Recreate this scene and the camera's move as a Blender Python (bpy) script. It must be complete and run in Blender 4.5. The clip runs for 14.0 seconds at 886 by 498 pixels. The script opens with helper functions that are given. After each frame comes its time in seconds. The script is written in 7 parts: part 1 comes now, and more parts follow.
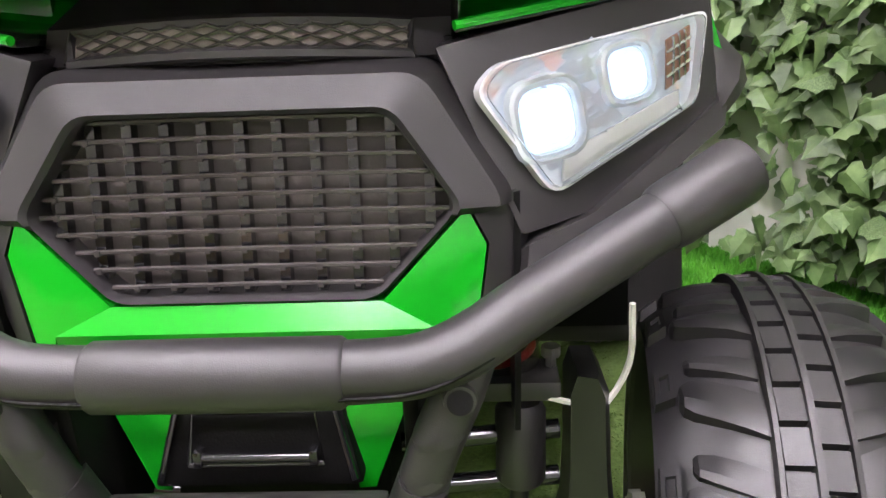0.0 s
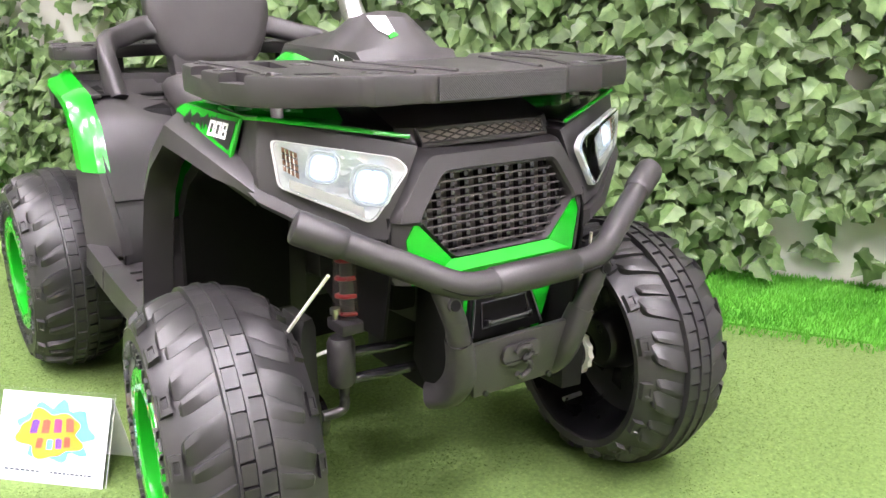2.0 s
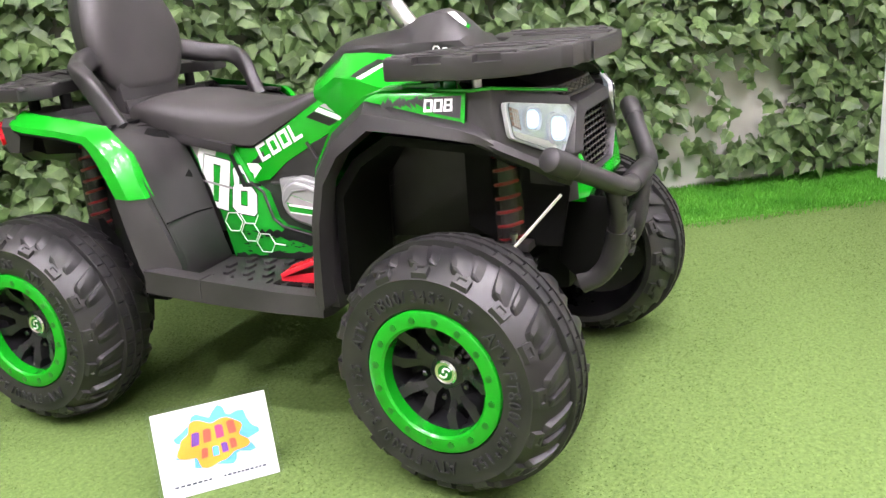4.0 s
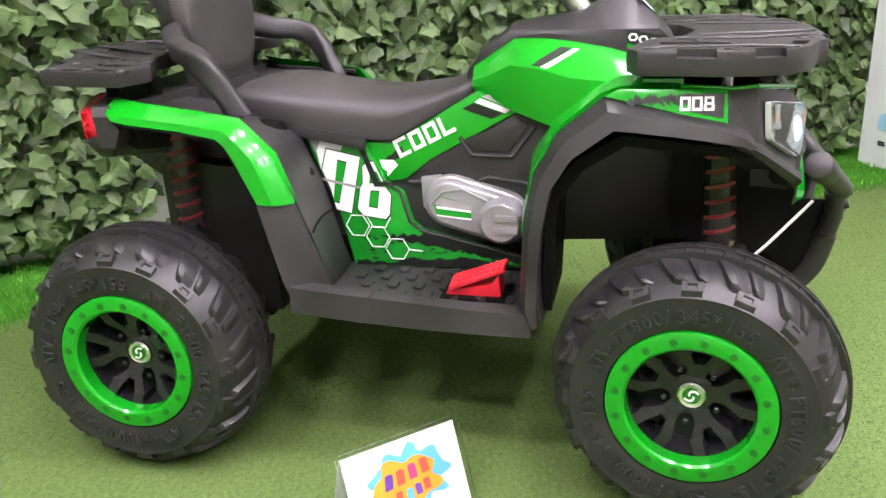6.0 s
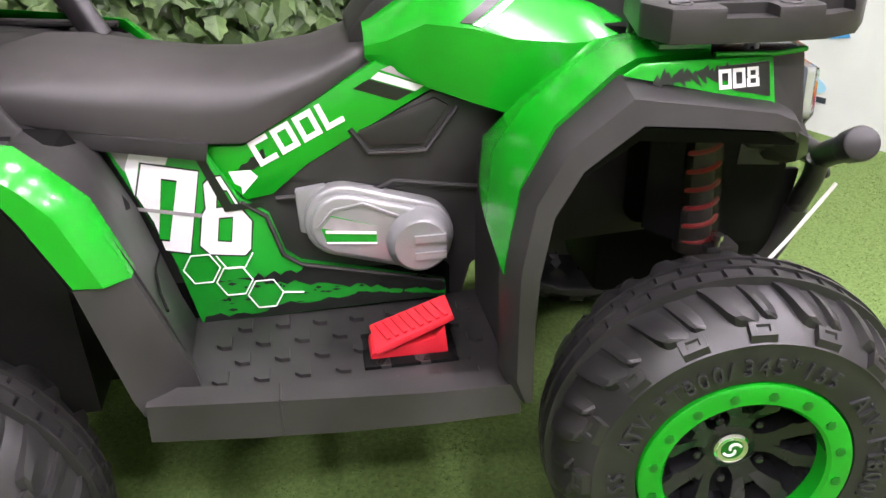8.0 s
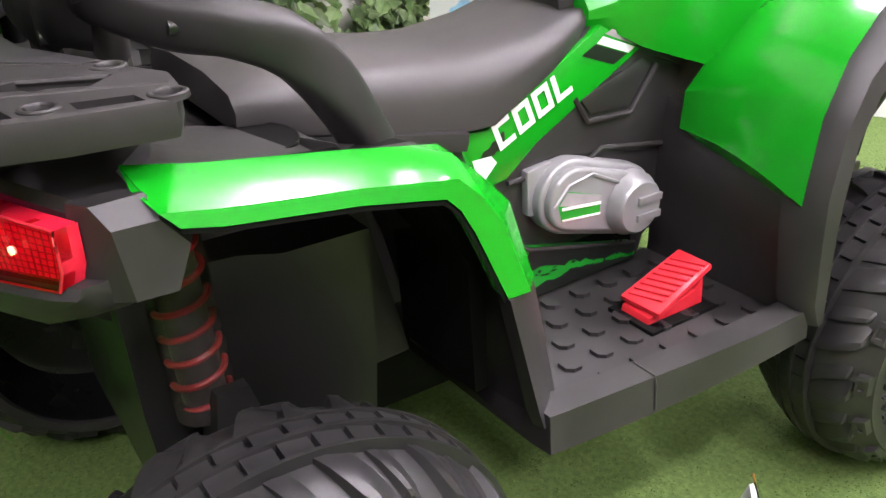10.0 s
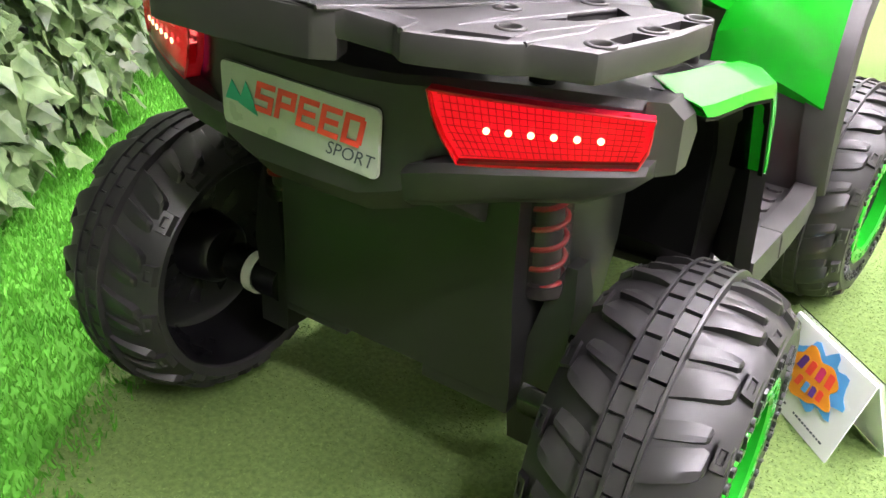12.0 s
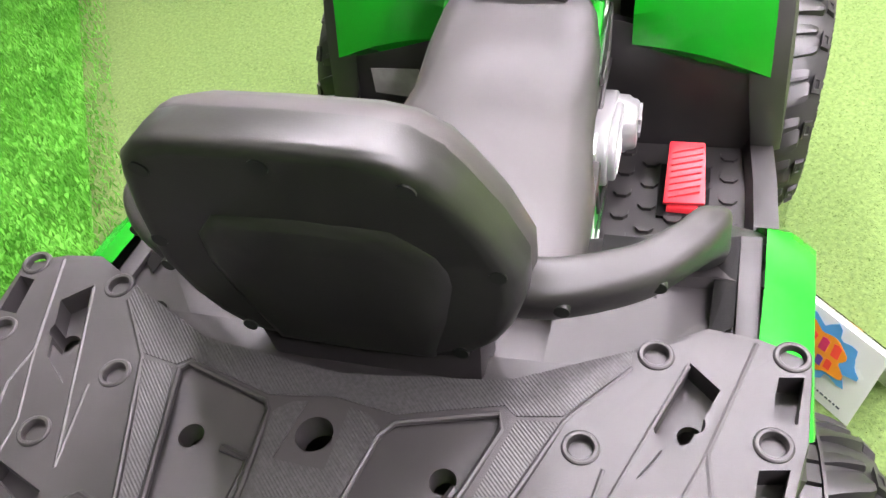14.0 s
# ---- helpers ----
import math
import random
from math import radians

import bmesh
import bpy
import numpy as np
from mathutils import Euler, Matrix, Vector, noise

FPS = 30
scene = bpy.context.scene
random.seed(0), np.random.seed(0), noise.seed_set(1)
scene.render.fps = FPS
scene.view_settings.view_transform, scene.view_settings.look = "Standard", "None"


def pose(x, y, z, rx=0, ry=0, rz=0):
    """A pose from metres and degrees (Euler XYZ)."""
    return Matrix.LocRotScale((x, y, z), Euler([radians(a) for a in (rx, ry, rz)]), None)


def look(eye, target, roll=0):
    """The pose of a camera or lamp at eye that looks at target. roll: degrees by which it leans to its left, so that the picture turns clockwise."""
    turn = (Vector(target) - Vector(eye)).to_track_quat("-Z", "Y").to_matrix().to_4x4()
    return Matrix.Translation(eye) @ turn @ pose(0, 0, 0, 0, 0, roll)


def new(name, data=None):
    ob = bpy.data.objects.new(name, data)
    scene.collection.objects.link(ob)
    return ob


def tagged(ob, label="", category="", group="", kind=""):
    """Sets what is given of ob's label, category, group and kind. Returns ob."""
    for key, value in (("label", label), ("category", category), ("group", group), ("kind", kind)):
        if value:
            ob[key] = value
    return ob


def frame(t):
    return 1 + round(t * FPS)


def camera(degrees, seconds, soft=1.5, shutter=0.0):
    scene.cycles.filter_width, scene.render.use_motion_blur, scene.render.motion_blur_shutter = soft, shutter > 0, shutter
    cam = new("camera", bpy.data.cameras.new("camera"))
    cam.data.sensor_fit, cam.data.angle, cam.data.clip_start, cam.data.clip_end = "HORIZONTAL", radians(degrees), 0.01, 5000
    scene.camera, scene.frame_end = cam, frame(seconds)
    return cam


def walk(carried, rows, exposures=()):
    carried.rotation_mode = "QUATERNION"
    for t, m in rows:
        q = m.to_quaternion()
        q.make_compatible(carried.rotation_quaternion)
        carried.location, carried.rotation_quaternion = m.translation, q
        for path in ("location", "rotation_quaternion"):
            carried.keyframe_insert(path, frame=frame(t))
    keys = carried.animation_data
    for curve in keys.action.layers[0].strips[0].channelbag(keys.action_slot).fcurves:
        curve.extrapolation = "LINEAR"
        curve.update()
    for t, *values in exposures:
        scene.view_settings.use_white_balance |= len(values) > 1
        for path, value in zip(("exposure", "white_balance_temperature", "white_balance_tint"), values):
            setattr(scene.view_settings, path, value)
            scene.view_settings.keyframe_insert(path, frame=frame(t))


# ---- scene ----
cam = camera(56.1, 14.0)
PATH = [
    (0, (0.104, -0.476, 0.483), (0.03, 1.441, -0.082), -2.1),
    (0.5, (0.042, -0.527, 0.514), (0.185, 1.366, -0.117), -1.5),
    (1, (-0.102, -0.584, 0.555), (0.45, 1.206, -0.145), 0.5),
    (1.5, (-0.32, -0.686, 0.567), (0.5, 1.033, -0.044), 0.1),
    (2, (-0.515, -0.739, 0.598), (0.601, 0.815, 0.015), 0.6),
    (2.5, (-0.723, -0.713, 0.588), (0.61, 0.674, 0.042), 0.4),
    (2.7, (-0.798, -0.697, 0.59), (0.598, 0.629, 0.048), -0.4),
    (4.8, (-1.238, -0.163, 0.605), (0.575, 0.379, -0.043), -3.6),
    (5, (-1.253, -0.116, 0.608), (0.565, 0.39, -0.055), -2.8),
    (5.5, (-1.235, -0.017, 0.626), (0.586, 0.466, -0.045), -2.1),
    (6, (-1.151, 0.065, 0.635), (0.677, 0.525, -0.032), -2.3),
    (6.5, (-1.052, 0.134, 0.643), (0.774, 0.479, -0.095), -2.6),
    (7, (-0.972, 0.191, 0.651), (0.848, 0.371, -0.157), -2.2),
    (7.2, (-0.946, 0.227, 0.656), (0.874, 0.309, -0.169), -1.7),
    (9.3, (-0.6466, 0.5871, 0.6058), (0.9322, -0.2025, -0.3358), -0.98),
    (9.5, (-0.6349, 0.6531, 0.5992), (0.9117, -0.2108, -0.3286), -0.96),
    (10, (-0.6157, 0.8052, 0.6222), (0.8751, -0.1768, -0.2795), -1.24),
    (10.5, (-0.6155, 0.9671, 0.6418), (0.8254, -0.1105, -0.2308), 0.2),
    (11, (-0.5993, 1.0948, 0.6381), (0.7686, -0.0692, -0.243), 3.13),
    (11.5, (-0.5052, 1.1878, 0.6064), (0.6899, -0.1617, -0.2597), 5.47),
    (12, (-0.3875, 1.2544, 0.631), (0.5456, -0.2364, -0.3223), 4.04),
    (12.2, (-0.3387, 1.2779, 0.681), (0.4977, -0.2303, -0.3316), 0.97),
    (12.3, (-0.3163, 1.2621, 0.695), (0.5015, -0.2399, -0.3421), 0.12),
    (12.5, (-0.2639, 1.2673, 0.7314), (0.4396, -0.2534, -0.3606), -0.71),
    (13, (-0.195, 1.216, 0.8161), (0.3719, -0.2689, -0.398), -4.52),
    (13.5, (-0.1642, 1.0993, 0.8659), (0.3344, -0.3013, -0.4722), -8.29),
    (14, (-0.1511, 0.9862, 0.897), (0.3488, -0.2902, -0.5593), -9.93),
]
EXPOSURE = [(0, -0.01), (0.5, 0.30), (1.0, 0.48), (1.5, 0.50), (2.0, 0.34), (2.5, 0.24), (5.0, -0.27), (6.0, -0.31), (6.5, -0.36), (7.0, -0.30), (9.5, -0.40), (10, -0.24), (10.5, -0.12), (11, 0.44), (11.5, 0.58), (12.0, 0.64), (13.0, 0.70), (13.5, 0.49), (14.0, 0.38)]
walk(cam, [(t, look(eye, target, roll)) for t, eye, target, roll in PATH], EXPOSURE)

# ---- light ----
world = bpy.data.worlds.new("room_world")
world.use_nodes = True
world.node_tree.nodes["Background"].inputs[0].default_value = (0.90, 0.95, 1.0, 1)
world.node_tree.nodes["Background"].inputs[1].default_value = 0.3
scene.world = world


# ---- materials ----
def mat(name, color, rough=0.5, metal=0.0, vary=0.15, scale=30.0, bump=0.0, bscale=300.0, coat=0.0, two=None, rvary=0.1, island=0.0, spec=0.5):
    """A surface with variation at two scales: broad stains and fine grain."""
    m = bpy.data.materials.new(name)
    m.use_nodes = True
    nt = m.node_tree
    b = nt.nodes["Principled BSDF"]
    b.inputs["Roughness"].default_value = rough
    b.inputs["Metallic"].default_value = metal
    b.inputs["Coat Weight"].default_value = coat
    b.inputs["Specular IOR Level"].default_value = spec
    tc = nt.nodes.new("ShaderNodeTexCoord")
    big = nt.nodes.new("ShaderNodeTexNoise")
    big.inputs["Scale"].default_value = scale
    big.inputs["Detail"].default_value = 6
    nt.links.new(tc.outputs["Object"], big.inputs["Vector"])
    ramp = nt.nodes.new("ShaderNodeMix")
    ramp.data_type = "RGBA"
    c2 = two if two else tuple(min(1, c * (1 + 2 * vary)) for c in color)
    ramp.inputs[6].default_value = (*[c * (1 - vary) for c in color], 1)
    ramp.inputs[7].default_value = (*c2, 1)
    fac = big.outputs["Fac"]
    con = nt.nodes.new("ShaderNodeMapRange")
    con.inputs[1].default_value, con.inputs[2].default_value = 0.3, 0.7
    nt.links.new(fac, con.inputs[0])
    nt.links.new(con.outputs[0], ramp.inputs[0])
    out = ramp.outputs[2]
    if island:
        geo = nt.nodes.new("ShaderNodeNewGeometry")
        hsv = nt.nodes.new("ShaderNodeHueSaturation")
        mr = nt.nodes.new("ShaderNodeMapRange")
        mr.inputs[3].default_value, mr.inputs[4].default_value = 1 - island, 1 + island
        nt.links.new(geo.outputs["Random Per Island"], mr.inputs[0])
        nt.links.new(mr.outputs[0], hsv.inputs["Value"])
        nt.links.new(out, hsv.inputs["Color"])
        out = hsv.outputs[0]
    nt.links.new(out, b.inputs["Base Color"])
    rr = nt.nodes.new("ShaderNodeMapRange")
    rr.inputs[3].default_value, rr.inputs[4].default_value = max(0.02, rough - rvary), min(1, rough + rvary)
    nt.links.new(fac, rr.inputs[0])
    nt.links.new(rr.outputs[0], b.inputs["Roughness"])
    if bump:
        fine = nt.nodes.new("ShaderNodeTexNoise")
        fine.inputs["Scale"].default_value = bscale
        fine.inputs["Detail"].default_value = 3
        nt.links.new(tc.outputs["Object"], fine.inputs["Vector"])
        bp = nt.nodes.new("ShaderNodeBump")
        bp.inputs["Strength"].default_value = bump
        bp.inputs["Distance"].default_value = 0.002
        nt.links.new(fine.outputs["Fac"], bp.inputs["Height"])
        nt.links.new(bp.outputs[0], b.inputs["Normal"])
    return m


def glow(name, color, strength):
    m = bpy.data.materials.new(name)
    m.use_nodes = True
    b = m.node_tree.nodes["Principled BSDF"]
    b.inputs["Base Color"].default_value = (*color, 1)
    b.inputs["Emission Color"].default_value = (*color, 1)
    b.inputs["Emission Strength"].default_value = strength
    return m


def clear(name, color, rough=0.03):
    m = bpy.data.materials.new(name)
    m.use_nodes = True
    b = m.node_tree.nodes["Principled BSDF"]
    b.inputs["Base Color"].default_value = (*color, 1)
    b.inputs["Roughness"].default_value = rough
    b.inputs["Transmission Weight"].default_value = 1.0
    b.inputs["IOR"].default_value = 1.3
    return m


BLACK = mat("black_plastic", (0.0200, 0.0184, 0.0189), 0.46, vary=0.25, scale=14, bump=0.08, bscale=1600)
BLACKM = mat("satin_black_housing", (0.0110, 0.0112, 0.0104), 0.36, vary=0.25, scale=9, bump=0.05, bscale=900)
# darker copy of the black: shade in arches and recesses put into the colour
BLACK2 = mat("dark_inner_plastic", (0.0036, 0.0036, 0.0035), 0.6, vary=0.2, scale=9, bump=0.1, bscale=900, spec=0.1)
GLOSSBLACK = mat("gloss_black", (0.010, 0.010, 0.011), 0.16, vary=0.2, scale=12, coat=0.3)
BARREL = mat("black_wheel_barrel", (0.006, 0.006, 0.0065), 0.30, vary=0.2, scale=12)
SPOKE = mat("satin_black_wheel", (0.011, 0.011, 0.012), 0.27, vary=0.2, scale=20)
TYRE = mat("tyre_plastic", (0.0140, 0.0140, 0.0152), 0.41, vary=0.3, scale=18, bump=0.06, bscale=1200, two=(0.0235, 0.0222, 0.0220))
GREEN = mat("green_gloss", (0.005, 0.275, 0.010), 0.22, vary=0.03, scale=6, coat=0.2, rvary=0.03)
DECALGREEN = mat("green_decal", (0.008, 0.25, 0.018), 0.3, vary=0.1, scale=8)
WHITE = mat("white_vinyl", (0.80, 0.80, 0.80), 0.35, vary=0.03, scale=20)
GREYV = mat("grey_vinyl", (0.30, 0.28, 0.29), 0.4, vary=0.1, scale=60)
DECALBLACK = mat("black_decal", (0.008, 0.010, 0.008), 0.35, vary=0.2, scale=60)
SILVER = mat("silver_paint", (0.30, 0.297, 0.307), 0.36, metal=0.35, vary=0.06, scale=20)
CHROME = mat("chrome", (0.85, 0.85, 0.87), 0.08, metal=1.0, vary=0.03, scale=30, rvary=0.03)
STEEL = mat("zinc_steel", (0.55, 0.55, 0.55), 0.3, metal=1.0, vary=0.15, scale=80)
RED = mat("red_plastic", (0.62, 0.02, 0.035), 0.38, vary=0.1, scale=12, bump=0.1)
REDSPRING = mat("red_spring", (0.50, 0.010, 0.018), 0.3, vary=0.1, scale=30)
SEAT = mat("seat_vinyl", (0.032, 0.0290, 0.0292), 0.50, vary=0.2, scale=9, bump=0.05, bscale=1500)
CARBON = mat("carbon_texture", (0.030, 0.029, 0.030), 0.38, vary=0.3, scale=400, bump=0.5, bscale=600)
wv = CARBON.node_tree.nodes.new("ShaderNodeTexWave")
wv.bands_direction = "DIAGONAL"
wv.inputs["Scale"].default_value = 250.0
wv.inputs["Distortion"].default_value = 0.4
wb = CARBON.node_tree.nodes.new("ShaderNodeBump")
wb.inputs["Strength"].default_value = 0.3
wb.inputs["Distance"].default_value = 0.001
CARBON.node_tree.links.new(CARBON.node_tree.nodes["Texture Coordinate"].outputs["Object"], wv.inputs["Vector"])
CARBON.node_tree.links.new(wv.outputs["Fac"], wb.inputs["Height"])
CARBON.node_tree.links.new(wb.outputs[0], CARBON.node_tree.nodes["Principled BSDF"].inputs["Normal"])
GREYPLATE = mat("grey_gunmetal", (0.024, 0.0225, 0.022), 0.42, vary=0.15, scale=15, bump=0.1)
VENTBACK = mat("vent_backing", (0.150, 0.128, 0.112), 0.6, vary=0.2, scale=30, bump=0.2)
GRILLBACK = mat("grille_backing", (0.052, 0.044, 0.039), 0.6, vary=0.2, scale=30, bump=0.2)
TIE = mat("white_nylon", (0.65, 0.64, 0.58), 0.4, vary=0.06, scale=60)
PAPER = mat("white_card", (0.82, 0.83, 0.84), 0.5, vary=0.02, scale=10)
LBLUE = mat("light_blue_print", (0.35, 0.62, 0.85), 0.4, vary=0.1, scale=20)
BLUE2 = mat("sky_blue_print", (0.09, 0.33, 0.68), 0.4, vary=0.1, scale=20)
MAGENTA = mat("magenta_print", (0.55, 0.03, 0.12), 0.4, vary=0.1, scale=20)
ORANGE = mat("orange_print", (0.74, 0.27, 0.02), 0.4, vary=0.1, scale=20)
PURPLE = mat("purple_print", (0.10, 0.03, 0.22), 0.4, vary=0.1, scale=20)
REDP = mat("red_print", (0.75, 0.06, 0.04), 0.4, vary=0.1, scale=20)
INK = mat("dark_ink", (0.03, 0.04, 0.06), 0.5, vary=0.1, scale=20)
TEAL = mat("teal_print", (0.02, 0.35, 0.25), 0.4, vary=0.1, scale=20)
WALLP = mat("wall_paint", (0.50, 0.49, 0.45), 0.7, vary=0.05, scale=3, bump=0.1, bscale=80)
CEILP = mat("ceiling_paint", (0.82, 0.82, 0.80), 0.8, vary=0.03, scale=3)
WIRE = mat("wire_mesh", (0.06, 0.07, 0.06), 0.5, vary=0.1, scale=30)
CARDBOARD = mat("cardboard", (0.46, 0.30, 0.17), 0.8, vary=0.1, scale=12, bump=0.1)
LEAF = mat("ivy_leaf", (0.066, 0.124, 0.039), 0.45, vary=0.30, scale=26, bump=0.4, bscale=140, two=(0.146, 0.222, 0.082), island=0.40, spec=0.4)
TURF = mat("artificial_turf", (0.100, 0.162, 0.044), 0.85, vary=0.22, scale=150, bump=0.5, bscale=420, two=(0.138, 0.208, 0.062), spec=0.15)
BLADE = mat("short_turf_blade", (0.112, 0.180, 0.048), 0.65, vary=0.24, scale=120, two=(0.156, 0.230, 0.074), island=0.28, spec=0.10)
TURF2 = mat("long_turf_base", (0.075, 0.28, 0.024), 0.85, vary=0.2, scale=9, bump=0.3, bscale=200, two=(0.11, 0.34, 0.042), spec=0.15)
BLADE2 = mat("long_turf_blade", (0.088, 0.33, 0.028), 0.6, vary=0.2, scale=9, two=(0.135, 0.40, 0.050), island=0.2, spec=0.25)
GRILLBAR = mat("grille_bar_plastic", (0.042, 0.038, 0.036), 0.22, vary=0.15, scale=40)
def translucent(m, amount):
    """Lets part of the light through a thin plastic blade or leaf."""
    nt = m.node_tree
    b, out = nt.nodes["Principled BSDF"], nt.nodes["Material Output"]
    tr = nt.nodes.new("ShaderNodeBsdfTranslucent")
    mx = nt.nodes.new("ShaderNodeMixShader")
    mx.inputs[0].default_value = amount
    nt.links.new(b.inputs["Base Color"].links[0].from_socket, tr.inputs["Color"])
    nt.links.new(b.outputs[0], mx.inputs[1])
    nt.links.new(tr.outputs[0], mx.inputs[2])
    nt.links.new(mx.outputs[0], out.inputs["Surface"])


translucent(BLADE, 0.45)
translucent(BLADE2, 0.45)
translucent(LEAF, 0.32)
# headlamp light put into the materials: a whitened bowl, faint emission on the reflector
BOWL = mat("silvered_bowl", (0.70, 0.71, 0.73), 0.22, metal=0.25, vary=0.05, scale=60, rvary=0.08)
LITBOWL = mat("lit_silvered_bowl", (0.64, 0.67, 0.72), 0.12, metal=0.6, vary=0.08, scale=120, rvary=0.08)
LITBOWL.node_tree.nodes["Principled BSDF"].inputs["Emission Color"].default_value = (0.80, 0.90, 1.0, 1)
LITBOWL.node_tree.nodes["Principled BSDF"].inputs["Emission Strength"].default_value = 0.17
# tyre colour lightened: the light caught by the raised letters is painted in
LETTER = mat("tyre_letter_plastic", (0.024, 0.024, 0.0255), 0.38, vary=0.2, scale=60)
# dark green stands for shade in the ring's recessed holes; also the hub face
DARKGREEN = mat("dark_green_bolt", (0.004, 0.13, 0.008), 0.3, vary=0.1, scale=12)
SHOCK = mat("grey_shock_body", (0.022, 0.020, 0.019), 0.4, vary=0.2, scale=20)
SLEEVE = mat("smoky_sleeve", (0.06, 0.054, 0.048), 0.10, vary=0.1, scale=20)
SLEEVE.node_tree.nodes["Principled BSDF"].inputs["Alpha"].default_value = 0.26
LENS = clear("clear_lens", (1, 1, 1))
REDLENS = clear("red_lens", (0.92, 0.06, 0.16), 0.08)
LED = glow("white_led", (0.82, 0.92, 1.0), 3.2)
FROST = glow("frosted_projector", (0.66, 0.80, 1.0), 0.8)
REDLED = glow("tail_led", (1.0, 0.62, 0.34), 2.0)
REDGLOW = glow("tail_reflector", (0.78, 0.006, 0.095), 0.66)
REDRIB = mat("red_lens_rib", (0.72, 0.015, 0.045), 0.2, vary=0.1, scale=60)
PANEL = glow("ceiling_panel", (1.0, 0.90, 1.0), 260.0)
AMBER = mat("brown_reflector", (0.26, 0.14, 0.10), 0.25, vary=0.2, scale=60)


# ---- mesh tools ----
def link(name, bm, material, parent=None, label="", sharp=38):
    """Links a bmesh as one mesh object, as a part of parent where one is given."""
    bmesh.ops.recalc_face_normals(bm, faces=bm.faces)
    me = bpy.data.meshes.new(name)
    bm.to_mesh(me)
    bm.free()
    me.polygons.foreach_set("use_smooth", [True] * len(me.polygons))
    me.set_sharp_from_angle(angle=radians(sharp))
    me.materials.append(material)
    ob = new(name, me)
    if parent is not None:
        ob.parent = parent
        if parent.parent is None:
            ob.matrix_parent_inverse = parent.matrix_basis.inverted()
    if label:
        tagged(ob, label)
    return ob


def part(name, bm, material, parent, label="", sharp=38):
    return link(name, bm, material, parent, label, sharp)


def root(name, place, label, category, group="", kind=""):
    ob = new(name)
    ob.matrix_basis = Matrix.Translation(place)
    ob.empty_display_size = 0.05
    return tagged(ob, label, category, group, kind)


def bev(bm, w, seg=2, angle=30):
    edges = [e for e in bm.edges if len(e.link_faces) == 2 and e.calc_face_angle(0) > radians(angle)]
    if edges:
        bmesh.ops.bevel(bm, geom=edges, offset=w, segments=seg, profile=0.6, affect="EDGES", clamp_overlap=True)
    return bm


def add_prism(bm, pts, off):
    """A polygon of 3D points, thickened by the vector off."""
    a = [bm.verts.new(p) for p in pts]
    b = [bm.verts.new(Vector(p) + Vector(off)) for p in pts]
    n = len(a)
    fs = [bm.faces.new(a), bm.faces.new(b[::-1])]
    for i in range(n):
        fs.append(bm.faces.new((a[i], b[i], b[(i + 1) % n], a[(i + 1) % n])))
    return a + b


def prism(pts, off, w=0.0, seg=2):
    bm = bmesh.new()
    add_prism(bm, pts, off)
    bmesh.ops.recalc_face_normals(bm, faces=bm.faces)
    return bev(bm, w, seg) if w else bm


def yz(poly, x):
    return [(x, y, z) for y, z in poly]


def add_box(bm, x0, x1, y0, y1, z0, z1):
    return add_prism(bm, [(x0, y0, z0), (x1, y0, z0), (x1, y1, z0), (x0, y1, z0)], (0, 0, z1 - z0))


def box(x0, x1, y0, y1, z0, z1, w=0.0, seg=2):
    bm = bmesh.new()
    add_box(bm, x0, x1, y0, y1, z0, z1)
    bmesh.ops.recalc_face_normals(bm, faces=bm.faces)
    return bev(bm, w, seg) if w else bm


def add_loft(bm, rings, closed=True, caps=True):
    vs = [[bm.verts.new(p) for p in r] for r in rings]
    n = len(rings[0])
    for a, b in zip(vs, vs[1:]):
        for i in range(n if closed else n - 1):
            j = (i + 1) % n
            try:
                bm.faces.new((a[i], a[j], b[j], b[i]))
            except ValueError:
                pass
    if caps and closed:
        bm.faces.new(vs[0][::-1])
        bm.faces.new(vs[-1])


def loft(rings, closed=True, caps=True):
    bm = bmesh.new()
    add_loft(bm, rings, closed, caps)
    return bm


def smooth_path(pts, steps=6):
    """Catmull-Rom through 3D points."""
    p = [Vector(q) for q in pts]
    p = [2 * p[0] - p[1]] + p + [2 * p[-1] - p[-2]]
    out = []
    for i in range(1, len(p) - 2):
        for k in range(steps):
            t = k / steps
            a, b, c, d = p[i - 1:i + 3]
            out.append(0.5 * (2 * b + (c - a) * t + (2 * a - 5 * b + 4 * c - d) * t * t + (3 * b - a - 3 * c + d) * t ** 3))
    return out + [p[-2]]


def add_tube(bm, path, radius, n=16, flat=1.0, up=(0, 0, 1), sq=1.0):
    path = [Vector(p) for p in path]
    rad = radius if isinstance(radius, (list, tuple)) else [radius] * len(path)
    rings = []
    for i, p in enumerate(path):
        d = (path[min(i + 1, len(path) - 1)] - path[max(i - 1, 0)]).normalized()
        u = Vector(up)
        u = (u - d * u.dot(d))
        u = u.normalized() if u.length > 1e-4 else d.orthogonal().normalized()
        v = d.cross(u)
        rings.append([p + rad[i] * (math.copysign(abs(math.cos(a)) ** sq, math.cos(a)) * u * flat + math.copysign(abs(math.sin(a)) ** sq, math.sin(a)) * v) for a in (2 * math.pi * k / n for k in range(n))])
    add_loft(bm, rings)


def tube(path, radius, n=16, flat=1.0, up=(0, 0, 1), sq=1.0):
    bm = bmesh.new()
    add_tube(bm, path, radius, n, flat, up, sq)
    return bm


def revolve(profile, n=48, centre=(0, 0, 0)):
    """Profile of (x, r) turned round the X axis."""
    c = Vector(centre)
    return loft([[c + Vector((x, r * math.cos(a), r * math.sin(a))) for a in (2 * math.pi * k / n for k in range(n))] for x, r in profile], caps=False)


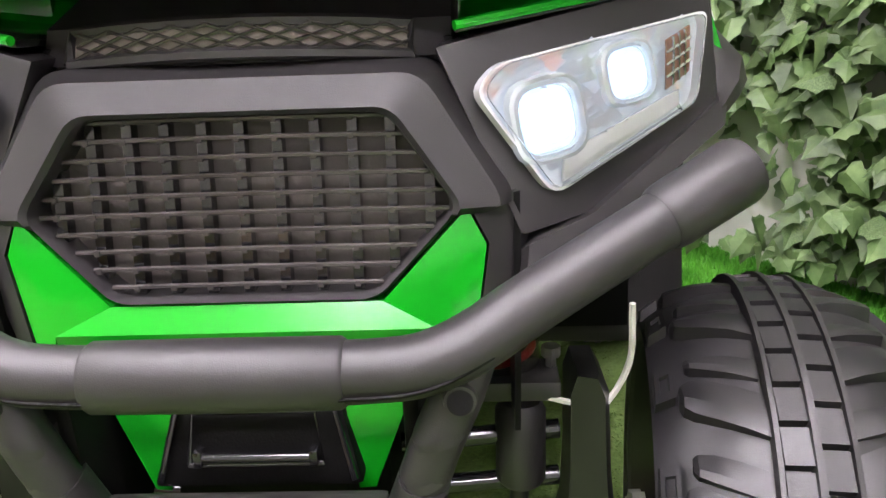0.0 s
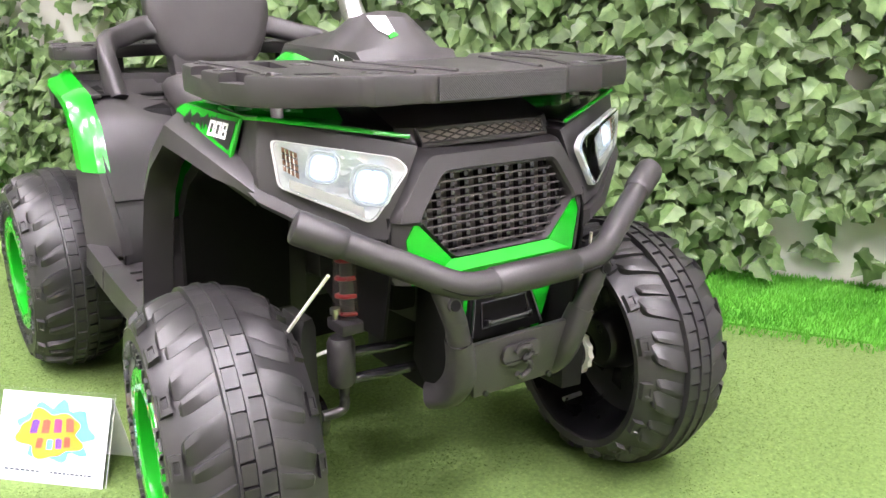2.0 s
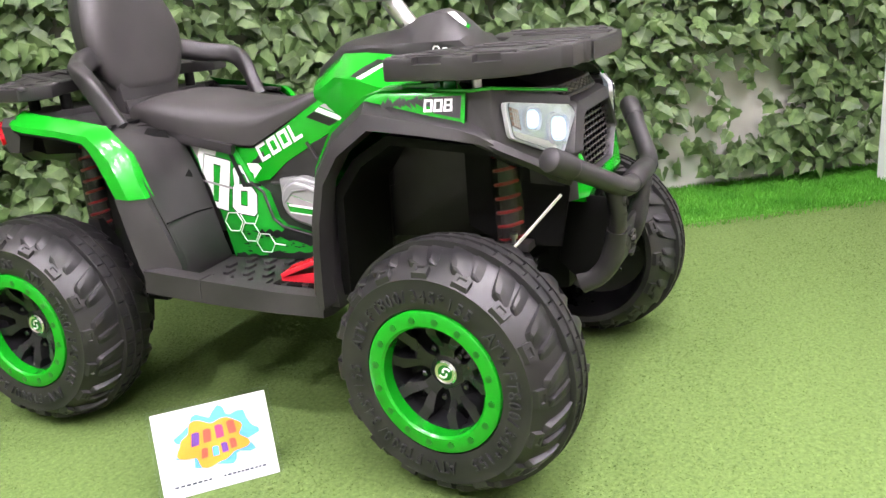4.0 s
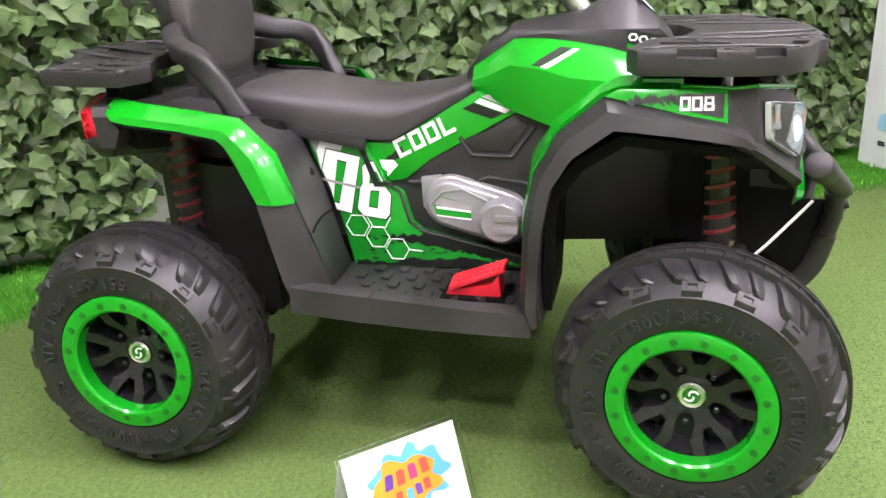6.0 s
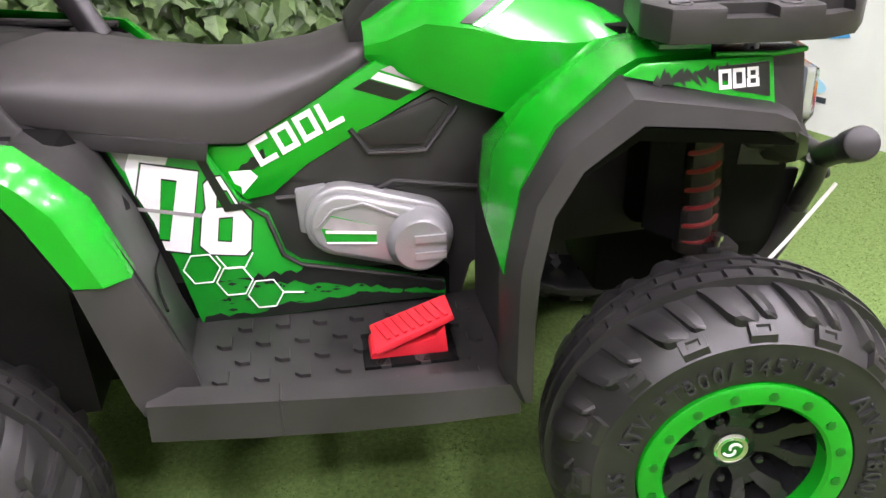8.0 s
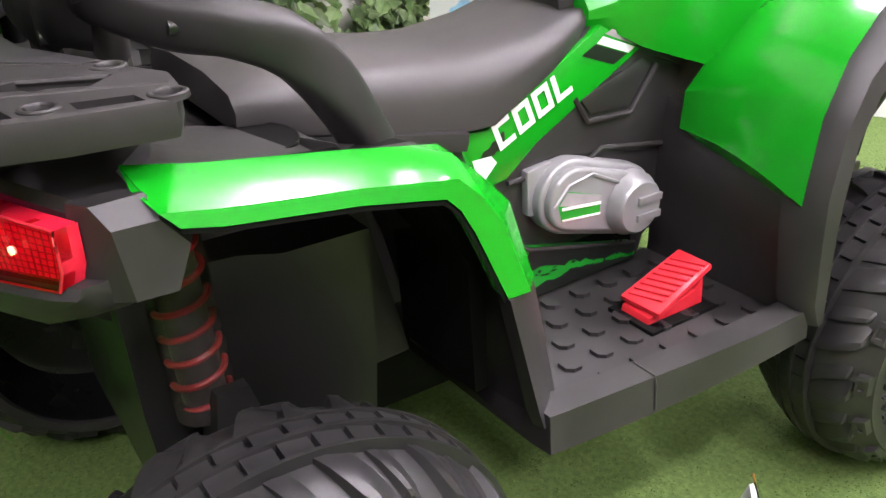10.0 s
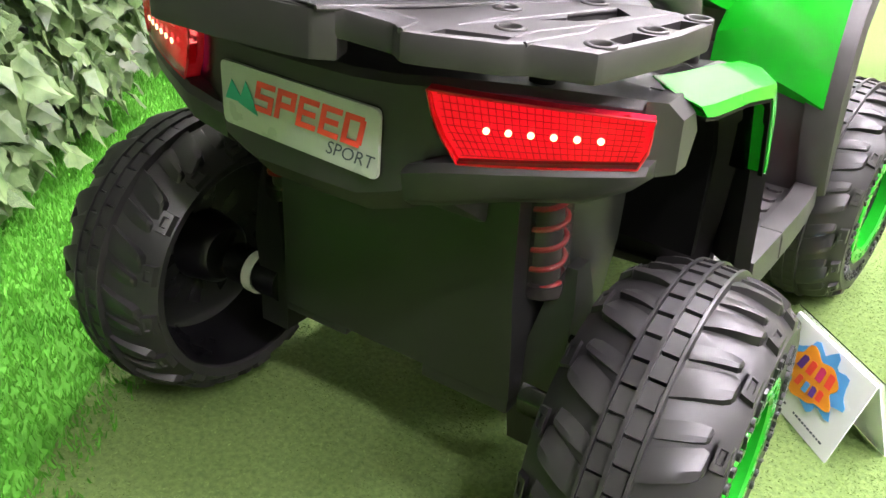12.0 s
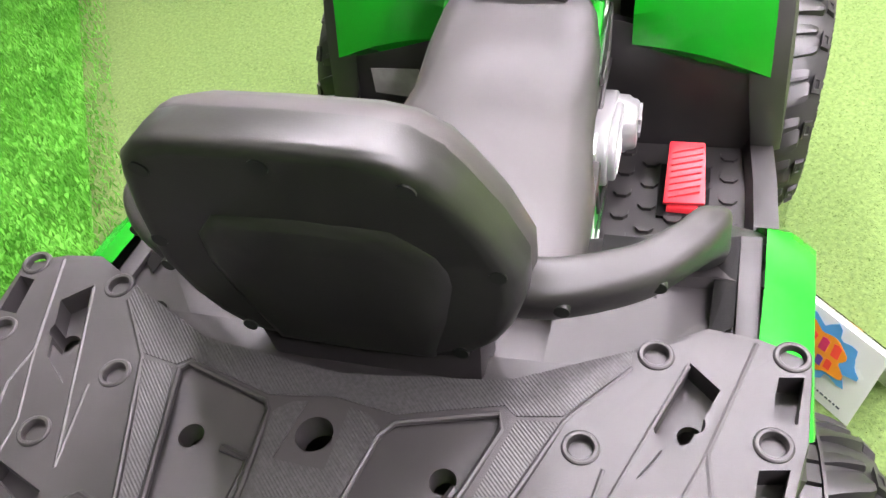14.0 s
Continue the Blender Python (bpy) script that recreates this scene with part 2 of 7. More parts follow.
def writing(text, size, depth=0.0):
    """A bmesh of the text in the XY plane, starting at the origin."""
    cu = bpy.data.curves.new("writing", "FONT")
    cu.body, cu.size, cu.extrude = text, size, depth
    cu.resolution_u = 3
    ob = new("writing", cu)
    me = bpy.data.meshes.new_from_object(ob.evaluated_get(bpy.context.evaluated_depsgraph_get()))
    bm = bmesh.new()
    bm.from_mesh(me)
    bpy.data.objects.remove(ob)
    bpy.data.curves.remove(cu)
    bpy.data.meshes.remove(me)
    return bm


GLYPHS = {
    "0": [(0, 0, 0.24, 1), (0.76, 0, 1, 1), (0.24, 0, 0.76, 0.2), (0.24, 0.8, 0.76, 1)],
    "8": [(0, 0, 0.26, 0.46), (0.74, 0, 1, 0.46), (0.04, 0.54, 0.28, 1), (0.72, 0.54, 0.96, 1), (0.26, 0, 0.74, 0.17), (0.28, 0.83, 0.72, 1), (0.1, 0.42, 0.9, 0.58)],
    "C": [(0, 0, 0.27, 1), (0.27, 0, 1, 0.2), (0.27, 0.8, 1, 1)],
    "O": [(0, 0, 0.26, 1), (0.74, 0, 1, 1), (0.26, 0, 0.74, 0.2), (0.26, 0.8, 0.74, 1)],
    "L": [(0, 0, 0.27, 1), (0.27, 0, 1, 0.2)],
    "S": [(0, 0, 1, 0.19), (0, 0.41, 1, 0.6), (0, 0.81, 1, 1), (0.74, 0.19, 1, 0.41), (0, 0.6, 0.26, 0.81)],
    "P": [(0, 0, 0.26, 1), (0.26, 0.8, 1, 1), (0.26, 0.38, 1, 0.58), (0.74, 0.58, 1, 0.8)],
    "E": [(0, 0, 0.26, 1), (0.26, 0, 1, 0.19), (0.26, 0.41, 0.9, 0.6), (0.26, 0.81, 1, 1)],
    "D": [(0, 0, 0.26, 1), (0.26, 0, 0.9, 0.19), (0.26, 0.81, 0.9, 1), (0.74, 0.1, 1, 0.9)],
}


def block_glyph(ch, size, wide=0.6):
    """One square block letter in the XY plane as a thin raised sheet, starting at the origin."""
    rects = GLYPHS[ch]
    xs = sorted({v for r in rects for v in (r[0], r[2])})
    ys = sorted({v for r in rects for v in (r[1], r[3])})
    bm = bmesh.new()
    for xa, xb in zip(xs, xs[1:]):
        for ya, yb in zip(ys, ys[1:]):
            cx, cy = (xa + xb) / 2, (ya + yb) / 2
            if any(a < cx < c and b < cy < d for a, b, c, d in rects):
                bm.faces.new([bm.verts.new((x * wide * size, y * size, 0)) for x, y in ((xa, ya), (xb, ya), (xb, yb), (xa, yb))])
    bmesh.ops.remove_doubles(bm, verts=bm.verts, dist=1e-6)
    got = bmesh.ops.extrude_face_region(bm, geom=bm.faces[:])
    for v in got["geom"]:
        if isinstance(v, bmesh.types.BMVert):
            v.co.z += 0.0003
    return bm


def block_word(name, text, size, wide, gap, origin, right, up, material, parent, label, skip=()):
    """Block letters laid one after another along right; each is a part."""
    r = Vector(right).normalized()
    for k, ch in enumerate(text):
        o = Vector(origin) + r * (k * (wide + gap) * size)
        if k not in skip:
            yield part(name, placed(block_glyph(ch, size, wide), o, right, up), material, parent, label)


def placed(bm, origin, right, up, sx=1.0, sy=1.0, skew=0.0):
    """Lays a bmesh made in XY onto the plane of right and up at origin."""
    o, r, u = Vector(origin), Vector(right).normalized(), Vector(up).normalized()
    n = r.cross(u)
    for v in bm.verts:
        x, y, z = v.co
        v.co = o + r * (x * sx + y * skew) + u * y * sy + n * z
    return bm


def cut(ob, cutters):
    """Takes the cutters' shapes out of ob's mesh for good."""
    for c in cutters:
        tmp = bpy.data.meshes.new("cutter")
        bmesh.ops.recalc_face_normals(c, faces=c.faces)
        c.to_mesh(tmp)
        c.free()
        cob = new("cutter", tmp)
        md = ob.modifiers.new("cut", "BOOLEAN")
        md.operation, md.object, md.solver = "DIFFERENCE", cob, "EXACT"
        dg = bpy.context.evaluated_depsgraph_get()
        me = bpy.data.meshes.new_from_object(ob.evaluated_get(dg))
        ob.modifiers.clear()
        ob.data = me
        bpy.data.objects.remove(cob)
        bpy.data.meshes.remove(tmp)
    ob.data.polygons.foreach_set("use_smooth", [True] * len(ob.data.polygons))
    ob.data.set_sharp_from_angle(angle=radians(38))
    return ob


def rounded(poly, r=0.008, n=4):
    out = []
    m = len(poly)
    for i in range(m):
        a, b, c = Vector(poly[i - 1]), Vector(poly[i]), Vector(poly[(i + 1) % m])
        p, q = b + (a - b).normalized() * r, b + (c - b).normalized() * r
        for k in range(n + 1):
            t = k / n
            out.append(tuple((1 - t) ** 2 * p + 2 * t * (1 - t) * b + t * t * q))
    return out


# ---- setting ----
IVY_A, IVY_D = Vector((0.278, 1.413, 0)), Vector((0.548, -0.836, 0)).normalized()
IVY_N = Vector((-IVY_D.y, IVY_D.x, 0)) * -1      # towards the quad bike
if IVY_N.x > 0:
    IVY_N = -IVY_N
BOARD_A, BOARD_D = Vector((1.495, -0.557, 0)), Vector((-0.905, -0.425, 0)).normalized()


def slab(a, b, thick, z0, z1):
    a, b = Vector(a), Vector(b)
    n = Vector((-(b - a).y, (b - a).x, 0)).normalized() * thick
    return prism([(a.x, a.y, z0), (b.x, b.y, z0), (b.x + n.x, b.y + n.y, z0), (a.x + n.x, a.y + n.y, z0)], (0, 0, z1 - z0))


g = bmesh.new()
bmesh.ops.create_grid(g, x_segments=2, y_segments=2, size=9)
tagged(link("ground", g, TURF), "bright green artificial turf laid over the shop floor", "ground", kind="structure")
e0, e1 = Vector((0.94, -0.07, 0)) - IVY_D * 3.2, Vector((0.94, -0.07, 0)) + IVY_D * 0.9
strip = [e0, e1, e1 - IVY_N * 0.62, e0 - IVY_N * 0.62]
tagged(link("turf_strip", prism([(p.x, p.y, 0.0) for p in strip], (0, 0, 0.004)), TURF2), "saturated green long-pile turf strip along the ivy", "turf", kind="structure")


def blades(name, n, place, height, width, material, seed, label, flop=0.7, rise=1.0):
    """Leaning grass blades, two triangles each, strewn by place(u, v)."""
    rs = np.random.RandomState(seed)
    base = place(rs.rand(n), rs.rand(n))
    a = rs.rand(n) * 2 * np.pi
    h = height * (0.6 + 0.7 * rs.rand(n))
    side_ = np.stack([np.cos(a), np.sin(a), np.zeros(n)], 1) * width * 0.5
    b = rs.rand(n) * 2 * np.pi
    lean = np.stack([np.cos(b) * h * flop, np.sin(b) * h * flop, h * rise], 1) * np.stack([rs.rand(n)] * 2 + [np.ones(n)], 1)
    v = np.stack([base - side_, base + side_, base + lean * 0.6 + side_ * 0.7, base + lean], 1).reshape(-1, 3)
    k = np.arange(n)[:, None] * 4
    f = np.concatenate([k + np.array([[0, 1, 2]]), k + np.array([[0, 2, 3]])], 1).reshape(-1, 3)
    me = bpy.data.meshes.new(name)
    me.vertices.add(len(v))
    me.vertices.foreach_set("co", v.ravel())
    me.loops.add(f.size)
    me.loops.foreach_set("vertex_index", f.ravel().astype(np.int32))
    me.polygons.add(len(f))
    me.polygons.foreach_set("loop_start", np.arange(0, f.size, 3, dtype=np.int32))
    me.update(calc_edges=True)
    me.materials.append(material)
    return tagged(new(name, me), label, "turf", kind="stuff")


def near_place(u, v):
    return np.stack([-0.95 + 2.3 * u, -1.2 + 2.7 * v, np.zeros(len(u))], 1)


def strip_place(u, v):
    o, du, dv = np.array(e0), np.array(e1 - e0), np.array(-IVY_N * 0.62)
    v = v - 0.10 * np.abs(np.sin(u * 9177.0)) ** 3
    return o + np.outer(u, du) + np.outer(v, dv) + np.array([0, 0, 0.004])


blades("short_turf", 420000, near_place, 0.0030, 0.0022, BLADE, 1, "short dense olive-green artificial turf pile", 1.8, 0.38)
blades("long_turf", 110000, strip_place, 0.012, 0.0032, BLADE2, 2, "long bright green artificial grass blades")
back_a = IVY_A - IVY_D * 5.5 - IVY_N * 0.16
back_b = IVY_A + IVY_D * 2.9 - IVY_N * 0.16
tagged(link("wall_ivy", slab(back_b, back_a, 0.08, 0, 3.0), WALLP), "off-white painted wall behind the ivy and wire mesh", "wall", kind="structure")
tagged(link("wall_south", slab((-4.5, -4.5, 0), (4.5, -4.5, 0), -0.1, 0, 3.0), WALLP), "plain off-white shop wall", "wall", kind="structure")
tagged(link("wall_west", slab((-4.5, -4.5, 0), (-4.5, 6.5, 0), 0.1, 0, 3.0), WALLP), "plain off-white shop wall", "wall", kind="structure")
tagged(link("wall_north", slab((-4.5, 6.5, 0), (4.5, 6.5, 0), 0.1, 0, 3.0), WALLP), "plain off-white shop wall", "wall", kind="structure")
tagged(link("wall_east", slab((4.5, -4.5, 0), (4.5, 6.5, 0), -0.1, 0, 3.0), WALLP), "plain off-white shop wall", "wall", kind="structure")
tagged(link("ceiling", box(-4.6, 4.6, -4.6, 6.6, 3.0, 3.1), CEILP), "plain white shop ceiling", "ceiling", kind="structure")

# unseen square downlights, added over the aisle; the skipped ones balance the brightness
for ix in range(4):
    for iy in range(5):
        if (ix, iy) in ((0, 0), (1, 0), (3, 3), (2, 3), (2, 4), (3, 4)):
            continue
        cx, cy = -2.8 + 1.15 * ix, -3.3 + 1.35 * iy
        lamp = root("ceiling_light", (cx, cy, 3.0), "unseen square downlight added to light the bike and ivy", "ceiling lamp", "ceiling lamps")
        part("diffuser", box(cx - 0.14, cx + 0.14, cy - 0.14, cy + 0.14, 2.985, 2.995), PANEL, lamp, "lit diffuser")
        fr = bmesh.new()
        for a, b, c, d in ((-0.16, 0.16, -0.16, -0.142), (-0.16, 0.16, 0.142, 0.16), (-0.16, -0.142, -0.142, 0.142), (0.142, 0.16, -0.142, 0.142)):
            add_box(fr, cx + a, cx + b, cy + c, cy + d, 2.975, 2.998)
        part("frame", fr, CEILP, lamp)

# ---- the quad bike ----
quad = root("toy_quad_bike", (0, 0.34, 0), "green and black plastic ride-on toy quad bike standing on artificial turf", "toy vehicle")


# wheels
RT, HW = 0.1632, 0.0712


def crown(u):
    """Radius of the bare tyre at the distance u across from its middle."""
    a = abs(u) / HW
    return RT - 0.0075 - 0.0255 * a ** 2.4


def tread_point(th, u, h):
    r = crown(u) + h
    return Vector((u, r * math.cos(th), r * math.sin(th)))


def tyre_bm():
    prof = [(HW * k / 12, crown(HW * k / 12)) for k in range(-12, 13)]
    side = [(0.0702, 0.1265), (0.0705, 0.121), (0.0705, 0.110), (0.0690, 0.100), (0.0675, 0.0930), (0.059, 0.0905), (0.043, 0.090)]
    full = [(-x, r) for x, r in side[::-1]] + prof + [(0.0702, 0.1262), (0.0690, 0.1215), (0.0640, 0.1185), (0.056, 0.1175)]
    bm = revolve(full, 96)
    n = 16
    step = 2 * math.pi / n

    def wedge(us, ths, widths, hs, low=-0.003):
        """A lug with a sharp step on one flank and a long slope on the other."""
        rings = []
        for u, th, w, h in zip(us, ths, widths, hs):
            rings.append([tread_point(th, u, low), tread_point(th + 0.010 * step, u, h), tread_point(th + 0.34 * w, u, h), tread_point(th + w, u, min(h, 0.0006)), tread_point(th + w, u, low)])
        add_loft(bm, rings)

    def frame_block(u0, u1, ta, tb, h):
        """A shoulder block with a sunken top."""
        def rect(g, hh):
            du, dt = (u1 - u0) * g, (tb - ta) * g
            return [tread_point(t, u, hh) for u, t in ((u0 + du, ta + dt), (u1 - du, ta + dt), (u1 - du, tb - dt), (u0 + du, tb - dt))]
        add_loft(bm, [rect(-0.06, -0.004), rect(0.0, h), rect(0.24, h), rect(0.28, h - 0.0022)])

    for sgn in (-1, 1):
        for i in range(n):
            t0 = i * step + (0.5 * step if sgn > 0 else 0)
            # broad lug with a hooked end, then a narrow blade behind it
            wedge([sgn * u for u in (0.0185, 0.030, 0.042, 0.0520, 0.0565, 0.0580)], [t0 + a * step for a in (-0.10, -0.03, 0.05, 0.13, 0.20, 0.27)], [a * step for a in (0.40, 0.42, 0.44, 0.44, 0.34, 0.20)], (0.0034, 0.0056, 0.0070, 0.0082, 0.0086, 0.0062))
            wedge([sgn * u for u in (0.0200, 0.032, 0.044, 0.0520, 0.0540)], [t0 + a * step for a in (0.42, 0.48, 0.55, 0.61, 0.66)], [a * step for a in (0.24, 0.26, 0.26, 0.22, 0.14)], (0.0020, 0.0040, 0.0054, 0.0062, 0.0040))
            frame_block(sgn * 0.0600, sgn * 0.0694, t0 + 0.36 * step, t0 + 0.74 * step, 0.0066)
        for i in range(48):
            t0 = i * 2 * math.pi / 48 + (math.pi / 48 if sgn > 0 else 0)
            w = 2 * math.pi / 48
            add_loft(bm, [[tread_point(t0 + 0.03 * w, sgn * u, -0.002), tread_point(t0 + 0.06 * w, sgn * u, h), tread_point(t0 + 0.94 * w, sgn * u, h - 0.0016), tread_point(t0 + 0.97 * w, sgn * u, -0.002)] for u, h in ((0.0018, 0.0066), (0.0150, 0.0066), (0.0156, 0.0052))])
    for u0, wd, hh in ((-0.0172, 0.0018, 0.0076), (0.0, 0.0024, 0.0084), (0.0172, 0.0018, 0.0076)):
        add_loft(bm, [[tread_point(2 * math.pi * k / 96, u0 + du, h) for du, h in ((-wd, -0.002), (-wd * 0.7, hh), (wd * 0.7, hh), (wd, -0.002))] for k in range(97)], caps=False)
    return bm


def side_letters(text, r, start, step):
    """Raised letters round the outer side wall (the side of -X)."""
    whole = bmesh.new()
    for i, ch in enumerate(text):
        if ch == " ":
            continue
        b = writing(ch, 0.0195, 0.0016)
        a = start + i * step
        for v in b.verts:
            x, y, z = v.co.x - 0.006, v.co.y * 1.15, v.co.z
            tx, rr = x, r + y
            # seen from -X the word runs clockwise
            v.co = Vector((-0.0716 - z, 0, 0)) + Vector((0, math.cos(a), math.sin(a))) * rr + Vector((0, -math.sin(a), math.cos(a))) * tx
        tmp = bpy.data.meshes.new("letter")
        b.to_mesh(tmp)
        b.free()
        whole.from_mesh(tmp)
        bpy.data.meshes.remove(tmp)
    return whole


def disc_bm():
    """The deep black dish of the wheel with its hub boss, outer side at -X."""
    return revolve([(-0.0335, 0.0), (-0.0335, 0.0215), (-0.0310, 0.0250), (-0.022, 0.0265), (-0.017, 0.034), (-0.016, 0.050), (-0.018, 0.0640), (-0.030, 0.0685), (-0.058, 0.0700), (-0.064, 0.0860), (-0.045, 0.0905)], 64)


def spoke_bm():
    """A spoke that widens, splits at a notch and runs out to the rim in two legs."""
    bm = bmesh.new()

    def p(t, w, x):
        return Vector((x, -w, t))

    def bar(rows):
        add_loft(bm, [[p(t, w - e, -0.014), p(t, w - e * 0.74, x), p(t, w + e * 0.74, x), p(t, w + e, -0.014)] for t, w, e, x in rows])
    bar(((0.018, 0.0, 0.0135, -0.0325), (0.029, 0.0, 0.0135, -0.0360), (0.041, 0.0, 0.0195, -0.0395), (0.0470, 0.0, 0.0195, -0.0330)))
    for o in (-1, 1):
        bar(((0.034, o * 0.0070, 0.0062, -0.0375), (0.044, o * 0.0125, 0.0090, -0.0425), (0.050, o * 0.0165, 0.0105, -0.0450), (0.0545, o * 0.0170, 0.0086, -0.0465), (0.0690, o * 0.0205, 0.0098, -0.0500)))
    return bm


def inner_bm():
    """The inner side of the wheel: a deep dark barrel with a hub."""
    return revolve([(0.066, 0.1188), (0.060, 0.1170), (0.020, 0.1105), (-0.012, 0.1020), (-0.016, 0.0900), (-0.014, 0.042), (0.020, 0.036), (0.026, 0.030), (0.026, 0.0)], 56)


def ring_bm():
    return revolve([(-0.052, 0.0912), (-0.0650, 0.0918), (-0.0690, 0.0905), (-0.0706, 0.0880), (-0.0700, 0.0725), (-0.0672, 0.0695), (-0.050, 0.0688)], 72)


def bolt_bm(n=6, r=0.0032, h=0.002):
    bm = bmesh.new()
    add_loft(bm, [[Vector((-x, rr * math.cos(2 * math.pi * k / n), rr * math.sin(2 * math.pi * k / n))) for k in range(n)] for x, rr in ((0, r), (h * 0.7, r), (h, r * 0.6))])
    return bm


def wheel(place, flip, spin, steer=0):
    m = Matrix.Translation(place) @ pose(0, 0, 0, 0, 0, steer) @ (pose(0, 0, 0, 0, 0, 180) if flip else Matrix()) @ pose(0, 0, 0, spin)
    if not WHEEL:
        d = link("wheel", disc_bm(), SPOKE, None, "black five-spoke disc")
        WHEEL.append(d)
        HUB = -0.0335
        subs = [("tyre", tyre_bm(), TYRE, "chunky black tyre with paddle treads"), ("inner_dish", inner_bm(), BARREL, ""), ("rim_ring", ring_bm(), GREEN, "bright green beadlock ring"),
                ("hub_cap", revolve([(HUB + 0.001, 0.0165), (HUB - 0.0030, 0.016), (HUB - 0.0045, 0.0140), (HUB - 0.0037, 0.0125), (HUB - 0.0037, 0.0)], 32), CHROME, "small silver hub cap")]
        for k in range(3):
            subs.append(("side_lettering", side_letters("ATV-FT800/345*155", 0.102, 2.29 + k * 2 * math.pi / 3, 0.112), LETTER, "raised tyre size lettering"))
        sw = bmesh.new()
        for k in range(2):
            pth = [Vector((HUB - 0.0047, 0.0080 * (0.25 + 0.75 * t) * math.cos(2.6 * t + k * math.pi), 0.0085 * (0.25 + 0.75 * t) * math.sin(2.6 * t + k * math.pi))) for t in np.linspace(0, 1, 9)]
            add_tube(sw, pth, 0.0013, 6, up=(1, 0, 0))
        subs.append(("hub_swirl", sw, WHITE, "white swirl mark"))
        subs.append(("hub_face", revolve([(HUB - 0.0039, 0.0100), (HUB - 0.0043, 0.0)], 24), DARKGREEN, "green hub face"))
        for nm, bm, mt, lb in subs:
            o = link(nm, bm, mt, None, lb, 24 if nm == "tyre" else 38)
            WHEEL.append(o)
        b0 = link("ring_bolt", bolt_bm(6, 0.0046, 0.0015), DARKGREEN, None)
        b1 = link("lug_nut", bolt_bm(6, 0.004, 0.004), GLOSSBLACK, None)
        b2 = link("spoke", spoke_bm(), SPOKE, None)
        WHEEL.extend((b2, b0, b1))
        for o in WHEEL:
            scene.collection.objects.unlink(o)
    d0 = WHEEL[0]
    w = new("wheel", d0.data)
    w.parent = quad
    w.matrix_parent_inverse = quad.matrix_basis.inverted()
    w.matrix_basis = m @ Matrix.Diagonal((0.96, 1, 1, 1))
    tagged(w, "black wheel with a green beadlock ring and knobbly tyre")
    for o in WHEEL[1:-3]:
        c = new(o.name.split(".")[0], o.data)
        c.parent = w
        if "label" in o:
            c["label"] = o["label"]
    for k in range(5):
        c = new("spoke", WHEEL[-3].data)
        c.parent = w
        c.rotation_euler = (2 * math.pi * k / 5, 0, 0)
    # raised dark studs in place of the ring's shaded dimples
    for k in range(16):
        a = 2 * math.pi * k / 16
        c = new("ring_bolt", WHEEL[-2].data)
        c.parent = w
        c.location = (-0.0700, 0.0800 * math.cos(a), 0.0800 * math.sin(a))
    for k in range(5):
        a = 2 * math.pi * (k + 0.5) / 5 + math.pi / 2
        c = new("lug_nut", WHEEL[-1].data)
        c.parent = w
        c.location = (-0.0335, 0.0305 * math.cos(a), 0.034 * math.sin(a))


WHEEL = []
wheel((-0.263, -0.002, RT), False, 8, -7)
wheel((-0.265, 0.691, RT), False, -14)
wheel((0.268, -0.036, RT), True, 20, -7)
wheel((0.277, 0.692, RT), True, 3)


def both(fn):
    for s in (-1, 1):
        fn(s)


# front fender
F_OUT = [(0.187, 0.219), (0.200, 0.240), (0.198, 0.300), (0.197, 0.341), (0.185, 0.401), (0.158, 0.446), (0.109, 0.484), (0.046, 0.472), (-0.017, 0.459), (-0.040, 0.446), (-0.054, 0.434)]
F_IN = [(0.178, 0.222), (0.178, 0.245), (0.177, 0.300), (0.174, 0.335), (0.164, 0.385), (0.142, 0.420), (0.097, 0.452), (0.040, 0.446), (-0.015, 0.438), (-0.038, 0.432), (-0.050, 0.421)]

F_XU = [0.266, 0.262, 0.252, 0.247, 0.244, 0.241, 0.238, 0.236, 0.234, 0.231, 0.223]      # half width at the upper edge
F_XL = [0.276, 0.275, 0.272, 0.270, 0.267, 0.264, 0.262, 0.259, 0.254, 0.243, 0.230]      # and at the lower edge


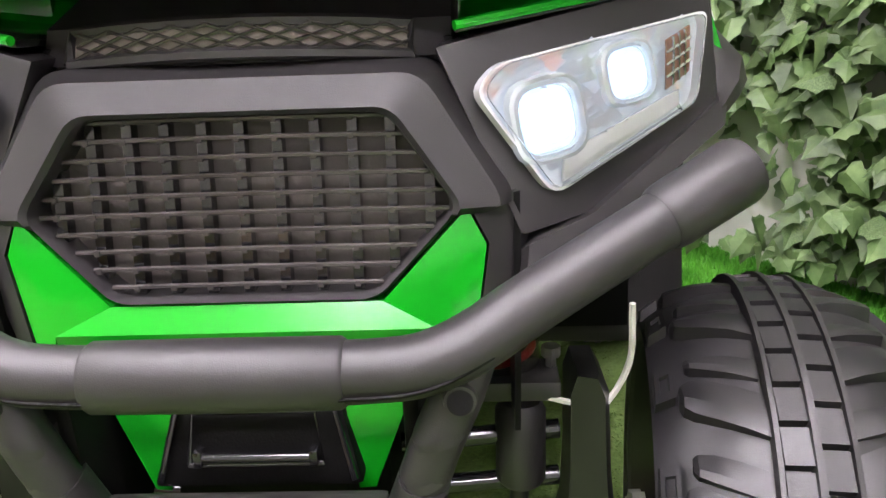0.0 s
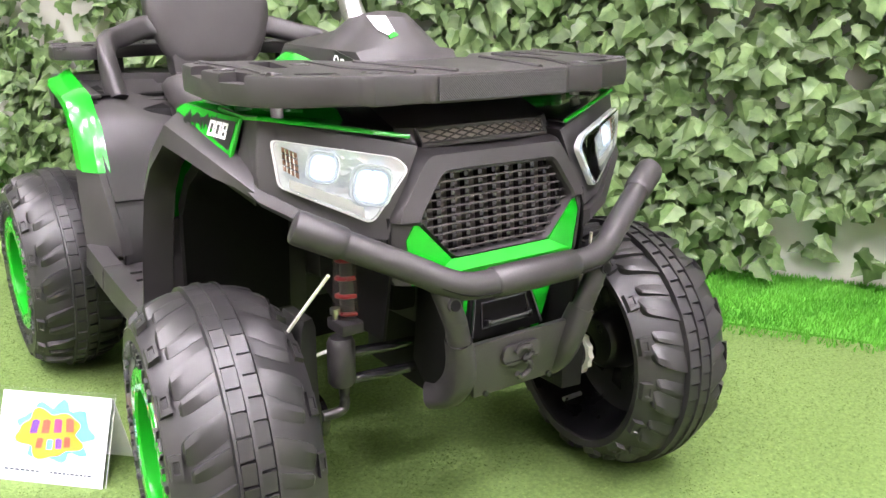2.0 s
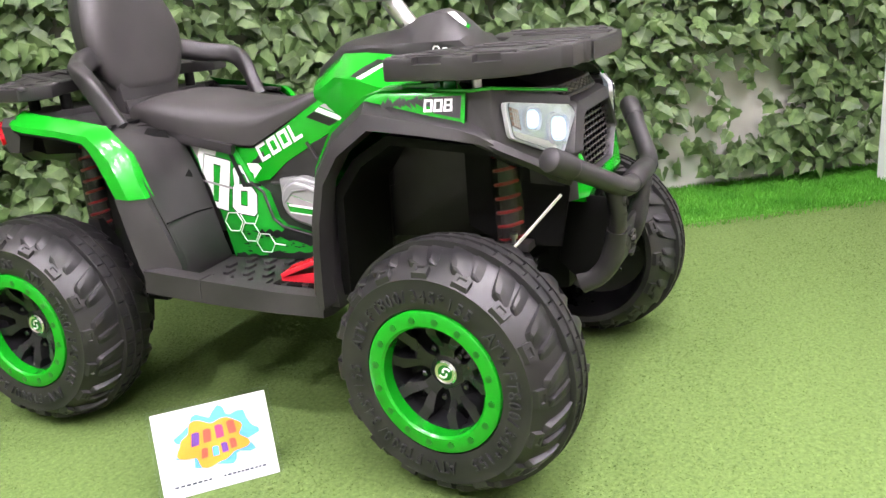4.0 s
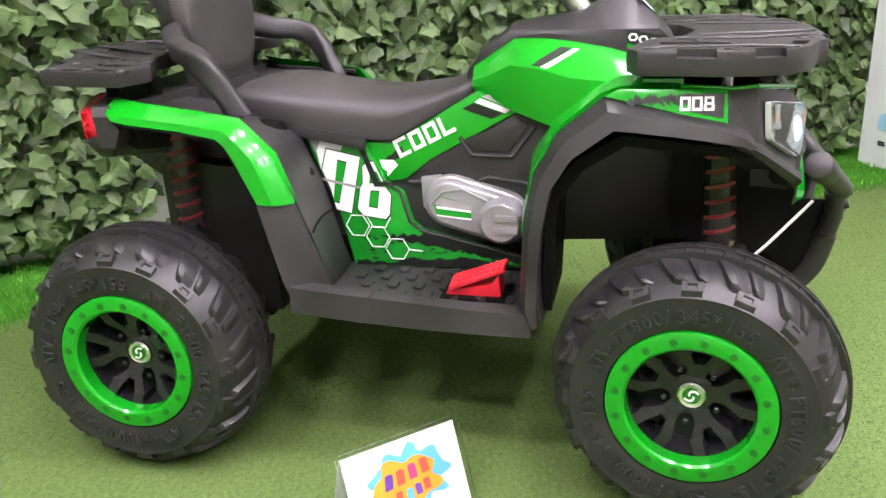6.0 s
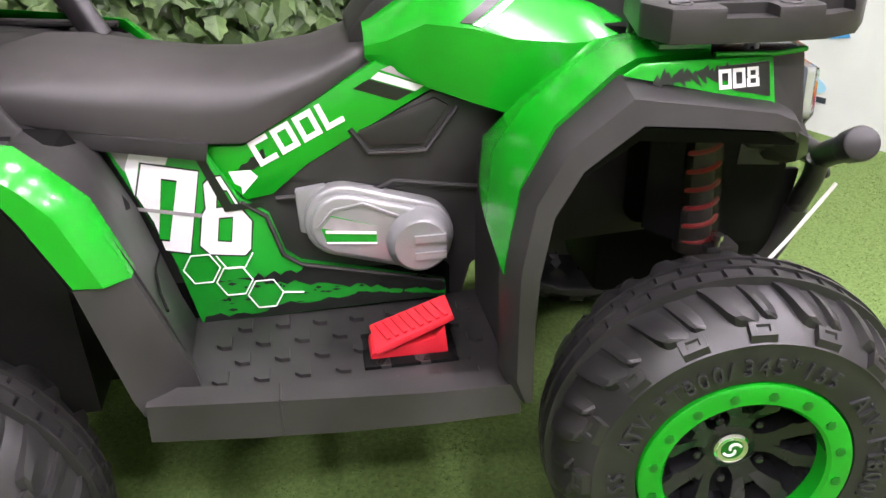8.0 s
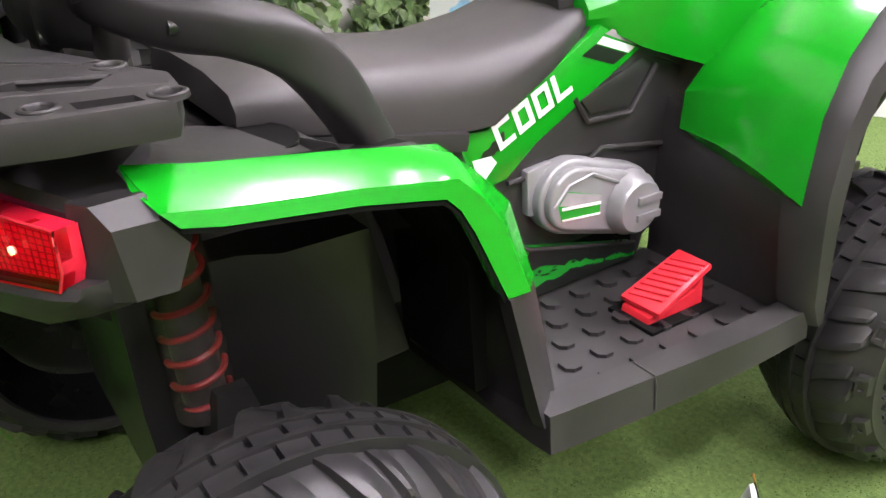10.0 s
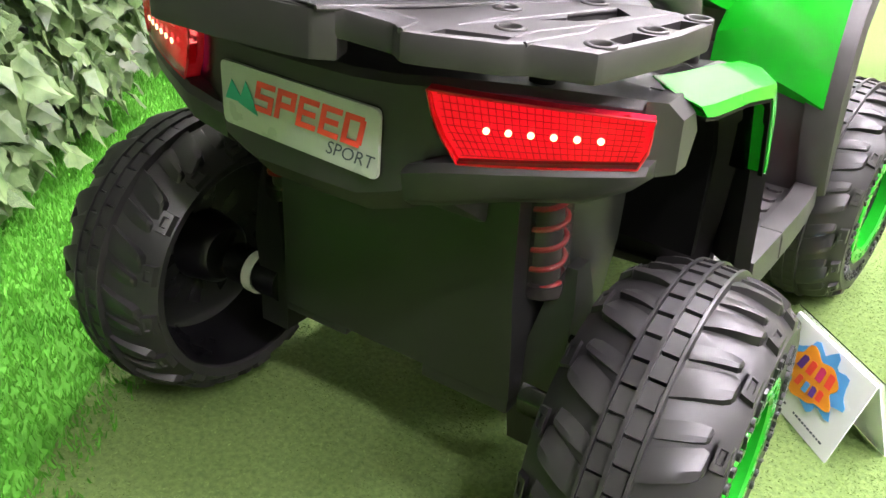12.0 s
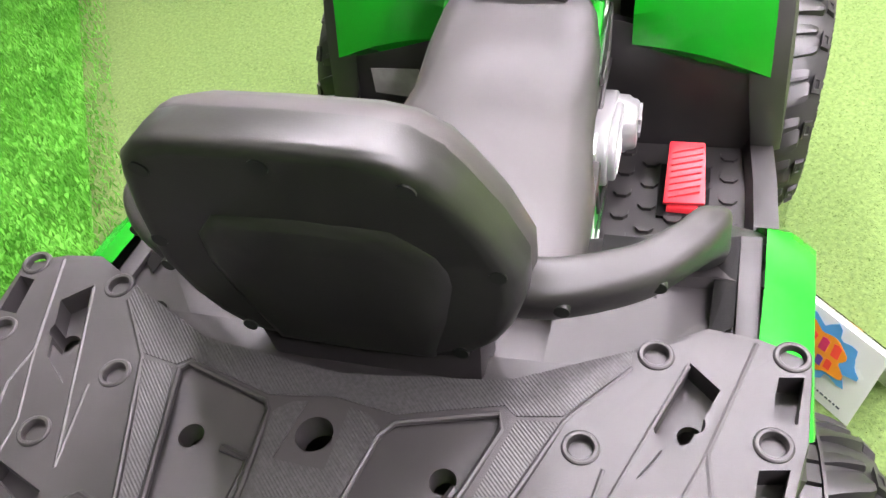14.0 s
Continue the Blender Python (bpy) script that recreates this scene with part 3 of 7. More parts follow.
def front_fender(s):
    rings = []
    for (yo, zo), (yi, zi), xu, xl in zip(F_OUT, F_IN, F_XU, F_XL):
        rings.append([(s * (xu - 0.022), yo, zo), (s * xu, yo, zo), (s * (0.35 * xu + 0.65 * xl + 0.003), 0.6 * yo + 0.4 * yi, 0.6 * zo + 0.4 * zi), (s * xl, yi, zi), (s * (xl - 0.034), yi, zi)])
    part("fender_trim", bev(loft(rings), 0.003, 2, 40), BLACK, quad, "black plastic wheel-arch trim")
    # green skin over the wheel, from the foot well up to the hood
    skin_o = [(0.199, 0.331), (0.186, 0.403), (0.160, 0.450), (0.112, 0.489), (0.093, 0.494), (0.030, 0.494)]
    skin_i = [(0.188, 0.359), (0.186, 0.395), (0.161, 0.420), (0.122, 0.450), (0.090, 0.474), (0.030, 0.484)]
    rings = []
    for (yo, zo), (yi, zi), xo in zip(skin_o, skin_i, (0.248, 0.244, 0.241, 0.236, 0.226, 0.216)):
        ring = []
        for t in np.linspace(0, 1, 7):
            x = xo - (xo - 0.100) * t
            b = math.sin(math.pi * t) * 0.012
            ring.append((s * x, yo + (yi - yo) * t + b * 0.6, zo + (zi - zo) * t + b))
        ring += [(s * 0.10, yi - 0.012, zi - 0.010), (s * (xo - 0.008), yo - 0.010, zo - 0.010)]
        rings.append(ring)
    part("fender_skin", loft(rings), GREEN, quad, "glossy green fender skin")
    # number panel on the side of the fender, leaning in towards the rear and the top
    def side_at(y, z, d=0.0):
        return (s * (0.2345 + 0.03 * (y + 0.02) - 0.35 * (z - 0.454 - 0.24 * (y + 0.02)) + d), y, z)
    part("number_panel", prism([side_at(y, z) for y, z in ((0.109, 0.485), (0.093, 0.4925), (-0.019, 0.4900), (-0.020, 0.454), (0.046, 0.470))], (s * 0.004, 0, 0), 0.0012), GREEN, quad, "green side panel with a grunge number")
    dk = bmesh.new()
    rnd = random.Random(4)
    for k in range(16):
        y0 = 0.086 - 0.0045 * k
        add_prism(dk, [side_at(y0, 0.476 + rnd.uniform(0, 0.008), 0.0044), side_at(y0 - rnd.uniform(0.004, 0.009), 0.485 + rnd.uniform(-0.004, 0.004), 0.0044), side_at(y0 - 0.010, 0.472 + rnd.uniform(0, 0.006), 0.0044)], (s * 0.0004, 0, 0))
    add_prism(dk, [side_at(y, z, 0.0044) for y, z in ((0.030, 0.486), (-0.015, 0.4865), (-0.015, 0.461), (0.018, 0.468))], (s * 0.0003, 0, 0))
    part("grunge_print", dk, DECALBLACK, quad, "black torn-paint print")
    y0 = 0.030 if s < 0 else -0.013
    list(block_word("number_print", "008", 0.0150, 0.72, 0.10, side_at(y0, 0.4695, 0.0051), (0.114, s, 0), (-s * 0.35, 0, 1), WHITE, quad, "white digit of the number 008"))
    # black rear face of the fender, down to the foot board
    face = []
    for zo, zi, yo, yi in ((0.214, 0.214, 0.186, 0.186), (0.26, 0.27, 0.190, 0.186), (0.30, 0.32, 0.193, 0.185), (0.334, 0.362, 0.196, 0.185), (0.350, 0.385, 0.190, 0.180)):
        face.append([(s * 0.246, yo, zo), (s * 0.17, (yo + yi) / 2 - 0.002, (zo + zi) / 2), (s * 0.073, yi, zi), (s * 0.073, yi - 0.012, zi), (s * 0.246, yo - 0.012, zo)])
    part("fender_back", loft(face), BLACK, quad, "black splash panel behind the front wheel")
    # the arch's inner shade is painted in by the near-zero black
    part("wheel_arch_liner", prism(yz([(0.178, 0.225), (0.172, 0.37), (0.14, 0.41), (0.09, 0.44), (-0.05, 0.425), (-0.05, 0.415), (0.085, 0.428), (0.13, 0.40), (0.16, 0.36), (0.165, 0.225)], s * 0.10), (s * 0.128, 0, 0)), BLACK2, quad, "inner wheel-arch liner, blackened for shade")


both(front_fender)
part("label_plate", prism([(0.150, 0.1880, 0.268), (0.213, 0.1900, 0.276), (0.213, 0.1900, 0.312), (0.152, 0.1880, 0.312)], (0, 0.0015, 0)), GREYV, quad, "grey printed label behind the front wheel")

# central body
core = [(-0.075, 0.275), (0.17, 0.262), (0.19, 0.25), (0.20, 0.215), (0.47, 0.215), (0.56, 0.25), (0.60, 0.44), (0.43, 0.400), (0.28, 0.465), (0.16, 0.47), (-0.05, 0.47), (-0.085, 0.44)]
part("body", prism(yz(core, -0.073), (0.146, 0, 0), 0.004), BLACK, quad, "black central body shell")
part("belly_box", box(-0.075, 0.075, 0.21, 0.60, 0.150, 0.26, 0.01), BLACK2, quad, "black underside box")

# side panels
NUMP = [(0.526, 0.411), (0.440, 0.397), (0.412, 0.343), (0.388, 0.325), (0.376, 0.284), (0.362, 0.272), (0.219, 0.238), (0.219, 0.222), (0.464, 0.216), (0.480, 0.289)]
COOLP = [(0.441, 0.397), (0.404, 0.395), (0.279, 0.466), (0.228, 0.438), (0.348, 0.372), (0.382, 0.345), (0.407, 0.341), (0.418, 0.354)]


def jag(a, b, n, amp, rnd):
    """A ragged line from a to b, in (y, z)."""
    out = []
    for k in range(n + 1):
        t = k / n
        out.append((a[0] + (b[0] - a[0]) * t, a[1] + (b[1] - a[1]) * t + (rnd.uniform(-amp, amp) if 0 < k < n else 0)))
    return out


def side(s):
    part("number_side_panel", prism(yz(NUMP, s * 0.068), (s * 0.018, 0, 0), 0.0015), DECALGREEN, quad, "green side panel with white number and hexagons")
    part("name_strip", prism(yz(COOLP, s * 0.064), (s * 0.014, 0, 0), 0.002), GREEN, quad, "glossy green strip below the seat")
    x1 = s * 0.0863

    def flatp(poly, x, mt, nm, lb, up=0.0003):
        b = bmesh.new()
        add_prism(b, [(x, y, z) for y, z in poly], (s * up, 0, 0))
        return part(nm, b, mt, quad, lb)
    # number: dark outline, white digit, dark and green field in its openings
    def grown(poly, d):
        cy, cz = sum(p[0] for p in poly) / len(poly), sum(p[1] for p in poly) / len(poly)
        return [(y + d * (y - cy) / math.hypot(y - cy, z - cz), z + d * (z - cz) / math.hypot(y - cy, z - cz)) for y, z in poly]
    zero = [(0.494, 0.387), (0.446, 0.376), (0.464, 0.295), (0.486, 0.300), (0.492, 0.330), (0.503, 0.357)]
    eight = [(0.443, 0.363), (0.437, 0.369), (0.427, 0.370), (0.411, 0.334), (0.404, 0.323), (0.408, 0.294), (0.414, 0.288), (0.446, 0.292), (0.454, 0.302), (0.448, 0.333), (0.444, 0.339)]
    for poly in (zero, eight):
        flatp(grown(poly, 0.0018), x1, DECALBLACK, "big_number", "thin dark outline of the number")
        flatp(poly, x1 + s * 0.0003, WHITE, "big_number", "large white digit of the number 008")
    for poly in ([(0.479, 0.371), (0.466, 0.368), (0.481, 0.310), (0.490, 0.312)], [(0.433, 0.328), (0.421, 0.328), (0.425, 0.304), (0.437, 0.306)], [(0.431, 0.357), (0.423, 0.355), (0.417, 0.340), (0.434, 0.340)]):
        flatp(grown(poly, 0.0012), x1 + s * 0.0006, DECALBLACK, "digit_field", "dark edge of the opening in the digit")
        flatp(grown(poly, -0.0006), x1 + s * 0.0009, DECALGREEN, "digit_field", "green field inside the digit")
    flatp([(0.500, 0.4045), (0.467, 0.3975), (0.4735, 0.3845), (0.4955, 0.3890), (0.5045, 0.3570), (0.5090, 0.383)], x1 + s * 0.0002, WHITE, "number_slash", "white slash of the number")
    flatp([(0.5235, 0.4105), (0.501, 0.4045), (0.5095, 0.381)], x1 + s * 0.0005, GREYV, "number_slash", "grey edge of the number")
    flatp([(0.505, 0.3462), (0.448, 0.3345), (0.449, 0.3310), (0.504, 0.3425)], x1 + s * 0.0012, GREYV, "panel_seam", "grey step across the number")
    flatp([(0.449, 0.3955), (0.4425, 0.3985), (0.420, 0.3425), (0.391, 0.3415), (0.392, 0.3370), (0.427, 0.3350)], x1 + s * 0.0016, DECALBLACK, "panel_gap", "dark gap beside the green strip")
    hx = bmesh.new()
    for hy, hz in ((0.456, 0.277), (0.427, 0.261), (0.399, 0.244), (0.424, 0.290)):
        pts = [Vector((x1 + s * 0.0008, hy + 0.0172 * math.cos(a), hz + 0.0172 * math.sin(a))) for a in (math.pi / 3 * k for k in range(6))]
        for a, b in list(zip(pts, pts[1:] + pts[:1]))[:(6 if hz < 0.285 else 0)] + (list(zip(pts, pts[1:] + pts[:1]))[3:6] if hz > 0.285 else []):
            add_tube(hx, [a, b], 0.0007, 5)
    add_tube(hx, [Vector((x1 + s * 0.0008, 0.382, 0.244)), Vector((x1 + s * 0.0008, 0.362, 0.242))], 0.0010, 5)
    part("hexagon_print", hx, WHITE, quad, "white hexagon outlines")
    rnd = random.Random(9)
    flatp(jag((0.425, 0.2635), (0.362, 0.267), 12, 0.0035, rnd) + [(0.360, 0.271)] + jag((0.355, 0.269), (0.220, 0.2375), 14, 0.0008, rnd) + jag((0.220, 0.230), (0.330, 0.247), 16, 0.003, rnd) + jag((0.340, 0.250), (0.400, 0.257), 8, 0.003, rnd), x1, DECALBLACK, "grunge_print", "black brush-stroke print")
    flatp(jag((0.395, 0.229), (0.300, 0.236), 10, 0.003, rnd) + jag((0.295, 0.234), (0.221, 0.226), 8, 0.0015, rnd) + [(0.221, 0.223), (0.462, 0.2175)] + jag((0.460, 0.224), (0.400, 0.224), 8, 0.003, rnd), x1, DECALBLACK, "grunge_print", "black brush-stroke print")
    gr = bmesh.new()
    for k in range(60):
        y0 = rnd.uniform(0.23, 0.44)
        z0 = rnd.uniform(0.228, 0.262)
        a, b = rnd.uniform(0.002, 0.010), rnd.uniform(0.0006, 0.002)
        add_prism(gr, [(x1 + s * 0.0003, y0, z0), (x1 + s * 0.0003, y0 + a * 0.6, z0 + b), (x1 + s * 0.0003, y0 + a, z0), (x1 + s * 0.0003, y0 + a * 0.5, z0 - b)], (s * 0.0002, 0, 0))
    tagged(part("speckle_print", gr, DECALBLACK, quad, "black speckles"), kind="stuff")
    x2 = s * 0.0784
    dirn = Vector((0, -0.90, 0.44)).normalized()
    upv = Vector((0, 0.40, 0.92)).normalized()
    start = (x2 - 0.0003, 0.390, 0.3735) if s < 0 else (x2 + 0.0003, 0.306, 0.414)
    list(block_word("name_print", "COOL", 0.026, 0.74, 0.16, start, dirn if s < 0 else -dirn, upv, WHITE, quad, "white block letter of the word COOL"))
    flatp(jag((0.411, 0.372), (0.386, 0.391), 8, 0.0025, rnd) + jag((0.385, 0.380), (0.399, 0.371), 6, 0.002, rnd), x2, DECALBLACK, "grunge_print", "torn dark print before the word")
    flatp([(0.420, 0.371), (0.400, 0.371), (0.394, 0.364), (0.410, 0.347), (0.410, 0.355), (0.416, 0.359)], x2 + s * 0.0003, WHITE, "number_slash", "white end of the number")
    flatp([(0.284, 0.4505), (0.277, 0.4560), (0.236, 0.4410), (0.244, 0.4365)], x2, WHITE, "stripe_print", "white stripe")
    flatp([(0.301, 0.4420), (0.286, 0.4500), (0.246, 0.4360), (0.262, 0.4285)], x2, DECALBLACK, "stripe_print", "dark stripe")
    flatp([(0.275, 0.4580), (0.266, 0.4610), (0.231, 0.4445), (0.235, 0.4420)], x2, GREYV, "stripe_print", "grey stripe")
    # moulded black panel in front of the engine cover
    pn = [(0.370, 0.364), (0.228, 0.436), (0.165, 0.412), (0.165, 0.340), (0.208, 0.333), (0.281, 0.346), (0.372, 0.356)]
    part("side_mould", prism(yz(pn, s * 0.064), (s * 0.012, 0, 0), 0.003), BLACK, quad, "black moulded panel")
    inner = [(0.300, 0.402), (0.287, 0.386), (0.238, 0.385), (0.212, 0.421), (0.226, 0.430)]
    part("mould_field", prism(yz(inner, s * 0.068), (s * 0.0115, 0, 0), 0.003), BLACK, quad, "raised black field")
    part("mould_rib", tube([(s * 0.0775, 0.306, 0.404), (s * 0.0785, 0.290, 0.380), (s * 0.0785, 0.235, 0.379), (s * 0.0775, 0.204, 0.420)], 0.0030, 8), BLACK, quad)
    part("mould_rib", tube([(s * 0.0765, 0.380, 0.340), (s * 0.0775, 0.282, 0.343), (s * 0.0775, 0.268, 0.350), (s * 0.0765, 0.180, 0.336)], 0.0026, 8), BLACK, quad)
    part("panel_edge", tube([(s * 0.086, 0.412, 0.343), (s * 0.087, 0.390, 0.327), (s * 0.087, 0.378, 0.285), (s * 0.087, 0.362, 0.273), (s * 0.086, 0.222, 0.240)], 0.0024, 8), BLACK, quad)
    # silver engine cover
    def capsule(grow):
        """The outline round a large left and a smaller right circle."""
        (ay, az, ar), (by, bz, br) = (0.3190, 0.3165, 0.0350 + grow), (0.2470, 0.2955, 0.0345 + grow)
        turn = math.atan2(bz - az, by - ay)
        lean = math.acos((ar - br) / math.hypot(by - ay, bz - az))
        one = [(ay + ar * math.cos(turn + lean + t), az + ar * math.sin(turn + lean + t)) for t in np.linspace(0, 2 * math.pi - 2 * lean, 22)]
        two = [(by + br * math.cos(turn - lean + t), bz + br * math.sin(turn - lean + t)) for t in np.linspace(0, 2 * lean, 18)]
        return one + two
    ec = part("engine_cover", prism(yz(capsule(0.0015), s * 0.072), (s * 0.020, 0, 0), 0.004, 3), SILVER, quad, "silver plastic engine cover")
    part("cover_tab", prism(yz([(0.362, 0.348), (0.332, 0.352), (0.345, 0.300), (0.360, 0.304)], s * 0.072), (s * 0.010, 0, 0), 0.003), SILVER, ec, "mounting tab of the cover")
    part("cover_face", prism(yz(capsule(-0.0045), s * 0.088), (s * 0.012, 0, 0), 0.004, 3), SILVER, ec, "raised silver face")
    c = Vector((s * 0.099, 0.247, 0.2955))
    part("cover_disc", loft([[c + Vector((s * dx, r * math.cos(2 * math.pi * k / 40), r * math.sin(2 * math.pi * k / 40))) for k in range(40)] for dx, r in ((-0.01, 0.0325), (0.004, 0.0320), (0.009, 0.0285), (0.013, 0.0278), (0.016, 0.025), (0.016, 0.001))]), SILVER, ec, "round boss")
    bb_ = bmesh.new()
    for dz in (-0.010, 0.008):
        add_box(bb_, min(c.x + s * 0.012, c.x + s * 0.019), max(c.x + s * 0.012, c.x + s * 0.019), c.y - 0.024, c.y + 0.006, c.z + dz - 0.0035, c.z + dz + 0.0035)
    part("boss_rib", bev(bb_, 0.0015), SILVER, ec)
    bx = s * 0.1002
    def onc(poly, x, mt, nm, lb=""):
        b = bmesh.new()
        add_prism(b, [(x, y, z) for y, z in poly], (s * 0.0004, 0, 0))
        part(nm, b, mt, ec, lb)
    onc([(0.340, 0.315), (0.330, 0.328), (0.288, 0.314), (0.288, 0.295), (0.335, 0.299)], bx, DECALGREEN, "cover_badge", "green and white badge")
    onc([(0.339, 0.316), (0.330, 0.327), (0.288, 0.314), (0.288, 0.309), (0.325, 0.312)], bx + s * 0.0005, GREYV, "badge_print")
    onc([(0.336, 0.3135), (0.288, 0.3085), (0.288, 0.3055), (0.336, 0.3105)], bx + s * 0.0010, WHITE, "badge_print")
    onc([(0.335, 0.2995), (0.288, 0.2950), (0.288, 0.2970), (0.336, 0.3015)], bx + s * 0.0010, WHITE, "badge_print")
    ln = bmesh.new()
    add_tube(ln, [(s * 0.1000, 0.344, 0.315), (s * 0.1005, 0.328, 0.333), (s * 0.1005, 0.300, 0.338), (s * 0.1005, 0.266, 0.322)], 0.0018, 6)
    part("cover_rib", ln, SILVER, ec)


both(side)


# foot boards
def foot(s):
    out = [(0.2655, 0.186), (0.2690, 0.260), (0.2690, 0.330), (0.2675, 0.400), (0.2650, 0.487)]
    ztop = [0.2340, 0.2375, 0.2420, 0.2460, 0.2510]
    zbot = [0.206, 0.208, 0.210, 0.213, 0.219]
    rings = []
    for (x, y), zt, zb in zip(out, ztop, zbot):
        rings.append([(s * x, y, zt), (s * (x + 0.003), y, zb), (s * (x - 0.02), y, zb - 0.004), (s * 0.070, y, 0.205), (s * 0.070, y, 0.217), (s * (x - 0.031), y, 0.219), (s * (x - 0.025), y, zt)])
    part("foot_board", bev(loft(rings), 0.0025, 2, 45), BLACK, quad, "black plastic foot board with raised lip")
    part("board_seam", tube([(s * 0.2440, 0.384, 0.2448), (s * 0.2670, 0.384, 0.2452), (s * 0.2690, 0.384, 0.2380), (s * 0.2705, 0.384, 0.2155)], 0.0012, 6), BLACK, quad, "moulded seam across the lip")
    tread = bmesh.new()
    for i in range(5):
        for j in range(8):
            x = 0.104 + 0.029 * i
            y = 0.205 + 0.036 * j + (0.018 if i % 2 else 0)
            if y > 0.445:
                continue
            for w0, l0 in ((0.0098, 0.0068),):
                add_prism(tread, [(s * (x - w0), y - l0, 0.2175), (s * (x + w0), y - l0, 0.2175), (s * (x + w0), y + 0.2 * l0, 0.2175), (s * (x + w0 * 0.5), y + l0, 0.2175), (s * (x - w0 * 0.5), y + l0, 0.2175), (s * (x - w0), y + 0.2 * l0, 0.2175)], (0, 0, 0.0045))
    part("foot_tread", bev(tread, 0.001, 1), BLACK, quad, "raised anti-slip studs")


both(foot)

# accelerator pedal on the right foot board
pm = prism([(-0.190, 0.230, 0.262), (-0.151, 0.231, 0.262), (-0.150, 0.304, 0.235), (-0.195, 0.301, 0.235)], (0, -0.002, -0.006), 0.002)
pedal = part("pedal_plate", pm, RED, quad, "red accelerator pedal with diagonal grooves")
gv = bmesh.new()
for k in range(8):
    y = 0.234 + 0.0075 * k
    z = 0.2625 - (y - 0.230) * 0.372
    add_prism(gv, [(-0.188, y, z - 0.0005), (-0.155, y + 0.009, z - 0.0038), (-0.155, y + 0.0122, z - 0.0050), (-0.188, y + 0.0032, z - 0.0017)], (0, 0, 0.0022))
part("pedal_rib", gv, RED, pedal)
part("pedal_base", prism(yz([(0.234, 0.220), (0.306, 0.220), (0.304, 0.228), (0.246, 0.238), (0.237, 0.252)], -0.188), (0.034, 0, 0), 0.0015), RED, pedal, "red pedal base")
part("pedal_surround", box(-0.200, -0.144, 0.226, 0.312, 0.217, 0.222, 0.001), BLACK2, pedal)


# tank
def ring_sym(y, pts):
    """A ring across the bike from half-profile points (x, z), from the bottom middle round to the top middle."""
    return [(x, y, z) for x, z in pts] + [(-x, y, z) for x, z in pts[::-1]]


T = [  # y, half width low, z low, half width shoulder, z shoulder, half width top, z top
    (0.288, 0.060, 0.462, 0.070, 0.478, 0.050, 0.496),
    (0.268, 0.076, 0.460, 0.080, 0.484, 0.056, 0.508),
    (0.235, 0.087, 0.442, 0.094, 0.500, 0.060, 0.530),
    (0.195, 0.096, 0.428, 0.104, 0.496, 0.064, 0.530),
    (0.158, 0.104, 0.416, 0.110, 0.486, 0.066, 0.526),
    (0.110, 0.112, 0.428, 0.116, 0.482, 0.066, 0.518),
    (0.075, 0.114, 0.445, 0.114, 0.482, 0.064, 0.508),
    (0.040, 0.100, 0.450, 0.102, 0.470, 0.060, 0.490),
]
rings = [ring_sym(y, [(0.02, zl), (wl, zl), (ws, (zl + zs) / 2), (ws, zs), ((ws + wt) / 2 + 0.003, (zs + zt) / 2 + 0.0015), (wt, zt), (0.02, zt + 0.003)]) for y, wl, zl, ws, zs, wt, zt in T]
part("tank", loft(rings), GREEN, quad, "glossy green fuel-tank cover", sharp=27)


def tank_at(s, y, v, d):
    """A point on the tank's upper flank: v runs from the shoulder (0) to the top edge (1)."""
    for (ya, _, _, wsa, zsa, wta, zta), (yb, _, _, wsb, zsb, wtb, ztb) in zip(T, T[1:]):
        if yb <= y <= ya:
            k = (ya - y) / (ya - yb)
            ws, zs, wt, zt = wsa + (wsb - wsa) * k, zsa + (zsb - zsa) * k, wta + (wtb - wta) * k, zta + (ztb - zta) * k
            low, mid, top = Vector((ws, y, zs)), Vector(((ws + wt) / 2 + 0.003, y, (zs + zt) / 2 + 0.0015)), Vector((wt, y, zt))
            p = low.lerp(mid, v * 2) if v < 0.5 else mid.lerp(top, v * 2 - 1)
            return Vector((s * (p.x + 0.7 * d), p.y, p.z + 0.7 * d))


def tank_stripe(s):
    for (y0, y1, v0), (y2, y3, v1), mt, lb in (((0.1950, 0.1870, 0.06), (0.1560, 0.1490, 0.78), WHITE, "white stripe on the tank"), ((0.2060, 0.1955, 0.08), (0.1720, 0.1600, 0.78), DECALBLACK, "black stripe on the tank")):
        rings = []
        for t in np.linspace(0, 1, 9):
            v, ya, yb = v0 + (v1 - v0) * t, y0 + (y2 - y0) * t, y1 + (y3 - y1) * t
            rings.append([tank_at(s, ya, v, 0.0004), tank_at(s, yb, v, 0.0004), tank_at(s, yb, v, 0.0012), tank_at(s, ya, v, 0.0012)])
        part("tank_stripe", loft(rings), mt, quad, lb)


# black top cover with dashboard
D = [(0.300, 0.045, 0.470, 0.040, 0.490), (0.280, 0.054, 0.500, 0.040, 0.516), (0.240, 0.060, 0.526, 0.040, 0.546), (0.190, 0.064, 0.530, 0.040, 0.553), (0.150, 0.066, 0.526, 0.036, 0.560), (0.125, 0.067, 0.522, 0.031, 0.574), (0.095, 0.068, 0.516, 0.028, 0.580), (0.078, 0.068, 0.513, 0.026, 0.574), (0.052, 0.067, 0.508, 0.030, 0.547), (0.038, 0.064, 0.500, 0.034, 0.531), (0.028, 0.055, 0.492, 0.034, 0.512)]
rings = [ring_sym(y, [(0.01, zl - 0.02), (wl, zl - 0.015), (wl, zl + 0.006), (max(wt, wl * 0.955), min(zt - 0.005, 0.5395)), (wt, zt - 0.002), (wt * 0.6, zt), (0.01, zt + 0.001)]) for y, wl, zl, wt, zt in D]
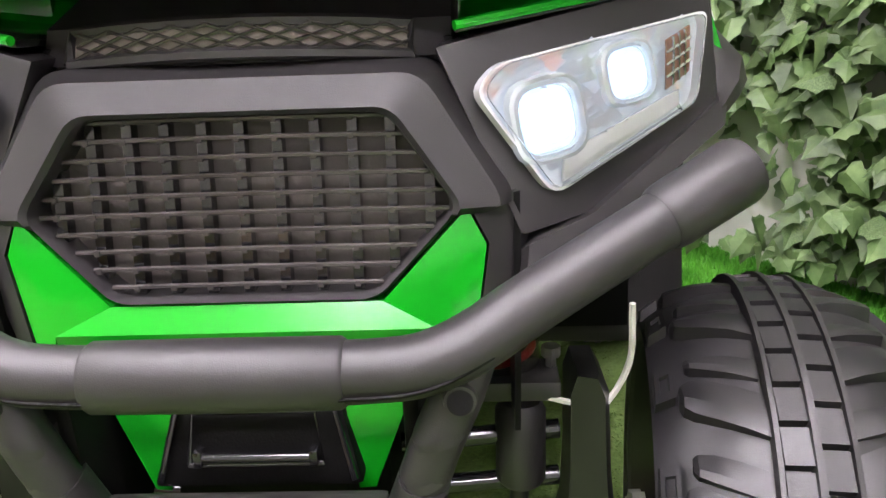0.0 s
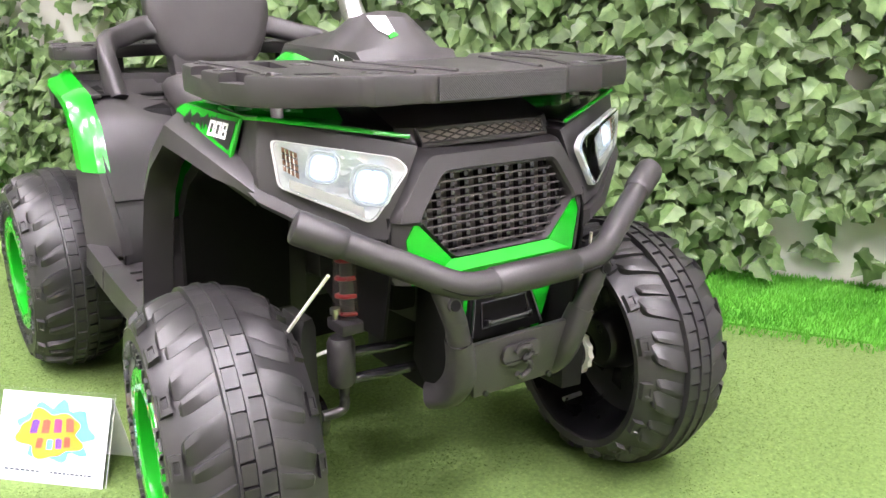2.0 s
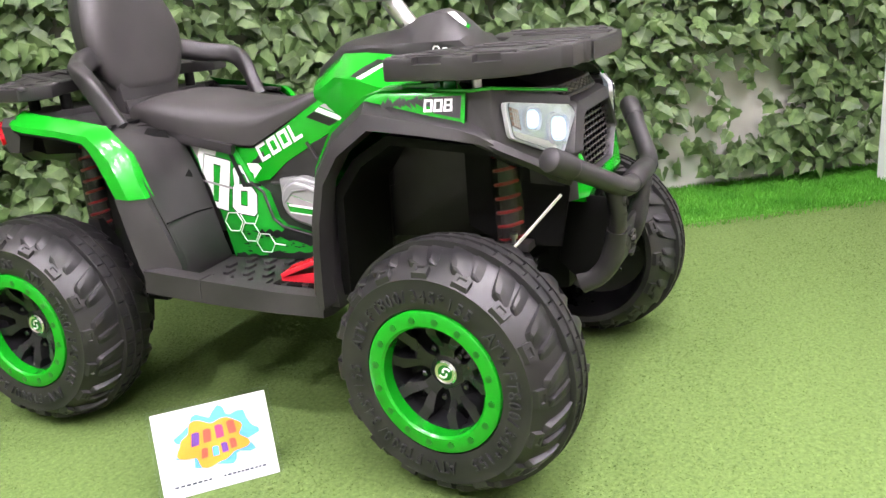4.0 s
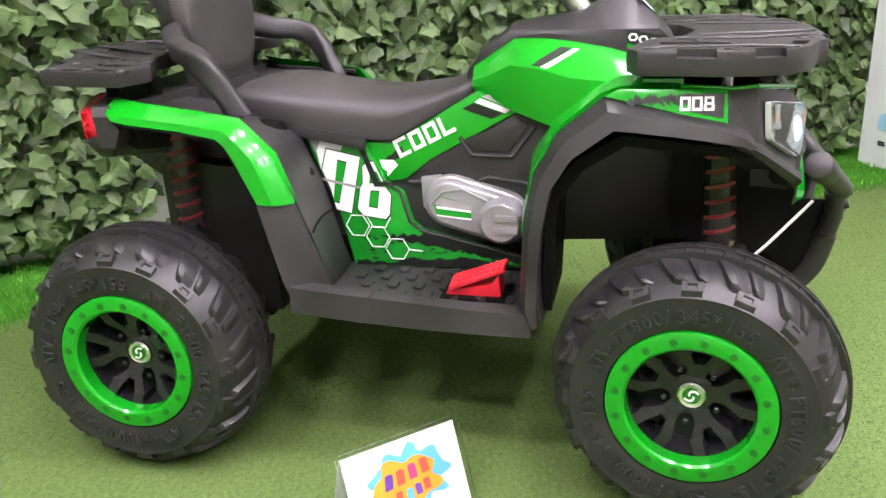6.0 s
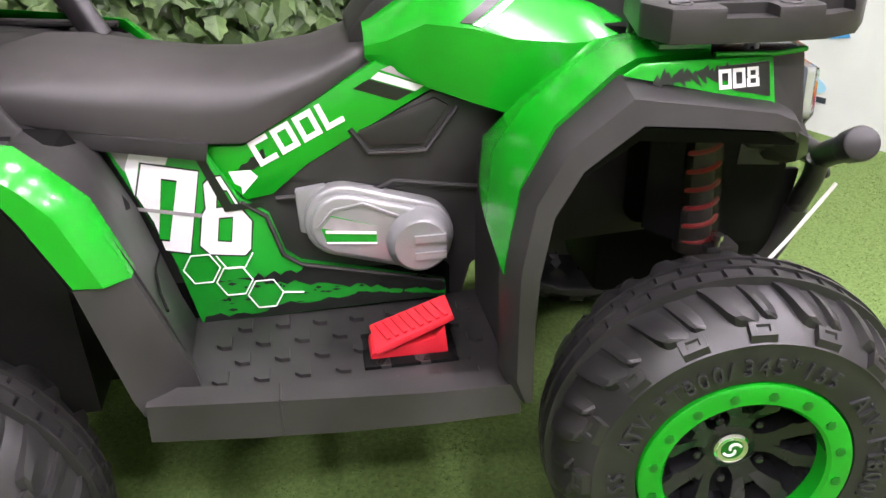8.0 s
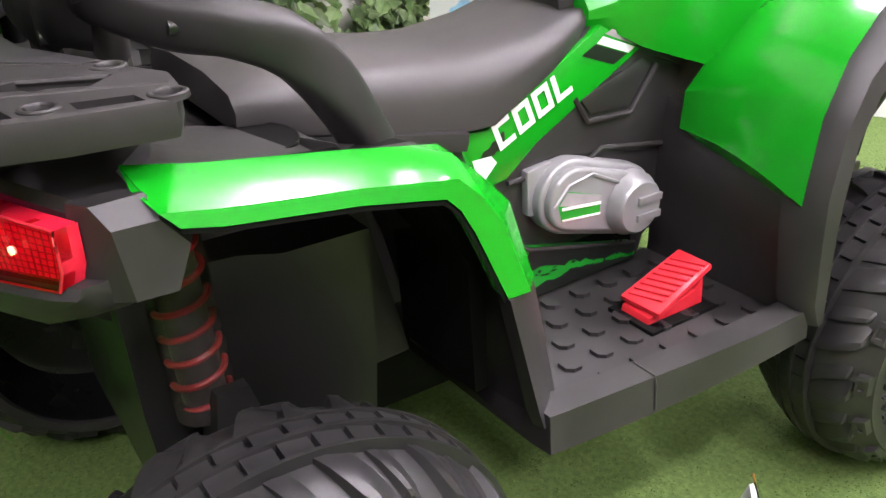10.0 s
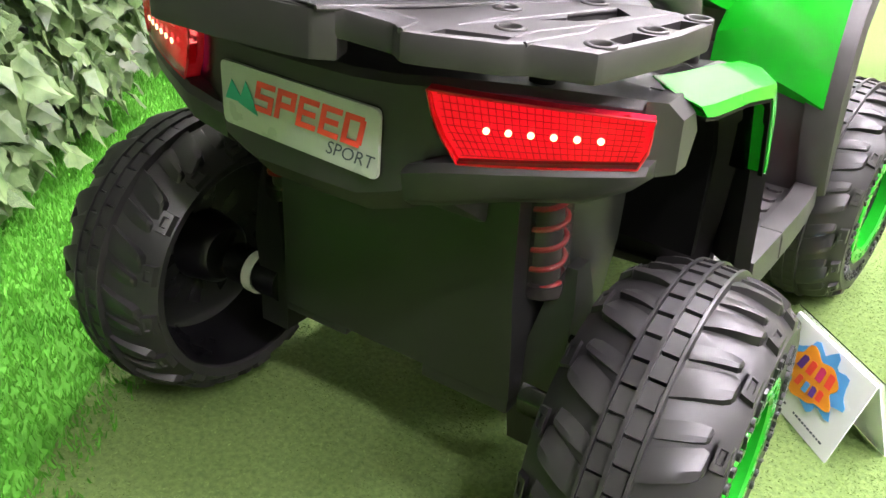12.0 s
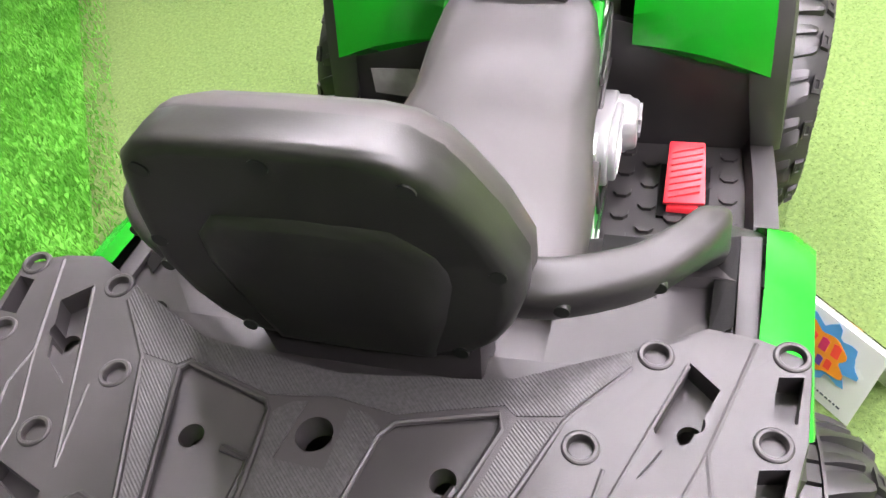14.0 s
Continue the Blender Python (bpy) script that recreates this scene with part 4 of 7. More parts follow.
part("top_cover", loft(rings), BLACK, quad, "black tank top and dashboard cone", sharp=26)
part("dash_badge", prism([(-0.034, 0.0790, 0.5757), (-0.010, 0.0790, 0.5757), (-0.008, 0.0625, 0.5590), (-0.018, 0.0590, 0.5555), (-0.029, 0.0650, 0.5615)], (0, -0.0006, 0.0006)), WHITE, quad, "white badge on the dashboard cone")
part("badge_edge", prism([(-0.009, 0.0630, 0.5597), (-0.0055, 0.0590, 0.5557), (-0.019, 0.0555, 0.5522), (-0.019, 0.0590, 0.5557)], (0, -0.0006, 0.0006)), GREEN, quad, "green edge of the badge")


def dash(s):
    st = bmesh.new()
    add_prism(st, [(s * 0.0670, 0.092, 0.515), (s * 0.0655, 0.092, 0.5390), (s * 0.0640, 0.040, 0.5290), (s * 0.0640, 0.040, 0.507)], (s * 0.0022, 0, 0.0006))
    part("dash_print", st, DECALBLACK, quad, "dark dashboard sticker")
    for k in range(4):
        c = Vector((s * (0.0692 - 0.0005 * k), 0.084 - 0.0125 * k, 0.5300 - 0.0030 * k))
        part("dash_ring", loft([[c + Vector((s * 0.001, r * math.cos(a), r * math.sin(a) * 0.85)) for a in (2 * math.pi * j / 6 for j in range(6))] for r in (0.0062, 0.0036)], caps=False), WHITE, quad, "white hexagon print")
    st = bmesh.new()
    add_prism(st, [(s * 0.0688, 0.091, 0.5165), (s * 0.0688, 0.091, 0.5225), (s * 0.0678, 0.062, 0.5165), (s * 0.0678, 0.062, 0.5115)], (s * 0.0010, 0, 0))
    part("dash_stripe", st, GREEN, quad)


both(dash)
both(tank_stripe)

# handlebar
part("steering_column", tube([(0, 0.150, 0.555), (0, 0.185, 0.600)], 0.014, 16), STEEL, quad, "silver steering column")
part("handlebar_clamp", box(-0.042, 0.042, 0.168, 0.212, 0.598, 0.628, 0.007), SILVER, quad, "silver handlebar clamp box")
part("handlebar", tube(smooth_path([(-0.19, 0.262, 0.632), (-0.11, 0.222, 0.630), (-0.04, 0.190, 0.616), (0.04, 0.190, 0.616), (0.11, 0.222, 0.630), (0.19, 0.262, 0.632)], 5), 0.009, 14), BLACK, quad, "black handlebar")
for s in (-1, 1):
    part("grip", tube([(s * 0.115, 0.225, 0.630), (s * 0.12, 0.2275, 0.630), (s * 0.185, 0.2600, 0.632), (s * 0.192, 0.2635, 0.632)], [0.011, 0.0145, 0.014, 0.012], 16), BLACK2, quad, "black ribbed grip")

# seat
S = [  # y, base half width, base z, top half width, top z
    (0.278, 0.060, 0.466, 0.048, 0.486),
    (0.300, 0.072, 0.455, 0.060, 0.479),
    (0.335, 0.080, 0.435, 0.066, 0.468),
    (0.400, 0.084, 0.400, 0.070, 0.460),
    (0.440, 0.086, 0.402, 0.074, 0.461),
    (0.510, 0.096, 0.418, 0.082, 0.469),
    (0.555, 0.100, 0.428, 0.086, 0.477),
    (0.595, 0.100, 0.437, 0.086, 0.479),
    (0.625, 0.094, 0.442, 0.078, 0.473),
]
rings = [ring_sym(y, [(0.01, zb), (wb, zb), (wb + 0.002, zb + 0.45 * (zt - zb)), (wt + 0.008, zb + 0.80 * (zt - zb)), (wt * 0.90, zt - 0.004), (wt * 0.5, zt), (0.01, zt)]) for y, wb, zb, wt, zt in S]
part("seat", bev(loft(rings), 0.004, 2, 50), SEAT, quad, "black saddle seat", sharp=60)
for s in (-1, 1):
    part("seat_trim", tube([(s * 0.092, 0.625, 0.436), (s * 0.092, 0.52, 0.412), (s * 0.089, 0.435, 0.395)], 0.0062, 8, 1.4, sq=0.5), BLACK, quad, "narrow black ledge under the seat")

# rear body
rearcore = [(0.505, 0.23), (0.55, 0.40), (0.57, 0.44), (0.62, 0.455), (0.70, 0.485), (0.79, 0.490), (0.80, 0.40), (0.74, 0.36), (0.62, 0.25)]
part("rear_body", prism(yz(rearcore, -0.11), (0.22, 0, 0), 0.006), BLACK, quad, "black rear body shell")
rings = []
for z, xr, yr, xm, ym, xs in ((0.375, 0.126, 0.730, 0.136, 0.650, 0.150), (0.270, 0.128, 0.727, 0.137, 0.650, 0.150), (0.233, 0.130, 0.724, 0.137, 0.655, 0.146), (0.163, 0.133, 0.722, 0.137, 0.655, 0.140)):
    rings.append([(-xs, 0.560, z), (-xs, 0.625, z), (-xm, ym, z), (-xr, yr, z), (xr, yr, z), (xm, ym, z), (xs, 0.625, z), (xs, 0.560, z)])
part("rear_lower_box", bev(loft(rings), 0.004, 2, 25), BLACKM, quad, "black rear gearbox housing")
for x0, x1, z0 in ((-0.1325, -0.039, 0.148), (0.053, 0.1325, 0.153)):
    part("box_foot", box(x0, x1, 0.58, 0.7215, z0, 0.1635, 0.003), BLACKM, quad, "stepped underside of the housing")

R_OUT = [(0.7270, 0.4710), (0.690, 0.4665), (0.610, 0.4600), (0.549, 0.4535), (0.529, 0.4360), (0.506, 0.4125), (0.484, 0.352)]
R_IN = [(0.7120, 0.4550), (0.690, 0.4505), (0.618, 0.4440), (0.566, 0.4360), (0.556, 0.4260), (0.546, 0.409), (0.521, 0.356)]
R_UP = [0.0080, 0.0060, 0.0040, 0.0020, 0.0, 0.0, 0.0]
R_X = [0.2405, 0.2430, 0.2460, 0.2440, 0.2420, 0.2395, 0.2385]
R_W = [0.2615, 0.2625, 0.2635, 0.2635, 0.2625, 0.2615, 0.2605]


def rear_fender(s):
    rings = []
    lining = []
    for (yo, zo), (yi, zi), xo, xw, up in zip(R_OUT, R_IN, R_X, R_W, R_UP):
        d1, d2 = Vector((0, 0.64 - yi, 0.20 - zi)).normalized(), Vector((0, 0.64 - yo, 0.20 - zo)).normalized()
        p, q = Vector((s * (xw - 0.001), yi, zi)) + d1 * 0.0012, Vector((s * (xo - 0.026), yo, zo)) + d2 * 0.007
        lining.append([p, q, q + d2 * 0.004, p + d1 * 0.0025])
        rings.append([(s * (xo - 0.017), yo, zo + up), (s * xo, yo, zo), (s * (xo + (xw - xo) * 0.55 + 0.0062), 0.55 * yo + 0.45 * yi, 0.55 * zo + 0.45 * zi), (s * xw, yi, zi), (s * (xw - 0.015), yi, zi)])
    part("rear_fender", bev(loft(rings), 0.0025, 2, 30), GREEN, quad, "glossy green rear fender band")
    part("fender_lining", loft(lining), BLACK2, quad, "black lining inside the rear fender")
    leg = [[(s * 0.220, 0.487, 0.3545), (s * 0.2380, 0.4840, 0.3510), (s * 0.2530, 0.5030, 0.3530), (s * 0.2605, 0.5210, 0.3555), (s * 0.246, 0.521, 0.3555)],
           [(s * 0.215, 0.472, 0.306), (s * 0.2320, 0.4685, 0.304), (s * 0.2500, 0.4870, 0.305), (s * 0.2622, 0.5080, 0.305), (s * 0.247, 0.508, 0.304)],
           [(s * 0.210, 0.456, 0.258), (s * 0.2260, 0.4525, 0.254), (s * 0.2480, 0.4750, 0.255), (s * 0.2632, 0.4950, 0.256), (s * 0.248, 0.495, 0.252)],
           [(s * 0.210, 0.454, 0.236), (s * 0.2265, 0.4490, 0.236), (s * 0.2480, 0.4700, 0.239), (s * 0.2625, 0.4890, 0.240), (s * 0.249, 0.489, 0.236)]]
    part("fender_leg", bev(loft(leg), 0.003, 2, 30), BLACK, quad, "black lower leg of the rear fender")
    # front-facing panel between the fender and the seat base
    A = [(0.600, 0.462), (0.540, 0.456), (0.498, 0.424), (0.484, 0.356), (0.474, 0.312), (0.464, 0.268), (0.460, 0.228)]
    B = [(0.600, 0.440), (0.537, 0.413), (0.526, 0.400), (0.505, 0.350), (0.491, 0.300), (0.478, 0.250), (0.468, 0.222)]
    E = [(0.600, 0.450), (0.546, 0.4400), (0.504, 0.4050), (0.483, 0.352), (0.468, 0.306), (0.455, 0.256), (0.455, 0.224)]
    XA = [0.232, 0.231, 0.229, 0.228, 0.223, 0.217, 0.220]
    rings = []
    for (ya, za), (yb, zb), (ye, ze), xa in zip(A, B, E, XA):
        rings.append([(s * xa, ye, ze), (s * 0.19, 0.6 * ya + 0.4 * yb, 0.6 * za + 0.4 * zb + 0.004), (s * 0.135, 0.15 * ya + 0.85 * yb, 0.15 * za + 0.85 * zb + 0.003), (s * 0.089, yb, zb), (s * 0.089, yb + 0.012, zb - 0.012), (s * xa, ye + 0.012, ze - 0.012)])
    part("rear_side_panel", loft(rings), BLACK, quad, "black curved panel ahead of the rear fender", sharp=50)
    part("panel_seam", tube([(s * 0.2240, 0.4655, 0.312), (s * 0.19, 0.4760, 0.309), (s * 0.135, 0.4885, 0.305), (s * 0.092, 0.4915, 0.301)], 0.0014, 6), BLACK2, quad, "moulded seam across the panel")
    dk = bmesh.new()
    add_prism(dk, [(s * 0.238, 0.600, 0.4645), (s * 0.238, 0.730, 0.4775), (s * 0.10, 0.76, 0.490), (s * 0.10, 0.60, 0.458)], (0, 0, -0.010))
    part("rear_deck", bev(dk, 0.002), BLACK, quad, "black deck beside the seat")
    # nearly flat disc; near-black colour stands for the shaded hollow
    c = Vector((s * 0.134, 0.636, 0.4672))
    part("cup_holder", loft([[c + Vector((r * math.cos(2 * math.pi * k / 28), r * 0.8 * math.sin(2 * math.pi * k / 28), dz)) for k in range(28)] for r, dz in ((0.033, -0.006), (0.033, 0.0002), (0.032, 0.0005), (0.030, -0.0002), (0.001, -0.0002))], caps=False), BLACK2, quad, "round cup holder, its depth only dark colour")
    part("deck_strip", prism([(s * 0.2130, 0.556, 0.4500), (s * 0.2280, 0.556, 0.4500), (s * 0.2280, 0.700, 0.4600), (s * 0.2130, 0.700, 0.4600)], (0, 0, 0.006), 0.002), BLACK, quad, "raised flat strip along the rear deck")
    # thin dark slab on the deck, painted as the groove's shade
    part("deck_groove", prism([(s * 0.199, 0.560, 0.4590), (s * 0.214, 0.556, 0.4590), (s * 0.214, 0.640, 0.4672), (s * 0.199, 0.655, 0.4686)], (0, 0, 0.0012)), BLACK2, quad, "flat dark strip for the shaded groove")
    # liner coloured near zero so the rear arch looks shaded
    part("rear_arch_liner", prism(yz([(0.500, 0.25), (0.505, 0.36), (0.545, 0.43), (0.73, 0.450), (0.73, 0.442), (0.555, 0.422), (0.518, 0.36), (0.512, 0.25)], s * 0.11), (s * 0.100, 0, 0)), BLACK2, quad, "rear wheel-arch liner, blackened for shade")


both(rear_fender)


# rear bumper with lamps
X = [0.0, 0.05, 0.085, 0.118, 0.160, 0.205, 0.236, 0.240]
YB = [0.846, 0.845, 0.842, 0.829, 0.809, 0.788, 0.772, 0.769]
ZT = [0.500, 0.500, 0.502, 0.504, 0.504, 0.503, 0.502, 0.502]
ZB = [0.386, 0.386, 0.397, 0.414, 0.424, 0.430, 0.446, 0.450]
cols = [(-x, y, t, b) for x, y, t, b in zip(X[:0:-1], YB[:0:-1], ZT[:0:-1], ZB[:0:-1])] + list(zip(X, YB, ZT, ZB))
rings = [[(x, y - 0.004, t), (x, y, t - 0.006), (x, y - 0.004, b + 0.020), (x, y - 0.022, b), (x, 0.715 if abs(x) < 0.2 else 0.735, b + 0.01), (x, 0.715 if abs(x) < 0.2 else 0.745, t)] for x, y, t, b in cols]
part("rear_bumper", loft(rings), BLACK, quad, "black rear bumper housing", sharp=30)
pl = part("rear_plate", prism([(x, 0.8440 + 0.042 * (z - 0.432), z) for x, z in rounded([(-0.075, 0.482), (0.078, 0.486), (0.080, 0.435), (-0.072, 0.428)], 0.006)], (0, 0.0035, 0), 0.0008), GREYV, quad, "pale grey badge plate")
pl.data.materials.clear()
pl.data.materials.append(mat("plate_face", (0.42, 0.44, 0.41), 0.3, vary=0.04, scale=20))
for k, ch in enumerate("SPEED"):
    w = placed(block_glyph(ch, 0.0235, 0.80), Vector((0.045, 0.8500, 0.4535)) + Vector((-1, 0, -0.035)) * (0.0213 * k), (-1, 0, -0.035), (0, -0.03, 1), 1.0, 1.0, 0.22)
    part("plate_word", w, REDP, pl, "red italic letter of the word SPEED")
w = placed(writing("SPORT", 0.0145), (-0.026, 0.8500, 0.4385), (-1, 0, -0.035), (0, -0.03, 1), 1.0, 1.0, 0.3)
part("plate_word", w, INK, pl, "dark italic word SPORT")
tr = bmesh.new()
add_prism(tr, [(0.074, 0.8497, 0.4565), (0.066, 0.8499, 0.4725), (0.054, 0.8497, 0.4560)], (0, 0.0004, 0))
add_prism(tr, [(0.060, 0.8499, 0.4555), (0.051, 0.8501, 0.4740), (0.046, 0.8501, 0.4650), (0.040, 0.8499, 0.4490)], (0, 0.0004, 0))
part("plate_triangle", tr, TEAL, pl, "green triangle print")


def lamp_lip(s):
    rings = []
    for x, y, zt, zb in ((0.088, 0.8335, 0.4380, 0.4020), (0.120, 0.8400, 0.4500, 0.4140), (0.162, 0.8230, 0.4550, 0.4240), (0.205, 0.8030, 0.4595, 0.4290), (0.232, 0.7870, 0.4620, 0.4410), (0.242, 0.7760, 0.4620, 0.4500)):
        rings.append([(s * x, y - 0.012, zt + 0.001), (s * x, y + 0.002, zt), (s * x, y + 0.006, zt - 0.006), (s * x, y + 0.001, zb + 0.008), (s * x, y - 0.010, zb), (s * x, y - 0.030, zb)])
    part("lamp_lip", bev(loft(rings), 0.0015, 2, 30), BLACK, quad, "black lip under the tail lamp")
    part("bumper_corner", bev(loft([[(s * x, y, z) for y, z in ring] for x, ring in (
        (0.232, [(0.776, 0.5030), (0.777, 0.4500), (0.733, 0.4500), (0.721, 0.4770), (0.744, 0.5040)]),
        (0.2435, [(0.768, 0.5025), (0.764, 0.4505), (0.734, 0.4505), (0.722, 0.4765), (0.742, 0.5035)]),
        (0.2535, [(0.762, 0.4920), (0.757, 0.4530), (0.736, 0.4525), (0.7265, 0.4760), (0.739, 0.4920)]))]), 0.0015, 2, 25), BLACK, quad, "chamfered black corner of the bumper")


both(lamp_lip)


def tail_lamp(s):
    tl, trr, br, bl = Vector((s * 0.108, 0.838, 0.500)), Vector((s * 0.2395, 0.7755, 0.4945)), Vector((s * 0.2375, 0.776, 0.4615)), Vector((s * 0.119, 0.832, 0.4500))

    def at(u, v, d=0.0):
        u = u + (1 - u) * 0.16 * max(0.0, v - 0.5) - u * 0.10 * max(0.0, v - 0.7)
        top, bot = tl.lerp(trr, u), bl.lerp(br, u)
        p = top.lerp(bot, v)
        return p + Vector((s * 0.35 * d, 0.93 * d + 0.004 * math.sin(math.pi * u), 0))
    back = [[at(u, v, -0.002) for u in np.linspace(0, 1, 9)] for v in np.linspace(0, 1, 4)]
    bm = bmesh.new()
    grid = [[bm.verts.new(p) for p in r] for r in back]
    for a, b in zip(grid, grid[1:]):
        for i in range(8):
            bm.faces.new((a[i], a[i + 1], b[i + 1], b[i]))
    lamp = part("tail_lamp", bm, REDGLOW, quad, "lit red tail lamp")
    bm = bmesh.new()
    for d0 in (0.003, 0.011):
        gr = [[bm.verts.new(at(u, v, d0)) for u in np.linspace(0, 1, 13)] for v in np.linspace(0, 1, 5)]
        for a, b in zip(gr, gr[1:]):
            for i in range(12):
                bm.faces.new((a[i], a[i + 1], b[i + 1], b[i]))
        if d0 == 0.003:
            g0 = gr
    for a, b in (([r[0] for r in g0], [r[0] for r in gr]), ([r[-1] for r in g0], [r[-1] for r in gr]), (g0[0], gr[0]), (g0[-1], gr[-1])):
        for i in range(len(a) - 1):
            bm.faces.new((a[i], a[i + 1], b[i + 1], b[i]))
    part("lens", bm, REDLENS, lamp, "ribbed red lens")
    edge = [(u, 0) for u in np.linspace(0, 1, 9)] + [(1, v) for v in (0.33, 0.66)] + [(u, 1) for u in np.linspace(1, 0, 9)] + [(0, v) for v in (0.66, 0.33)]
    part("lens_side", loft([[at(u, v, d) for u, v in edge] for d in (-0.003, 0.0105)], caps=False), REDRIB, lamp, "red side wall of the lens")
    rb = bmesh.new()
    for u in np.linspace(0.05, 0.95, 26):
        add_tube(rb, [at(u, 0.09, 0.0005), at(u, 0.5, 0.0005), at(u, 0.91, 0.0005)], 0.00035, 4)
    for v in np.linspace(0.08, 0.92, 9):
        add_tube(rb, [at(u, v, 0.0005) for u in np.linspace(0.03, 0.97, 9)], 0.00035, 4)
    part("lens_rib", rb, REDRIB, lamp)
    for k in range(6):
        u = 0.26 + 0.105 * k
        part("led", tube([at(u, 0.46, 0.009), at(u, 0.46, 0.0118)], 0.0024, 8), REDLED, lamp, "glowing LED")
    ed = bmesh.new()
    loop = [at(u, 0, 0.010) for u in np.linspace(0, 1, 9)] + [at(1, v, 0.010) for v in (0.33, 0.66)] + [at(u, 1, 0.010) for u in np.linspace(1, 0, 9)] + [at(0, v, 0.010) for v in (0.66, 0.33)]
    add_tube(ed, loop + loop[:1], 0.0009, 6)
    part("lens_rim", ed, RED, lamp, "red lens rim")


both(tail_lamp)


# racks
def rack(name, half, z0, z1, label, w=0.004):
    """A rack plate from a half outline (x >= 0), front or back middle first."""
    pts = [(x, y, z0) for x, y in half] + [(-x, y, z0) for x, y in half[::-1] if x > 1e-6]
    return part(name, prism(pts, (0, 0, z1 - z0), w, 2), BLACK, quad, label)


RR = [(0, 0.905), (0.060, 0.9015), (0.070, 0.8990), (0.083, 0.8870), (0.113, 0.8805), (0.1235, 0.8890), (0.181, 0.8660), (0.191, 0.856), (0.227, 0.846), (0.235, 0.816), (0.246, 0.768), (0.250, 0.716), (0.222, 0.706), (0.196, 0.703), (0.157, 0.724), (0.117, 0.743), (0.092, 0.756), (0, 0.766)]
rrk = rack("rear_rack", RR, 0.527, 0.547, "black moulded rear luggage rack")


def cyl(cx, cy, r, z0, z1, n=20):
    bm = bmesh.new()
    add_loft(bm, [[(cx + r * math.cos(2 * math.pi * k / n), cy + r * math.sin(2 * math.pi * k / n), z) for k in range(n)] for z in (z0, z1)])
    return bm


def flat(poly, z0, z1):
    return prism([(x, y, z0) for x, y in poly], (0, 0, z1 - z0))


def both_polys(polys):
    return [[(s * x, y) for x, y in p] for p in polys for s in (-1, 1)]


part("rack_skirt", prism([(x, y, 0.514) for x, y in [(0, 0.9062), (0.060, 0.9027), (0.0705, 0.9000), (0.082, 0.8885), (0.070, 0.865), (0, 0.875), (-0.070, 0.865), (-0.082, 0.8885), (-0.0705, 0.9000), (-0.060, 0.9027)]], (0, 0, 0.0315), 0.003), BLACK, rrk, "deeper rear skirt of the rack")
slots = both_polys([
    [(0.232, 0.731), (0.2445, 0.729), (0.2405, 0.758), (0.2275, 0.759)],
    [(0.222, 0.787), (0.2365, 0.784), (0.2295, 0.818), (0.2185, 0.816)],
    [(0.139, 0.866), (0.176, 0.853), (0.177, 0.860), (0.137, 0.880)],
    [(0.187, 0.729), (0.203, 0.744), (0.190, 0.776), (0.176, 0.784), (0.171, 0.772)],
])
recess = [[(-0.031, 0.802), (-0.038, 0.792), (-0.092, 0.777), (-0.095, 0.787), (-0.066, 0.872), (-0.052, 0.892), (-0.014, 0.897)], [(0.099, 0.780), (0.094, 0.775), (0.038, 0.791), (0.034, 0.797), (0.024, 0.893), (0.068, 0.889)]]
deep = [[(-0.021, 0.883), (-0.056, 0.875), (-0.052, 0.889), (-0.017, 0.895)], [(0.064, 0.872), (0.031, 0.880), (0.029, 0.892), (0.062, 0.887)]]
cutters = [flat(p, 0.532, 0.56) for p in slots] + [flat(p, 0.543, 0.56) for p in recess] + [flat(p, 0.530, 0.56) for p in deep]
cutters += [flat([(s * 0.176, 0.784), (s * 0.190, 0.776), (s * 0.186, 0.786), (s * 0.165, 0.802)], 0.5445, 0.56) for s in (-1, 1)]
holes = [(0.003, 0.807, 0.0105), (0.073, 0.818, 0.0072), (-0.071, 0.819, 0.0072), (0.190, 0.766, 0.0065), (-0.190, 0.766, 0.0065), (0.007, 0.883, 0.0115)]
cutters += [cyl(x, y, r, 0.49, 0.56) for x, y, r in holes[:-1]] + [cyl(*holes[-1], 0.541, 0.56)]
ringspots = [(s * x, y) for x, y in ((0.1365, 0.790), (0.164, 0.834), (0.169, 0.727), (0.229, 0.772), (0.220, 0.829), (0.239, 0.717)) for s in (-1, 1)]
cut(rrk, cutters + [cyl(x, y, 0.0064, 0.5435, 0.56) for x, y in ringspots])
for x, y in ringspots:
    z = 0.5472
    part("rack_boss", loft([[(x + r * math.cos(2 * math.pi * k / 24), y + r * math.sin(2 * math.pi * k / 24), z + dz) for k in range(24)] for r, dz in ((0.0103, -0.002), (0.0098, 0.0006), (0.0088, 0.0012), (0.0072, 0.0010), (0.0064, 0.0), (0.0062, -0.003))], caps=False), BLACK, rrk)
for s in (-1, 1):
    for pth, rad in (([(0.221, 0.711), (0.198, 0.782), (0.201, 0.807), (0.187, 0.858)], 0.0014), ([(0.198, 0.782), (0.179, 0.829), (0.177, 0.852)], 0.0012), ([(0.186, 0.731), (0.139, 0.852)], 0.0012), ([(0.139, 0.852), (0.149, 0.800)], 0.0012), ([(0.157, 0.737), (0.126, 0.776), (0.076, 0.900)], 0.0013), ([(0.079, 0.876), (0.090, 0.868), (0.116, 0.862), (0.121, 0.866), (0.1225, 0.887)], 0.0014)):
        part("rack_rib", tube([(s * x, y, 0.5457) for x, y in pth], rad + 0.0006, 8), BLACK, rrk)
